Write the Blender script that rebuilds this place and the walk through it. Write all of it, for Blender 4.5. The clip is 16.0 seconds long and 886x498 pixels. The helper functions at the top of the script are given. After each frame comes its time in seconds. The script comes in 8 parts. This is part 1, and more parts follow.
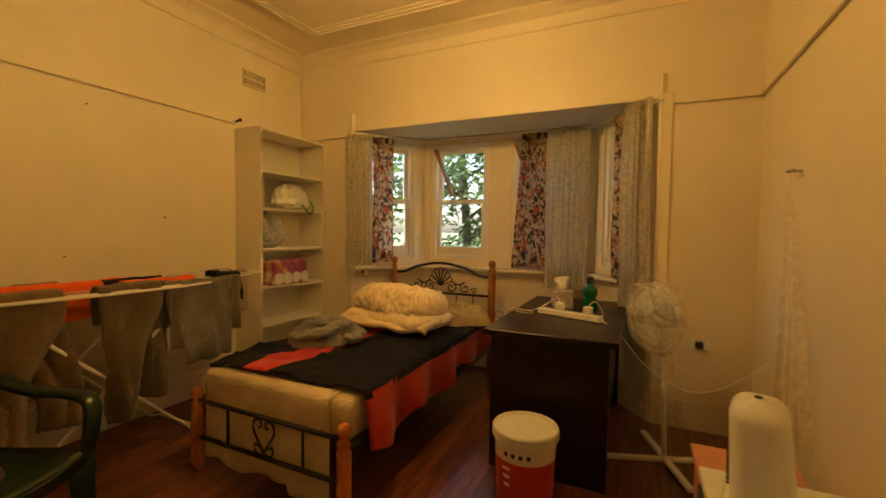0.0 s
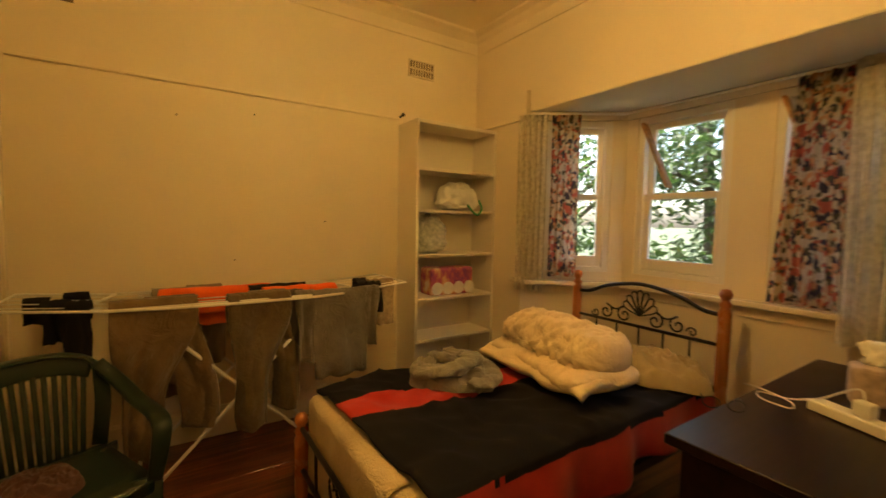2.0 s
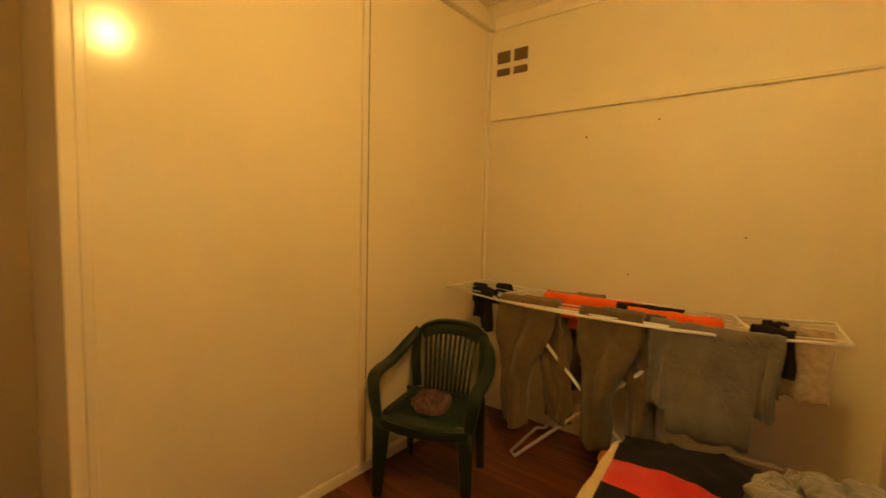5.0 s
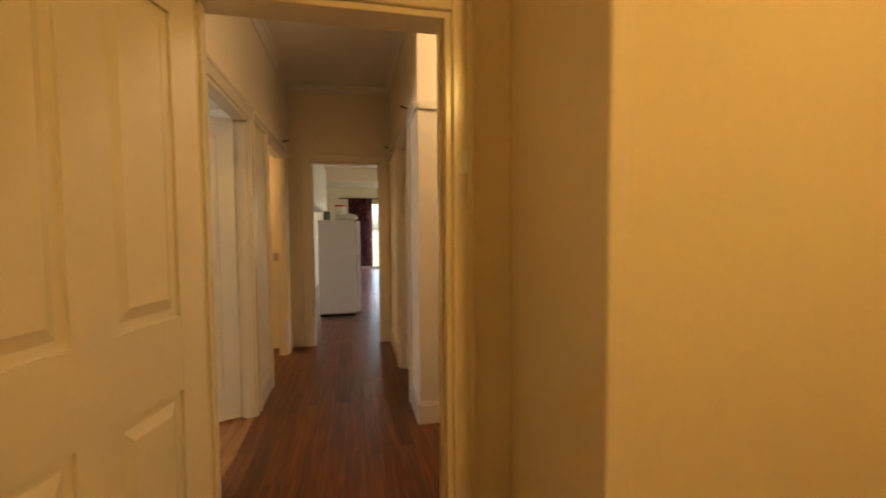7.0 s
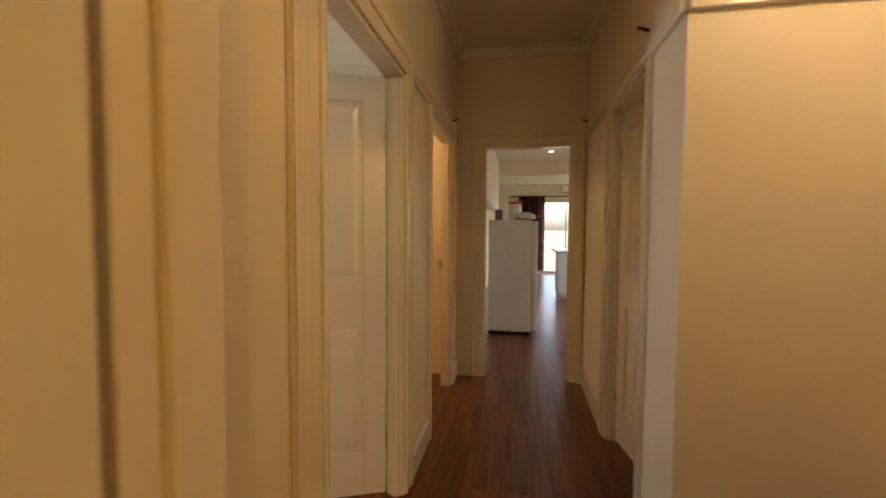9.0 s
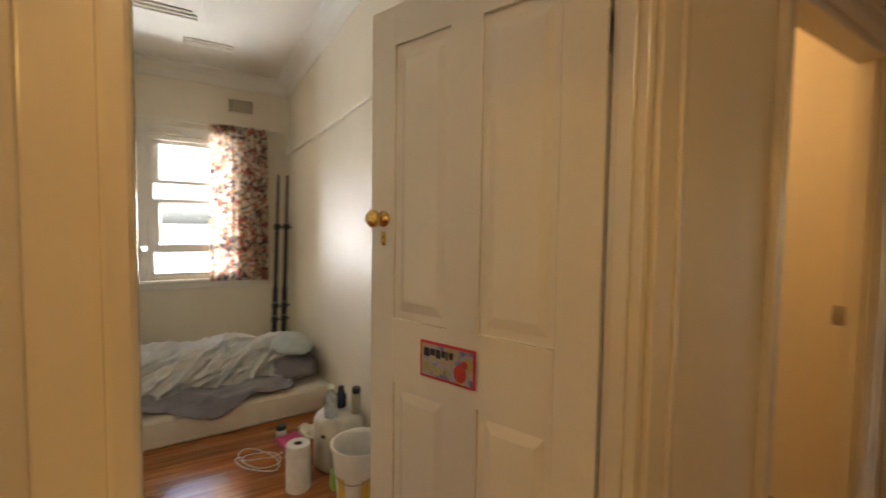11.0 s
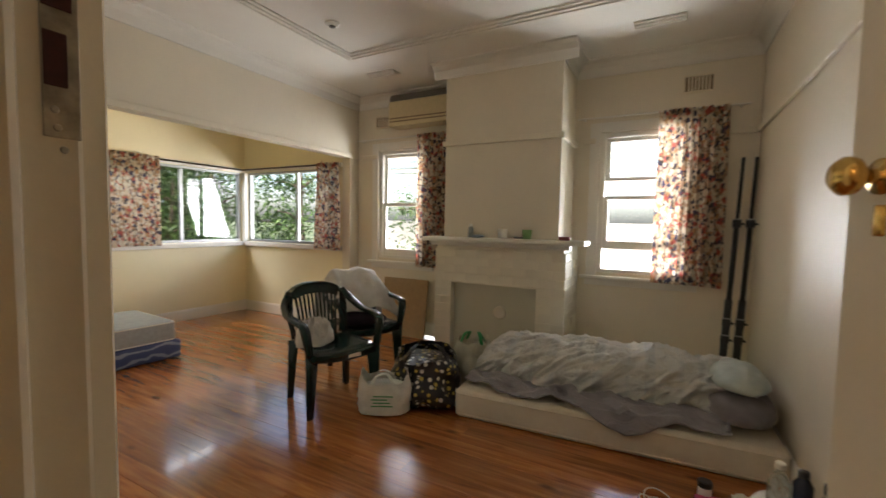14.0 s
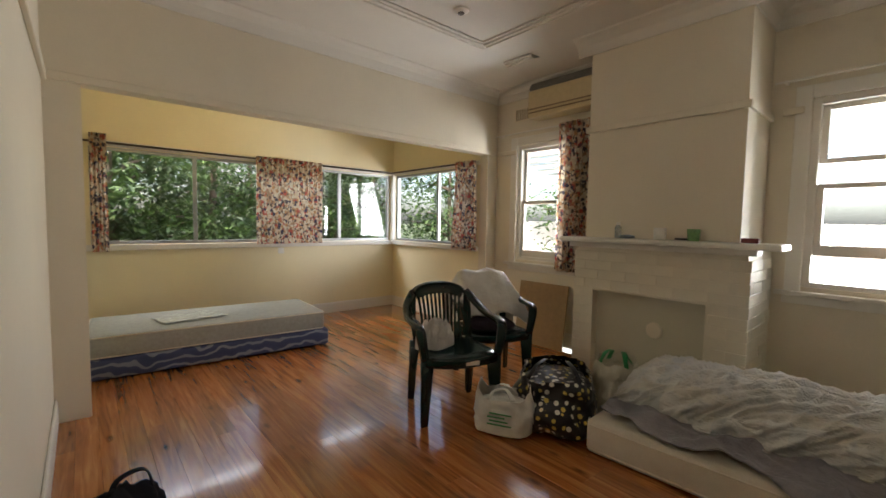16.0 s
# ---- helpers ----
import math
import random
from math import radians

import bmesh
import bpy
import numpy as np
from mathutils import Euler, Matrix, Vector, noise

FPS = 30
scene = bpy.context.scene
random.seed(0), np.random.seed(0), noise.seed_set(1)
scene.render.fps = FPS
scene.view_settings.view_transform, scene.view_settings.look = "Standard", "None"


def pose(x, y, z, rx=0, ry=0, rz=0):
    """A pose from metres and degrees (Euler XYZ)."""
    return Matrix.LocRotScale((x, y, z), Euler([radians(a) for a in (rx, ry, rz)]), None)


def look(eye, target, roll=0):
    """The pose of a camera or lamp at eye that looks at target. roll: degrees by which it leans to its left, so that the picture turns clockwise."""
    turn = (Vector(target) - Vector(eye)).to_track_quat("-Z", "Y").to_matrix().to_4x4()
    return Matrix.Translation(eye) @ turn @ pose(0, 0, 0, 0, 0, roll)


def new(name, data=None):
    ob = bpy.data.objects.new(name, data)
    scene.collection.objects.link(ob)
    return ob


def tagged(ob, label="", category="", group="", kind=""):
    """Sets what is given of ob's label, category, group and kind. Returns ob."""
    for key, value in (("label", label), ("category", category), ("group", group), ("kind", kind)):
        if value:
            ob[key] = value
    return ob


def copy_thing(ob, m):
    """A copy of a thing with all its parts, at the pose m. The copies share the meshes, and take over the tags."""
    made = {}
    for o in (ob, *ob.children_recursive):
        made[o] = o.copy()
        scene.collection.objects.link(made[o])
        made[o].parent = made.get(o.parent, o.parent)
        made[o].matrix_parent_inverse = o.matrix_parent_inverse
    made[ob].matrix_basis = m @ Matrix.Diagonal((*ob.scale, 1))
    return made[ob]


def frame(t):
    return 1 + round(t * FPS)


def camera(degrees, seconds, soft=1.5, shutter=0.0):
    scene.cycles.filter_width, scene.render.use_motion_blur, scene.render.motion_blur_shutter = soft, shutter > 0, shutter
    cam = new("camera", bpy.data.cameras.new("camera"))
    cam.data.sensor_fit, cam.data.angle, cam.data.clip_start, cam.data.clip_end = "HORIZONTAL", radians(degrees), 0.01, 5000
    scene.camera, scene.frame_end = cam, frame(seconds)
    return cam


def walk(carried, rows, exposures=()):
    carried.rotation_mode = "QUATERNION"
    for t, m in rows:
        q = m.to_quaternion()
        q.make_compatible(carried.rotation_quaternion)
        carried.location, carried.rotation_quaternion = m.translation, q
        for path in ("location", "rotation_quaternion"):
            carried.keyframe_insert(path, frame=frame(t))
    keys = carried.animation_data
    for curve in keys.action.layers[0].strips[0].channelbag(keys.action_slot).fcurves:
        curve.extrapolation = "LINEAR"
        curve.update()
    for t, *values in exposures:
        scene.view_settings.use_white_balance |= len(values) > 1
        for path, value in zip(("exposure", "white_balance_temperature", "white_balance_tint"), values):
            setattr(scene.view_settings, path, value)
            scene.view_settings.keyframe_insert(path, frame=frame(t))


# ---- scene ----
cam = camera(93.3, 16.0, 1.5, 0.4)
PATH = [
    (0, (0.262, 0.085, 1.235), (-0.586, 1.895, 1.15), 0.8),
    (0.5, (0.245, 0.256, 1.255), (-0.792, 1.96, 1.162), 0.9),
    (1, (0.217, 0.492, 1.294), (-1.028, 2.053, 1.183), 1.2),
    (1.5, (0.213, 0.752, 1.316), (-1.241, 2.12, 1.191), 1.2),
    (2, (0.15, 0.962, 1.316), (-1.514, 2.062, 1.186), 1.1),
    (2.5, (0.122, 1.218, 1.358), (-1.746, 1.918, 1.214), 0.8),
    (3, (0.082, 1.41, 1.329), (-1.896, 1.687, 1.22), 0.6),
    (5.3, (-0.039, 1.908, 1.358), (-1.536, 0.588, 1.235), 0.8),
    (5.5, (0.0, 1.816, 1.336), (-1.432, 0.423, 1.233), 0.3),
    (6, (0.088, 1.618, 1.336), (-1.05, -0.024, 1.231), -0.0),
    (6.5, (0.145, 1.36, 1.322), (-0.673, -0.462, 1.212), -0.2),
    (7, (0.177, 1.045, 1.3), (-0.242, -0.909, 1.201), -0.4),
    (7.5, (0.232, 0.775, 1.312), (0.108, -1.219, 1.21), -0.2),
    (8, (0.275, 0.52, 1.313), (0.279, -1.478, 1.216), -0.1),
    (10.3, (0.33, -0.785, 1.335), (1.384, -2.485, 1.235), 0.3),
    (10.5, (0.33, -0.88, 1.335), (1.522, -2.486, 1.238), 0.2),
    (11, (0.339, -1.224, 1.355), (2.049, -2.255, 1.253), 0.8),
    (11.5, (0.415, -1.313, 1.362), (2.292, -1.996, 1.256), 1.4),
    (12, (0.528, -1.378, 1.326), (2.508, -1.64, 1.217), 1.4),
    (12.5, (0.606, -1.422, 1.327), (2.6, -1.332, 1.214), 1.2),
    (13, (0.692, -1.469, 1.319), (2.655, -1.106, 1.205), 1.2),
    (13.5, (0.712, -1.486, 1.311), (2.606, -0.856, 1.189), 1.1),
    (14, (0.771, -1.491, 1.303), (2.529, -0.545, 1.18), 1.0),
    (14.5, (0.872, -1.509, 1.298), (2.49, -0.34, 1.17), 0.9),
    (15, (0.961, -1.491, 1.3), (2.472, -0.188, 1.166), 0.7),
    (15.5, (1.032, -1.472, 1.303), (2.447, -0.065, 1.168), 0.7),
    (16, (1.131, -1.459, 1.271), (2.437, 0.051, 1.147), 1.0),
]
walk(cam, [(t, look(eye, target, roll)) for t, eye, target, roll in PATH], [(0.0, 2.85), (2.0, 2.85), (3.2, 3.0), (5.5, 3.22), (7.0, 3.15), (8.0, 3.0), (10.5, 2.95), (11.5, 2.75), (12.5, 2.58), (14, 2.29), (16, 2.16)])

# ---- world and light ----
world = bpy.data.worlds.new("sky")
scene.world = world
world.use_nodes = True
wn = world.node_tree
sky = wn.nodes.new("ShaderNodeTexSky")
sky.sky_type = "NISHITA"
sky.sun_disc = False
sky.sun_elevation, sky.sun_rotation = radians(56), radians(259)
sky.air_density, sky.dust_density, sky.ozone_density = 1.0, 4.0, 1.0
wn.nodes["Background"].inputs["Strength"].default_value = 0.15
wn.links.new(sky.outputs[0], wn.nodes["Background"].inputs["Color"])


def lamp(name, kind, energy, colour, m, **kw):
    data = bpy.data.lights.new(name, kind)
    data.energy, data.color = energy, colour
    if kind == "AREA":
        data.size = kw.get("size", 0.3)
    elif kind == "SUN":
        data.angle = kw["angle"]
    else:
        data.shadow_soft_size = kw.get("size", 0.05)
    ob = new(name, data)
    ob.matrix_world = m
    return ob


# high sun from the west; the rooms seen look away from it
lamp("sun", "SUN", 3.0, (1.0, 0.95, 0.88), look((-20, -4, 30), (0, 0, 0)), angle=radians(1.5))
WARM = (1.0, 0.58, 0.15)
lamp("bedroom_bulb", "POINT", 6.7, WARM, pose(-0.75, 1.75, 2.40), size=0.05)
# unseen fill added in the hall nook; no fitting hangs there
lamp("hall_fill", "POINT", 1.95, (1.0, 0.70, 0.40), pose(-0.75, -1.0, 2.45), size=0.06)
lamp("side_room_bulb", "POINT", 2.5, (1.0, 0.62, 0.28), pose(1.9, -3.1, 2.3), size=0.08)
lamp("kitchen_downlight", "SPOT", 12, (1.0, 0.93, 0.82), pose(-0.2, -7.2, 2.5), size=0.05)

# area lamp added just outside, above the long sunroom window, standing in for sky
SUNROOM_FILL = lamp("sunroom_fill", "AREA", 14, (0.92, 0.96, 1.0), look((3.1, 4.75, 2.72), (3.1, 2.6, 0.6)))
# two area lamps added outside the east windows in place of daylight
for nm, eye, to, watt, wy, wz in (("east_window_sky", (6.3, -1.25, 1.05), (4.9, -1.25, 1.15), 55, 1.9, 1.3), ("east_window_sky", (5.9, 1.25, 1.55), (4.9, 1.3, 1.25), 30, 1.0, 1.3)):
    e = lamp(nm, "AREA", watt * 1.05, (0.95, 0.97, 1.0), look(eye, to))
    e.data.shape, e.data.size, e.data.size_y = "RECTANGLE", wy, wz
SUNROOM_FILL.data.shape, SUNROOM_FILL.data.size, SUNROOM_FILL.data.size_y = "RECTANGLE", 3.6, 0.8

lamp("sunroom_bulb", "POINT", 1.9, (1.0, 0.80, 0.46), pose(2.3, 2.75, 2.42), size=0.06)

# ---- materials ----


class Nodes:
    """A small node builder for one material."""

    def __init__(self, name, rough=0.5, metal=0.0, spec=0.5):
        self.mat = bpy.data.materials.new(name)
        self.mat.use_nodes = True
        self.t = self.mat.node_tree
        self.b = self.t.nodes["Principled BSDF"]
        self.b.inputs["Roughness"].default_value = rough
        self.b.inputs["Metallic"].default_value = metal
        self.b.inputs["Specular IOR Level"].default_value = spec
        self.co = self.t.nodes.new("ShaderNodeTexCoord")

    def n(self, kind, **inputs):
        node = self.t.nodes.new(kind)
        for k, v in inputs.items():
            node.inputs[k].default_value = v
        return node

    def l(self, a, b):
        self.t.links.new(a, b)

    def scaled(self, scale, space="Object"):
        m = self.n("ShaderNodeMapping")
        m.inputs["Scale"].default_value = scale if isinstance(scale, tuple) else (scale,) * 3
        self.l(self.co.outputs[space], m.inputs[0])
        return m.outputs[0]

    def noise(self, scale, detail=4.0, rough=0.55):
        node = self.n("ShaderNodeTexNoise")
        node.inputs["Scale"].default_value = 1.0
        node.inputs["Detail"].default_value = detail
        node.inputs["Roughness"].default_value = rough
        self.l(self.scaled(scale), node.inputs["Vector"])
        return node.outputs["Fac"]

    def ramp(self, fac, stops, hard=False):
        r = self.n("ShaderNodeValToRGB")
        r.color_ramp.interpolation = "CONSTANT" if hard else "LINEAR"
        e = r.color_ramp.elements
        while len(e) < len(stops):
            e.new(0.5)
        for el, (p, c) in zip(e, stops):
            el.position, el.color = p, (*c, 1)
        self.l(fac, r.inputs[0])
        return r.outputs[0]

    def mix(self, fac, a, b, mode="MIX"):
        m = self.n("ShaderNodeMix")
        m.data_type, m.blend_type = "RGBA", mode
        for sock, v in ((m.inputs[0], fac), (m.inputs[6], a), (m.inputs[7], b)):
            if isinstance(v, bpy.types.NodeSocket):
                self.l(v, sock)
            elif isinstance(v, tuple):
                sock.default_value = (*v, 1)
            else:
                sock.default_value = v
        return m.outputs[2]

    def colour(self, c):
        if isinstance(c, tuple):
            self.b.inputs["Base Color"].default_value = (*c, 1)
        else:
            self.l(c, self.b.inputs["Base Color"])
        return self

    def rough(self, fac, lo, hi):
        m = self.n("ShaderNodeMapRange")
        m.inputs["To Min"].default_value, m.inputs["To Max"].default_value = lo, hi
        self.l(fac, m.inputs["Value"])
        self.l(m.outputs[0], self.b.inputs["Roughness"])
        return self

    def bump(self, fac, strength=0.2, distance=0.01):
        b = self.n("ShaderNodeBump")
        b.inputs["Strength"].default_value, b.inputs["Distance"].default_value = strength, distance
        self.l(fac, b.inputs["Height"])
        self.l(b.outputs[0], self.b.inputs["Normal"])
        return self


def mul(c, k):
    return tuple(x * k for x in c)


def painted(name, c, rough=0.55, grain=60, stain=0.08, bump=0.06, spec=0.5):
    """Old house paint: broad stains, fine roller grain."""
    m = Nodes(name, rough, spec=spec)
    broad, fine = m.noise(1.3, 5), m.noise(grain, 3)
    base = m.ramp(broad, [(0.3, mul(c, 1 - stain)), (0.7, mul(c, 1.02))])
    m.colour(m.mix(0.1, base, m.ramp(fine, [(0.3, mul(c, 0.8)), (0.7, c)])))
    m.rough(broad, rough - 0.08, rough + 0.08).bump(fine, bump, 0.004)
    return m.mat


def plain(name, c, rough=0.5, metal=0.0, vary=0.12, scale=25, bump=0.05, spec=0.5):
    m = Nodes(name, rough, metal, spec)
    f = m.noise(scale, 4)
    m.colour(m.ramp(f, [(0.3, mul(c, 1 - vary)), (0.7, mul(c, 1 + vary * 0.4))]))
    m.rough(f, max(0.02, rough - 0.07), min(1, rough + 0.07)).bump(f, bump, 0.004)
    return m.mat


def timber(name, dark, mid, light, rough=0.3, along=(14, 0.9, 14), knots=0.0, vary=0.35):
    """Grained wood; each board is tinted by its own random number."""
    m = Nodes(name, rough)
    info = m.n("ShaderNodeObjectInfo")
    shift = m.n("ShaderNodeVectorMath")
    shift.operation = "MULTIPLY_ADD"
    m.l(info.outputs["Random"], shift.inputs[0])
    shift.inputs[1].default_value = (37, 53, 11)
    m.l(m.co.outputs["Object"], shift.inputs[2])
    mp = m.n("ShaderNodeMapping")
    mp.inputs["Scale"].default_value = along
    m.l(shift.outputs[0], mp.inputs[0])
    g = m.n("ShaderNodeTexNoise")
    g.inputs["Scale"].default_value, g.inputs["Detail"].default_value, g.inputs["Distortion"].default_value = 2.2, 7, 0.9
    m.l(mp.outputs[0], g.inputs["Vector"])
    col = m.ramp(g.outputs["Fac"], [(0.28, dark), (0.5, mid), (0.72, light)])
    tint = m.ramp(info.outputs["Random"], [(0.0, (1 - vary,) * 3), (0.5, (0.95, 0.92, 0.9)), (1.0, (1.1, 1.05, 1.0))])
    col = m.mix(1.0, col, tint, "MULTIPLY")
    if knots:
        v = m.n("ShaderNodeTexVoronoi")
        v.inputs["Scale"].default_value = 1.0
        mv = m.n("ShaderNodeMapping")
        mv.inputs["Scale"].default_value = (7, 2.6, 7)
        m.l(shift.outputs[0], mv.inputs[0])
        m.l(mv.outputs[0], v.inputs["Vector"])
        spot = m.ramp(v.outputs["Distance"], [(0.05, (1, 1, 1)), (0.16, (0, 0, 0))])
        col = m.mix(m.mix(1.0, spot, (knots,) * 3, "MULTIPLY"), col, mul(dark, 0.35))
    scuff = m.noise(3.0, 5)
    m.colour(col).rough(scuff, rough - 0.06, rough + 0.12).bump(g.outputs["Fac"], 0.06, 0.002)
    return m.mat


def cloth(name, c, c2=None, weave=350, rough=0.9, fold=9, sheen=0.2, crumple=0.0):
    m = Nodes(name, rough, spec=0.2)
    c2 = c2 or mul(c, 0.7)
    broad, fine = m.noise(fold, 4), m.noise(weave, 2)
    m.colour(m.mix(0.25, m.ramp(broad, [(0.3, c2), (0.65, c)]), m.ramp(fine, [(0.3, mul(c, 0.6)), (0.7, mul(c, 1.1))])))
    m.b.inputs["Sheen Weight"].default_value = sheen if sum(c) > 0.15 else 0.0
    if crumple:
        crumpled(m, crumple)
    else:
        m.bump(fine, 0.15, 0.002)
    return m.mat


def crumpled(m, amount, scale=(9, 9, 9)):
    """Soft creases at two sizes, as bump."""
    total = None
    for k, size in ((1.0, 1.0), (0.5, 2.6)):
        n = m.n("ShaderNodeTexNoise")
        n.inputs["Scale"].default_value, n.inputs["Detail"].default_value, n.inputs["Distortion"].default_value = 1.0, 2.0, 1.2
        m.l(m.scaled(tuple(v * size for v in scale)), n.inputs["Vector"])
        ridge = m.n("ShaderNodeMath")
        ridge.operation = "PINGPONG"
        ridge.inputs[1].default_value = 0.11
        m.l(n.outputs["Fac"], ridge.inputs[0])
        w = m.n("ShaderNodeMath")
        w.operation = "MULTIPLY"
        w.inputs[1].default_value = k
        m.l(ridge.outputs[0], w.inputs[0])
        if total is None:
            total = w.outputs[0]
        else:
            add = m.n("ShaderNodeMath")
            m.l(total, add.inputs[0])
            m.l(w.outputs[0], add.inputs[1])
            total = add.outputs[0]
    m.bump(total, 1.0, amount)


def floral(name, back, spots):
    """Printed cotton: overlapping blossoms and leaves in several colours."""
    m = Nodes(name, 0.9, spec=0.15)
    col = back
    warp = m.n("ShaderNodeTexNoise")
    warp.inputs["Scale"].default_value = 1
    m.l(m.scaled(14), warp.inputs["Vector"])
    for i, (c, scale, size) in enumerate(spots):
        v = m.n("ShaderNodeTexVoronoi")
        v.inputs["Scale"].default_value = 1
        add = m.n("ShaderNodeVectorMath")
        add.operation = "MULTIPLY_ADD"
        m.l(warp.outputs["Color"], add.inputs[0])
        add.inputs[1].default_value = (1.1, 1.1, 1.1)
        m.l(m.scaled((scale, scale, scale * 0.8)), add.inputs[2])
        off = m.n("ShaderNodeVectorMath")
        off.inputs[1].default_value = (3.1 * i, 7.7 * i, 1.9 * i)
        m.l(add.outputs[0], off.inputs[0])
        m.l(off.outputs[0], v.inputs["Vector"])
        m_fac = m.ramp(v.outputs["Distance"], [(size, (1, 1, 1)), (size + 0.08, (0, 0, 0))])
        col = m.mix(m_fac, col, c)
    m.colour(col).bump(m.noise(400, 2), 0.1, 0.002)
    add_translucent(m, col, 0.5)
    return m.mat


def add_translucent(m, col, share):
    """Thin cloth or leaf: lets part of the light through."""
    out = m.t.nodes["Material Output"]
    tr, mx = m.n("ShaderNodeBsdfTranslucent"), m.n("ShaderNodeMixShader")
    if isinstance(col, tuple):
        tr.inputs[0].default_value = (*col, 1)
    else:
        m.l(col, tr.inputs[0])
    mx.inputs[0].default_value = share
    m.l(m.b.outputs[0], mx.inputs[1])
    m.l(tr.outputs[0], mx.inputs[2])
    m.l(mx.outputs[0], out.inputs[0])


def see_through(name, c, share, rough=0.2):
    """Thin film, lace or sheer plastic: partly open to light."""
    m = Nodes(name, rough)
    m.colour(c)
    out = m.t.nodes["Material Output"]
    tr, mx = m.n("ShaderNodeBsdfTransparent"), m.n("ShaderNodeMixShader")
    f = m.noise(40, 4)
    mr = m.n("ShaderNodeMapRange")
    mr.inputs["From Min"].default_value, mr.inputs["From Max"].default_value = 0.3, 0.7
    mr.inputs["To Min"].default_value, mr.inputs["To Max"].default_value = max(0, share - 0.15), min(1, share + 0.15)
    m.l(f, mr.inputs["Value"])
    m.l(mr.outputs[0], mx.inputs[0])
    m.l(m.b.outputs[0], mx.inputs[1])
    m.l(tr.outputs[0], mx.inputs[2])
    m.l(mx.outputs[0], out.inputs[0])
    m.bump(f, 0.3, 0.01)
    return m.mat


def clear_glass(name, tint=(1, 1, 1)):
    m = bpy.data.materials.new(name)
    m.use_nodes = True
    t = m.node_tree
    t.nodes.remove(t.nodes["Principled BSDF"])
    tr, gl, mx = (t.nodes.new(k) for k in ("ShaderNodeBsdfTransparent", "ShaderNodeBsdfGlossy", "ShaderNodeMixShader"))
    tr.inputs[0].default_value = (*tint, 1)
    gl.inputs["Roughness"].default_value = 0.02
    mx.inputs[0].default_value = 0.035
    t.links.new(tr.outputs[0], mx.inputs[1])
    t.links.new(gl.outputs[0], mx.inputs[2])
    t.links.new(mx.outputs[0], t.nodes["Material Output"].inputs[0])
    return m


def glowing(name, c, strength):
    m = Nodes(name)
    m.colour(c)
    m.b.inputs["Emission Color"].default_value = (*c, 1)
    m.b.inputs["Emission Strength"].default_value = strength
    return m.mat


CREAM = (0.80, 0.70, 0.52)
M_WALL = painted("cream_wall_paint", CREAM, 0.5)
M_WALL2 = painted("pale_cream_wall_paint", (0.78, 0.70, 0.55), 0.5)
M_SUNWALL = painted("yellow_cream_sheet_paint", (0.86, 0.76, 0.50), 0.45)
M_CEIL = painted("ceiling_paint", (0.80, 0.76, 0.68), 0.75)
M_GLOSS = painted("cream_gloss_paint", (0.80, 0.71, 0.54), 0.22, stain=0.05)
M_DOOR = painted("white_gloss_door_paint", (0.80, 0.74, 0.62), 0.25, stain=0.07, bump=0.03)
M_WHITE = painted("white_trim_paint", (0.80, 0.76, 0.68), 0.3, stain=0.06)
M_PANEL = painted("closet_panel_laminate", (0.80, 0.70, 0.50), 0.16, stain=0.03, bump=0.01)
M_FLOOR = timber("polished_cypress_board", (0.22, 0.065, 0.016), (0.40, 0.145, 0.038), (0.55, 0.235, 0.07), 0.14, knots=0.8, vary=0.25)
M_FLOOR.node_tree.nodes["Principled BSDF"].inputs["Coat Weight"].default_value = 0.5
M_FLOOR.node_tree.nodes["Principled BSDF"].inputs["Coat Roughness"].default_value = 0.07
M_FLOOR_DARK = timber("dark_red_board", (0.06, 0.018, 0.008), (0.15, 0.045, 0.018), (0.25, 0.085, 0.032), 0.27, knots=0.6)
M_GAP = plain("board_gap", (0.02, 0.008, 0.004), 0.8)
M_GLASS = clear_glass("window_glass")
M_IRON = plain("black_iron", (0.012, 0.012, 0.014), 0.35, 0.3)
M_STEEL = plain("aged_steel", (0.45, 0.42, 0.36), 0.35, 1.0)
M_BRASS = plain("brass", (0.75, 0.48, 0.15), 0.2, 1.0)
M_ALU = plain("grey_aluminium", (0.42, 0.42, 0.41), 0.4, 0.7)
M_BLACK = plain("black_plastic", (0.015, 0.015, 0.017), 0.35)
M_WPLAST = plain("white_plastic", (0.80, 0.78, 0.72), 0.35, vary=0.06)
# dark brown that carries the shade of vent openings and the closet gap
M_RECESS = plain("recess_shade", (0.17, 0.11, 0.06), 0.8)

# ---- mesh helpers ----


def part(name, bm, mat, parent=None, label="", smooth=False):
    """One bmesh as one mesh object, under a thing or a part."""
    me = bpy.data.meshes.new(name)
    bm.normal_update()
    bm.to_mesh(me)
    bm.free()
    if smooth:
        me.shade_smooth()
    for m in mat if isinstance(mat, (list, tuple)) else [mat]:
        me.materials.append(m)
    ob = new(name, me)
    if parent:
        ob.parent = parent
    return tagged(ob, label)


def thing(name, m, label, category, group="", kind=""):
    ob = new(name)
    ob.empty_display_size = 0.1
    ob.matrix_world = m
    return tagged(ob, label, category, group, kind)


def solo(name, bm, mat, label, category, group="", kind="", m=None, smooth=False):
    ob = part(name, bm, mat, None, "", smooth)
    if m is not None:
        ob.matrix_world = m
    return tagged(ob, label, category, group, kind)


def setting(name, bm, mat, label, category="structure", smooth=False):
    return solo(name, bm, mat, label, category, kind="structure", smooth=smooth)


def B():
    return bmesh.new()


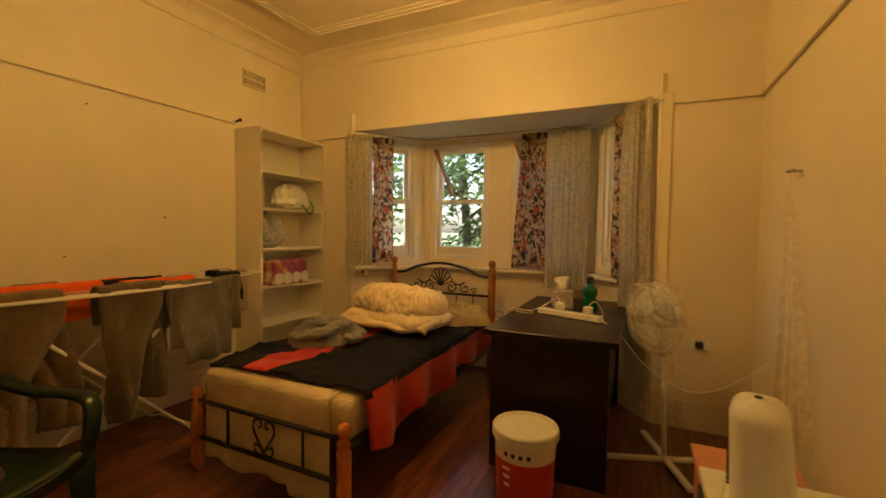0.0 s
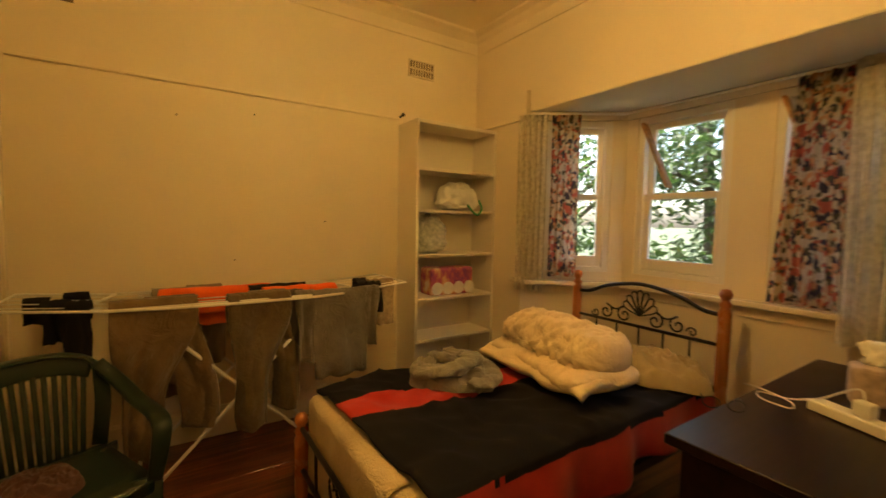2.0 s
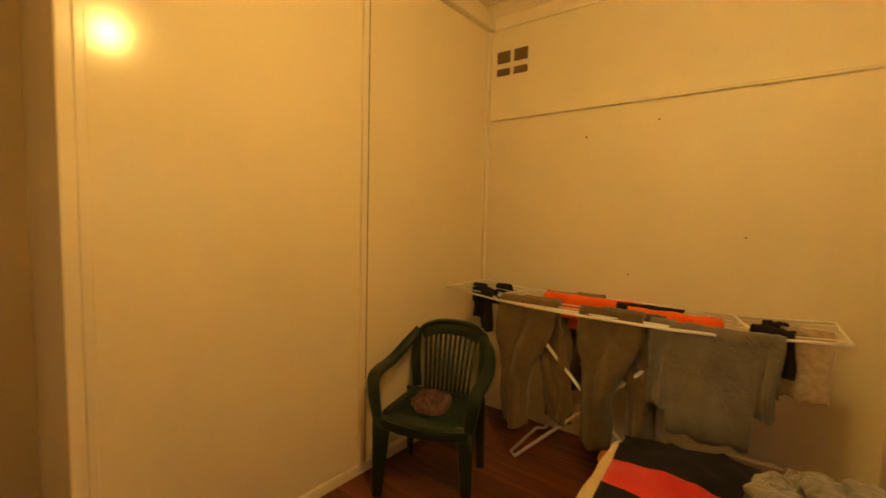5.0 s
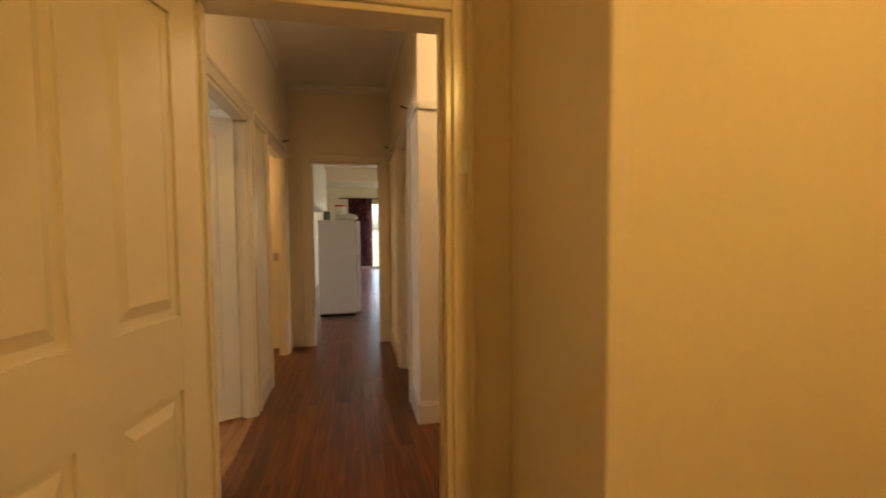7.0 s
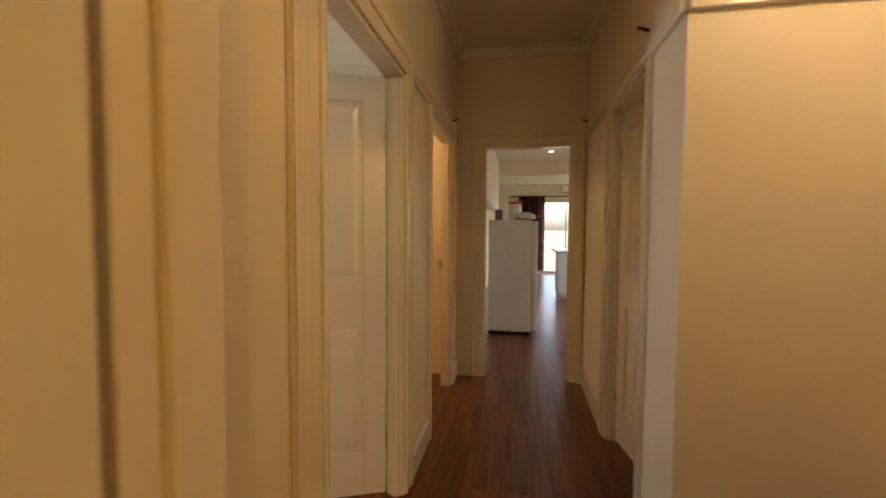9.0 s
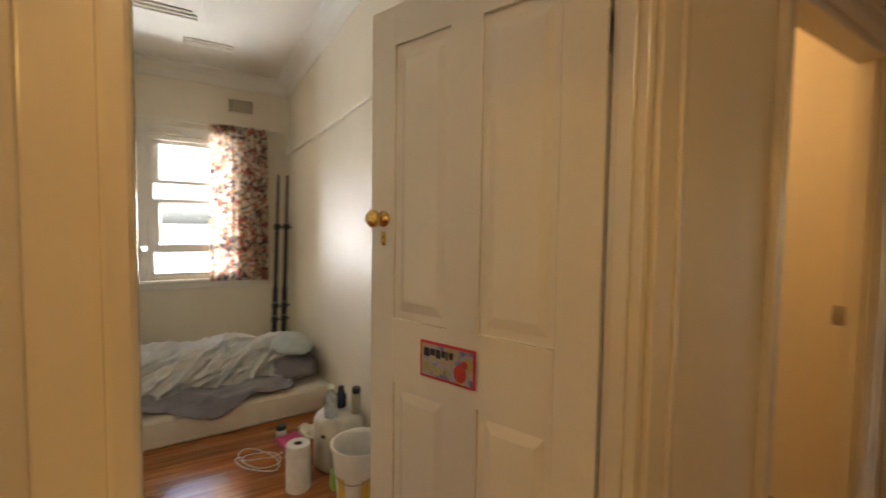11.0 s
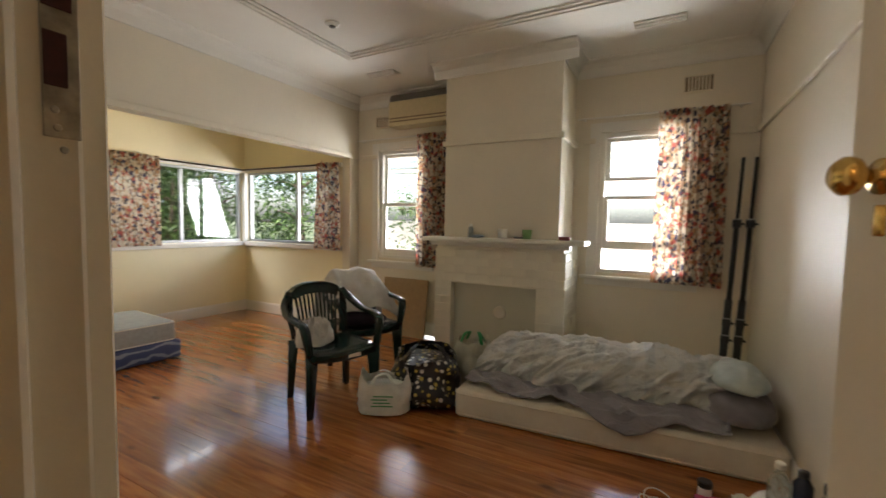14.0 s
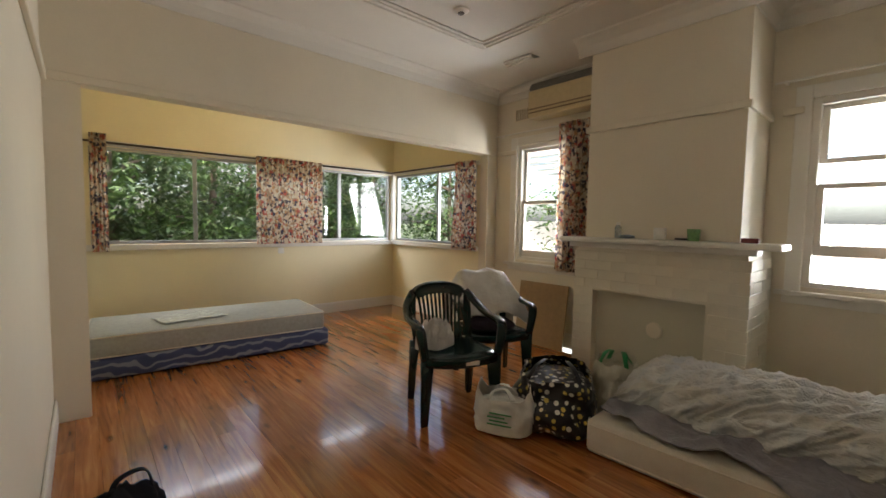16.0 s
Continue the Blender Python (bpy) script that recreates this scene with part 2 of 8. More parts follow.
def box(bm, a, b, bevel=0.0, m=None, mat=0, segs=2):
    lo, hi = [min(p, q) for p, q in zip(a, b)], [max(p, q) for p, q in zip(a, b)]
    r = bmesh.ops.create_cube(bm, size=1.0)
    mid = [(p + q) / 2 for p, q in zip(lo, hi)]
    bmesh.ops.transform(bm, verts=r["verts"], matrix=Matrix.Translation(mid) @ Matrix.Diagonal((*[q - p for p, q in zip(lo, hi)], 1)))
    vs = r["verts"]
    fs = list({f for v in vs for f in v.link_faces})
    if bevel:
        es = list({e for v in vs for e in v.link_edges})
        res = bmesh.ops.bevel(bm, geom=es, offset=bevel, segments=segs, profile=0.5, affect="EDGES")
        vs = list({v for v in res["verts"]} | {v for v in vs if v.is_valid})
        fs = list({f for v in vs for f in v.link_faces})
    for f in fs:
        f.material_index = mat
    if m is not None:
        bmesh.ops.transform(bm, verts=vs, matrix=m)
    return bm


def rod(bm, p, q, r, r2=None, n=10, mat=0):
    p, q = Vector(p), Vector(q)
    d = q - p
    res = bmesh.ops.create_cone(bm, cap_ends=True, segments=n, radius1=r, radius2=r if r2 is None else r2, depth=d.length)
    bmesh.ops.transform(bm, verts=res["verts"], matrix=Matrix.Translation((p + q) / 2) @ d.to_track_quat("Z", "Y").to_matrix().to_4x4())
    for f in {f for v in res["verts"] for f in v.link_faces}:
        f.material_index = mat
    return bm


def tube(bm, pts, r, n=8, closed=False, mat=0):
    """A round tube along a line of points."""
    pts = [Vector(p) for p in pts]
    rings, up = [], Vector((0, 0, 1))
    for i, p in enumerate(pts):
        a = pts[i - 1] if i or closed else p
        b = pts[(i + 1) % len(pts)] if i < len(pts) - 1 or closed else p
        d = (b - a).normalized()
        side = d.cross(up)
        side = side.normalized() if side.length > 1e-3 else d.cross(Vector((1, 0, 0))).normalized()
        top = side.cross(d).normalized()
        rad = r(i / max(1, len(pts) - 1)) if callable(r) else r
        rings.append([bm.verts.new(p + rad * (math.cos(2 * math.pi * k / n) * side + math.sin(2 * math.pi * k / n) * top)) for k in range(n)])
    for i in range(len(rings) - (0 if closed else 1)):
        a, b = rings[i], rings[(i + 1) % len(rings)]
        for k in range(n):
            bm.faces.new((a[k], a[(k + 1) % n], b[(k + 1) % n], b[k])).material_index = mat
    if not closed:
        bm.faces.new(rings[0][::-1])
        bm.faces.new(rings[-1])
    return bm


def lathe(bm, profile, n=24, m=None, mat=0):
    """Turned body from (radius, height) pairs."""
    rings, vs = [], []
    for r, z in profile:
        ring = [bm.verts.new((r * math.cos(2 * math.pi * k / n), r * math.sin(2 * math.pi * k / n), z)) for k in range(n)] if r > 1e-5 else [bm.verts.new((0, 0, z))]
        rings.append(ring)
        vs += ring
    for a, b in zip(rings, rings[1:]):
        for k in range(n):
            q = [a[k % len(a)], a[(k + 1) % len(a)], b[(k + 1) % len(b)], b[k % len(b)]]
            q = [v for i, v in enumerate(q) if v not in q[:i]]
            if len(q) > 2:
                bm.faces.new(q).material_index = mat
    if m is not None:
        bmesh.ops.transform(bm, verts=vs, matrix=m)
    return bm


def sheet(bm, nu, nv, fn, thick=0.0, mat=0, closed_u=False):
    """A cloth-like sheet: fn(u, v) gives the place; thick adds a second layer below along the normals."""
    grid = [[bm.verts.new(fn(i / nu, j / nv)) for j in range(nv + 1)] for i in range(nu + (0 if closed_u else 1))]
    faces = []
    cnt = len(grid)
    for i in range(cnt if closed_u else cnt - 1):
        a, b = grid[i], grid[(i + 1) % cnt]
        for j in range(nv):
            f = bm.faces.new((a[j], b[j], b[j + 1], a[j + 1]))
            f.material_index = mat
            faces.append(f)
    if thick:
        bm.normal_update()
        bmesh.ops.solidify(bm, geom=faces, thickness=thick)
    return bm


def wob(x, y=0.0, z=0.0, s=1.0, seed=0.0):
    return noise.noise(Vector((x * s + seed * 7.3, y * s - seed * 3.1, z * s + seed)))


def wall_mesh(bm, axis, lo, hi, a0, a1, z0, z1, holes=()):
    """A wall slab between lo and hi across its axis, from a0 to a1 along it, with holes (b0, b1, h0, h1) cut through."""
    xs = sorted({a0, a1, *[h[0] for h in holes], *[h[1] for h in holes]})
    zs = sorted({z0, z1, *[h[2] for h in holes], *[h[3] for h in holes]})
    solid = {}
    for i, (p, q) in enumerate(zip(xs, xs[1:])):
        for j, (r, s) in enumerate(zip(zs, zs[1:])):
            c, d = (p + q) / 2, (r + s) / 2
            solid[i, j] = not any(h[0] < c < h[1] and h[2] < d < h[3] for h in holes)

    def P(t, a, z):
        return (t, a, z) if axis == "x" else (a, t, z)

    def face(*ps):
        bm.faces.new([bm.verts.new(p) for p in ps])

    for (i, j), s in solid.items():
        if not s:
            continue
        p, q, r, t = xs[i], xs[i + 1], zs[j], zs[j + 1]
        face(P(lo, p, r), P(lo, q, r), P(lo, q, t), P(lo, p, t))
        face(P(hi, p, t), P(hi, q, t), P(hi, q, r), P(hi, p, r))
        if not solid.get((i - 1, j)):
            face(P(lo, p, r), P(lo, p, t), P(hi, p, t), P(hi, p, r))
        if not solid.get((i + 1, j)):
            face(P(lo, q, t), P(lo, q, r), P(hi, q, r), P(hi, q, t))
        if not solid.get((i, j - 1)):
            face(P(lo, q, r), P(lo, p, r), P(hi, p, r), P(hi, q, r))
        if not solid.get((i, j + 1)):
            face(P(lo, p, t), P(lo, q, t), P(hi, q, t), P(hi, p, t))
    bmesh.ops.remove_doubles(bm, verts=bm.verts, dist=1e-4)
    bmesh.ops.recalc_face_normals(bm, faces=bm.faces)
    return bm


def strip(bm, a, b, size, up=(0, 0, 1)):
    """A squared batten along the line a to b; size: width across, height up."""
    a, b = Vector(a), Vector(b)
    d = (b - a).normalized()
    u = Vector(up)
    s = d.cross(u).normalized()
    m = Matrix((( *d, 0), (*s, 0), (*u, 0), (0, 0, 0, 1))).transposed()
    m.translation = (a + b) / 2
    L = (b - a).length
    return box(bm, (-L / 2, -size[0] / 2, -size[1] / 2), (L / 2, size[0] / 2, size[1] / 2), min(size) * 0.18, m, segs=1)

# ---- the shell: walls, ceilings, openings ----
H1, H2, HH, HS, HK = 2.80, 2.80, 2.85, 2.62, 2.60   # ceilings: bedroom, front room, hall, sunroom, kitchen
XW1, XE1, YN1, YC1, YS1 = -2.65, 0.90, 3.12, 0.345, -0.35   # bedroom: west, east, bay wall, closet front, door wall
XHE, XHW, YHE = 0.86, -0.24, -3.757                       # hall: east, west, end wall
XW2, XE2, YS2, YB, XE3, YN3 = 0.94, 4.92, -2.10, 1.96, 4.76, 3.92  # front room and sunroom
RAIL = 2.06


def wall(name, axis, lo, hi, a0, a1, z0, z1, holes=(), mat=None, label="cream painted plaster wall with faint stains"):
    return setting(name, wall_mesh(B(), axis, lo, hi, a0, a1, z0, z1, holes), mat or M_WALL, label, "wall")


# bedroom
wall("wall_bedroom_west", "x", XW1 - 0.12, XW1, -0.47, YN1 + 0.12, 0, H1 + 0.1)
wall("wall_bedroom_north", "y", YN1, YN1 + 0.12, XW1, XE1, 0, H1 + 0.1, [(-2.03, 0.35, -0.1, 2.104)])
wall("wall_bedroom_east", "x", XE1, XE1 + 0.02, -0.35, YN1 + 0.12, 0, H1 + 0.1)
wall("wall_bedroom_door", "y", -0.47, YS1, XW1, 0.905, 0, HH + 0.1, [(-0.155, 0.655, -0.1, 2.02)])
# hall
wall("wall_hall_north_stub", "x", XHE, XW2, -1.07, -0.47, 0, H2 + 0.1)
wall("wall_hall_east", "x", XHE, XW2, YHE, -1.07, 0, H2 + 0.1, [(-2.03, -1.07, -0.1, 2.05), (-3.50, -2.63, -0.1, 2.04)])
wall("wall_hall_west", "x", XHW - 0.12, XHW, YHE, -1.655, 0, HH + 0.1, [(-2.80, -2.08, -0.1, 2.04)])
wall("wall_hall_nook", "y", -1.755, -1.655, -1.40, XHW - 0.12, 0, HH + 0.1)
wall("wall_hall_nook_west", "x", -1.52, -1.40, -1.755, -0.47, 0, HH + 0.1)
wall("wall_hall_end", "y", YHE - 0.1, YHE, -3.6, 2.9, 0, HH + 0.1, [(-0.14, 0.635, -0.1, 2.04)])
# small rooms off the hall
wall("wall_bathroom_west", "x", -2.0, -1.9, YHE, -1.755, 0, HH + 0.1, [(-3.2, -2.3, 1.0, 2.0)], mat=M_WALL2)
wall("wall_side_room_east", "x", 2.8, 2.9, YHE, YS2 - 0.12, 0, HH + 0.1)
# front room
wall("wall_front_room_south", "y", YS2 - 0.12, YS2, XW2, XE2 + 0.14, 0, H2 + 0.1, mat=M_WALL2)
W2H, W1H = (-1.62, -0.90, 0.87, 2.16), (0.96, 1.64, 0.87, 2.16)
wall("wall_front_room_east", "x", XE2, XE2 + 0.14, YS2, YB, 0, H2 + 0.1, [W2H, W1H], M_WALL2)
wall("wall_front_room_west", "x", 0.915, 0.975, -0.98, YB, 0, H2 + 0.1, mat=M_WALL2)
wall("beam_wall", "y", YB, YB + 0.12, 0.92, XE2 + 0.14, 2.08, H2 + 0.1, mat=M_WALL2, label="cream plastered beam over the wide opening")
wall("opening_pier_west", "y", YB, YB + 0.12, 0.92, 1.15, 0, 2.08, mat=M_WALL2, label="narrow cream painted pier beside the opening")
wall("opening_pier_east", "y", YB, YB + 0.12, XE3, XE2 + 0.14, 0, 2.08, mat=M_WALL2, label="narrow cream painted pier beside the opening")
# sunroom
SN, SE_ = (1.20, 4.70, 1.00, 1.97), (2.14, 3.86, 1.00, 1.97)
wall("wall_sunroom_north", "y", YN3, YN3 + 0.1, XW2 - 0.14, XE3 + 0.1, 0, HS + 0.3, [SN], M_SUNWALL, "cream sheet wall below and above the long window")
wall("wall_sunroom_east", "x", XE3, XE3 + 0.1, YB + 0.12, YN3, 0, HS + 0.3, [SE_], M_SUNWALL, "cream sheet wall below and above the window")
wall("wall_sunroom_west", "x", 0.915, XW2, YB + 0.12, YN3, 0, HS + 0.3, (), M_SUNWALL)
# kitchen
wall("wall_kitchen_east", "x", 1.0, 1.1, -12.7, YHE - 0.1, 0, HK + 0.3, mat=M_WALL2)
wall("wall_kitchen_west", "x", -3.6, -3.5, -12.7, YHE - 0.1, 0, HK + 0.3, [(-11.5, -9.2, 0.1, 2.1), (-8.0, -4.6, 0.9, 2.1)], mat=M_WALL2)
wall("wall_kitchen_south", "y", -12.8, -12.7, -3.6, 1.1, 0, HK + 0.3, [(-2.6, -0.30, 0.05, 2.12)], M_WALL2)
wall("kitchen_bulkhead", "y", -8.4, -8.1, -3.5, 1.0, 2.32, HK, mat=M_WALL2, label="cream bulkhead across the kitchen ceiling")


def ceiling(name, x0, x1, y0, y1, z, mat=None):
    bm = B()
    box(bm, (x0, y0, z), (x1, y1, z + 0.1))
    return bm


def cove(bm, a, b, inward, z, size=0.13):
    """A coved cornice from a to b just under the ceiling z; inward is the way into the room."""
    a, b, n = Vector((*a, 0)), Vector((*b, 0)), Vector((*inward, 0))
    prof = [(0.0, size), (0.012, size), (0.016, size * 0.82), (size * 0.25, size * 0.45), (size * 0.55, size * 0.2), (size * 0.9, size * 0.1), (size * 0.95, 0.0), (0, 0)]
    rings = [[bm.verts.new(p + n * u + Vector((0, 0, z - v))) for u, v in prof] for p in (a, b)]
    k = len(prof)
    for i in range(k):
        bm.faces.new((rings[0][i], rings[0][(i + 1) % k], rings[1][(i + 1) % k], rings[1][i]))
    bm.faces.new(rings[0])
    bm.faces.new(rings[1][::-1])
    return bm


def strap(bm, a, b, z, wide=0.16):
    """Stepped plaster strapwork on a ceiling."""
    for k, (w, h) in enumerate(((wide, 0.012), (wide * 0.62, 0.024), (wide * 0.22, 0.034))):
        strip(bm, (*a, z - h / 2), (*b, z - h / 2), (w, h))
    return bm


bm = ceiling("c", XW1, XE1, -0.35, YN1, H1)
for a, b, n in (((XW1, 0.34), (XW1, YN1), (1, 0)), ((XW1, YN1), (XE1, YN1), (0, -1)), ((XE1, YN1), (XE1, -0.35), (-1, 0))):
    cove(bm, a, b, n, H1)
for y in (2.72, 0.95):
    strap(bm, (XW1 + 0.55, y), (XE1 - 0.4, y), H1, 0.13)
for x in (XW1 + 0.5, XE1 - 0.45):
    strap(bm, (x, 0.9), (x, 2.7), H1, 0.13)
setting("ceiling_bedroom", bm, M_WALL, "plaster ceiling with strapwork and coved cornice", "ceiling")
bm = ceiling("c", -1.4, XHE, YHE, -0.47, HH)
for a, b, n in (((XHE, -0.47), (XHE, YHE), (-1, 0)), ((XHW, YHE), (XHW, -1.655), (1, 0)), ((XHE, YHE), (XHW, YHE), (0, 1))):
    cove(bm, a, b, n, HH, 0.07)
setting("ceiling_hall", bm, M_CEIL, "plain plaster hall ceiling", "ceiling")
bm = ceiling("c", XW2 - 0.1, XE2 + 0.1, YS2 - 0.1, YB + 0.1, H2)
BRX, BR0, BR1 = 4.36, -0.67, 0.43
for a, b, n in (((XW2, YS2), (XW2, YB), (1, 0)), ((XW2, YB), (XE2, YB), (0, -1)), ((XE2, YB), (XE2, BR1), (-1, 0)), ((XE2, BR1), (BRX, BR1), (0, 1)),
                ((BRX, BR1 + 0.12), (BRX, BR0 - 0.12), (-1, 0)), ((BRX, BR0), (XE2, BR0), (0, -1)), ((XE2, BR0), (XE2, YS2), (-1, 0)), ((XE2, YS2), (XW2, YS2), (0, 1))):
    cove(bm, a, b, n, H2, 0.13)
strap(bm, (3.80, -1.28), (3.80, 1.10), H2, 0.15)
strap(bm, (1.75, -1.28), (1.75, 1.10), H2, 0.15)
strap(bm, (1.75, 1.15), (3.80, 1.15), H2, 0.15)
strap(bm, (1.75, -1.33), (3.80, -1.33), H2, 0.15)
strap(bm, (4.27, -1.54), (4.27, -1.20), H2, 0.13)
strap(bm, (4.27, 0.95), (4.27, 1.27), H2, 0.13)
setting("ceiling_front_room", bm, M_CEIL, "white plaster ceiling with strapwork and coved cornice", "ceiling")
setting("ceiling_sunroom", ceiling("c", XW2, XE3, YB + 0.12, YN3, HS), M_SUNWALL, "cream sheet sunroom ceiling", "ceiling")
setting("ceiling_kitchen", ceiling("c", -3.5, 1.0, -12.7, YHE - 0.1, HK), M_CEIL, "white kitchen ceiling", "ceiling")
setting("ceiling_side_room", ceiling("c", XW2, 2.8, YHE, YS2 - 0.12, HH), M_CEIL, "plain ceiling of a side room", "ceiling")
setting("ceiling_bathroom", ceiling("c", -1.9, XHW - 0.12, YHE, -1.755, HH), M_CEIL, "plain ceiling of a small room", "ceiling")

# ---- bay of the bedroom ----
BAY = [(-2.03, 3.12), (-1.62, 3.66), (-0.06, 3.66), (0.35, 3.12)]


def along(p, q, z=0.0):
    """The pose whose x runs from p to q and whose y looks out to its left."""
    return pose(p[0], p[1], z, 0, 0, math.degrees(math.atan2(q[1] - p[1], q[0] - p[0])))


BAYW = []
for i, holes in enumerate(([(0.10, 0.58)], [(0.08, 0.66), (0.86, 1.44)], [(0.10, 0.58)])):
    p, q = BAY[i], BAY[i + 1]
    L = math.dist(p, q)
    bm = wall_mesh(B(), "y", 0, 0.1, -0.03, L + 0.03, 0, 2.25, [(a, b, 0.98, 2.04) for a, b in holes])
    bm.transform(along(p, q))
    setting("wall_bay_%d" % (i + 1), bm, M_WALL, "cream painted timber wall of the bay window", "wall")
    BAYW.append((p, q, holes))
bm = B()
lo = [bm.verts.new((x, y, 2.10)) for x, y in [(-2.03, 3.126), *BAY[1:3], (0.35, 3.126)]]
hi = [bm.verts.new((x, y, 2.2)) for x, y in [(-2.03, 3.126), *BAY[1:3], (0.35, 3.126)]]
bm.faces.new(lo)
bm.faces.new(hi[::-1])
for k in range(4):
    bm.faces.new((lo[k], lo[(k + 1) % 4], hi[(k + 1) % 4], hi[k]))
bmesh.ops.recalc_face_normals(bm, faces=bm.faces)
setting("ceiling_bay", bm, M_CEIL, "flat plaster soffit over the bay window", "ceiling")

# ---- closing the house: roof slab above the ceilings ----
bm = B()
box(bm, (-4.2, -13.2, 3.05), (5.3, 4.5, 3.15))
setting("roof_slab", bm, M_GAP, "dark roof over the house", "roof")

# ---- floors: boards laid north to south, each a piece of its own ----
def board_mesh(w, L, mat):
    bm = B()
    box(bm, (-w / 2 + 0.0003, -L / 2 + 0.0003, -0.02), (w / 2 - 0.0003, L / 2 - 0.0003, 0.0), 0.0005, segs=1)
    me = bpy.data.meshes.new("floor_board")
    bm.to_mesh(me)
    bm.free()
    me.materials.append(mat)
    return me


def boards(name, x0, x1, y0, y1, w, mat, label, seed):
    bm = B()
    box(bm, (x0, y0, -0.12), (x1, y1, -0.021))
    base = setting(name, bm, M_GAP, label, "floor")
    rnd = random.Random(seed)
    n = max(1, round((x1 - x0) / w))
    w = (x1 - x0) / n
    cache = {}
    for i in range(n):
        y = y0
        first = True
        while y < y1 - 1e-3:
            L = rnd.choice((1.2, 1.8, 2.4, 3.0))
            if first:
                L *= rnd.choice((0.4, 0.7, 1.0))
                first = False
            if y1 - (y + L) < 0.45:
                L = y1 - y
            key = round(L, 2)
            if key not in cache:
                cache[key] = board_mesh(w, L, mat)
            ob = new("floor_board", cache[key])
            ob.parent = base
            ob.location = (x0 + (i + 0.5) * w, y + L / 2, rnd.uniform(-0.0006, 0.0006))
            y += L
    return base


boards("floor_bedroom", XW1, XE1, -0.47, 3.75, 0.13, M_FLOOR_DARK, "dark red polished timber floorboards", 3)
boards("floor_hall", -1.4, XHE, YHE - 0.05, -0.47, 0.105, M_FLOOR_DARK, "worn dark red timber floorboards", 4)
boards("floor_front_room", XHE, XE3, YS2, YN3, 0.105, M_FLOOR, "glossy orange-brown cypress floorboards with knots", 5)
boards("floor_kitchen", -3.5, 1.0, -12.7, YHE - 0.05, 0.19, M_FLOOR_DARK, "polished red-brown kitchen floorboards", 6)
boards("floor_side_room", XHE, 2.8, YHE, YS2, 0.13, M_FLOOR_DARK, "dark red timber floorboards", 7)
boards("floor_bathroom", -1.9, XHW, YHE, -1.655, 0.4, M_FLOOR_DARK, "dark timber floorboards", 8)
bm = B()
box(bm, (-400, -400, -0.5), (400, 400, -0.4))
setting("ground", bm, plain("lawn_ground", (0.08, 0.10, 0.04), 0.95, vary=0.4, scale=2), "rough grass ground around the house", "ground")

# ---- windows, doors, trim ----
def sash_window(name, m, w, h, label, meet=0.5, sashes=None):
    """A double-hung timber window; x along the wall, y outwards, z up from the bottom of its opening."""
    win = tagged(thing(name, m, label, "window"), kind="structure")
    bm = B()
    t = 0.045
    for a, b in (((0, 0.01, 0), (t, 0.09, h)), ((w - t, 0.01, 0), (w, 0.09, h)), ((t, 0.01, h - t), (w - t, 0.09, h)), ((t, 0.01, 0), (w - t, 0.11, 0.035))):
        box(bm, a, b, 0.003, segs=1)
    part("window_frame", bm, M_WHITE, win)
    lower, upper = sashes or ((0.036, h * meet + 0.02), (h * meet - 0.02, h - t))
    for nm, (z0, z1), y in (("lower_sash", lower, 0.03), ("upper_sash", upper, 0.065)):
        bm = B()
        s, bot = 0.04, 0.075 if nm == "lower_sash" else 0.035
        x0, x1 = t, w - t
        for a, b in (((x0, y, z0), (x0 + s, y + 0.032, z1)), ((x1 - s, y, z0), (x1, y + 0.032, z1)), ((x0 + s, y, z0), (x1 - s, y + 0.032, z0 + bot)), ((x0 + s, y, z1 - 0.035), (x1 - s, y + 0.032, z1))):
            box(bm, a, b, 0.003, segs=1)
        sash = part(nm, bm, M_WHITE, win)
        bm = B()
        box(bm, (x0 + s - 0.005, y + 0.014, z0 + bot - 0.005), (x1 - s + 0.005, y + 0.018, z1 - 0.03))
        pane = part("pane", bm, M_GLASS, sash, "clear window glass")
        pane.visible_shadow = False
    return win


def architrave(bm, m, w, h, z0=0.0, size=(0.085, 0.018), sill=False, foot=True):
    """Moulded trim round an opening; local x along the wall, y towards the viewer's side (negative), z up."""
    a, d = size
    seg = [((-a, -d, z0), (0, 0, h + a)), ((w, -d, z0), (w + a, 0, h + a)), ((0, -d, h), (w, 0, h + a))]
    for p, q in seg:
        box(bm, p, q, 0.005, m)
    for p, q in (((-a, -d - 0.008, z0), (-a + 0.022, -d + 0.001, h + a)), ((w + a - 0.022, -d - 0.008, z0), (w + a, -d + 0.001, h + a)), ((-a + 0.022, -d - 0.008, h + a - 0.022), (w + a - 0.022, -d + 0.001, h + a))):
        box(bm, p, q, 0.004, m)
    return bm


n_win = 1
for p, q, holes in BAYW:
    for a, b in holes:
        m = along(p, q) @ pose(a, 0, 0.98)
        sash_window("window_%d" % n_win, m, b - a, 1.06, "white painted double-hung timber window in the bay")
        n_win += 1
# sill board and apron that follow the bay
bm = B()
for i in range(3):
    p, q = BAY[i], BAY[i + 1]
    L = math.dist(p, q)
    box(bm, (-0.02, -0.085, 0.885), (L + 0.02, 0.0, 0.915), 0.006, along(p, q))
    box(bm, (0.0, -0.022, 0.82), (L, 0.0, 0.885), 0.004, along(p, q))
box(bm, (-2.14, YN1 - 0.06, 0.887), (-2.02, YN1 + 0.06, 0.913), 0.005)
setting("bay_window_sill", bm, M_GLOSS, "cream painted timber sill running round the bay", "window sill")
bm = B()
for i in range(3):
    p, q = BAY[i], BAY[i + 1]
    L = math.dist(p, q)
    box(bm, (0, -0.02, 2.04), (L, 0.0, 2.098), 0.004, along(p, q))
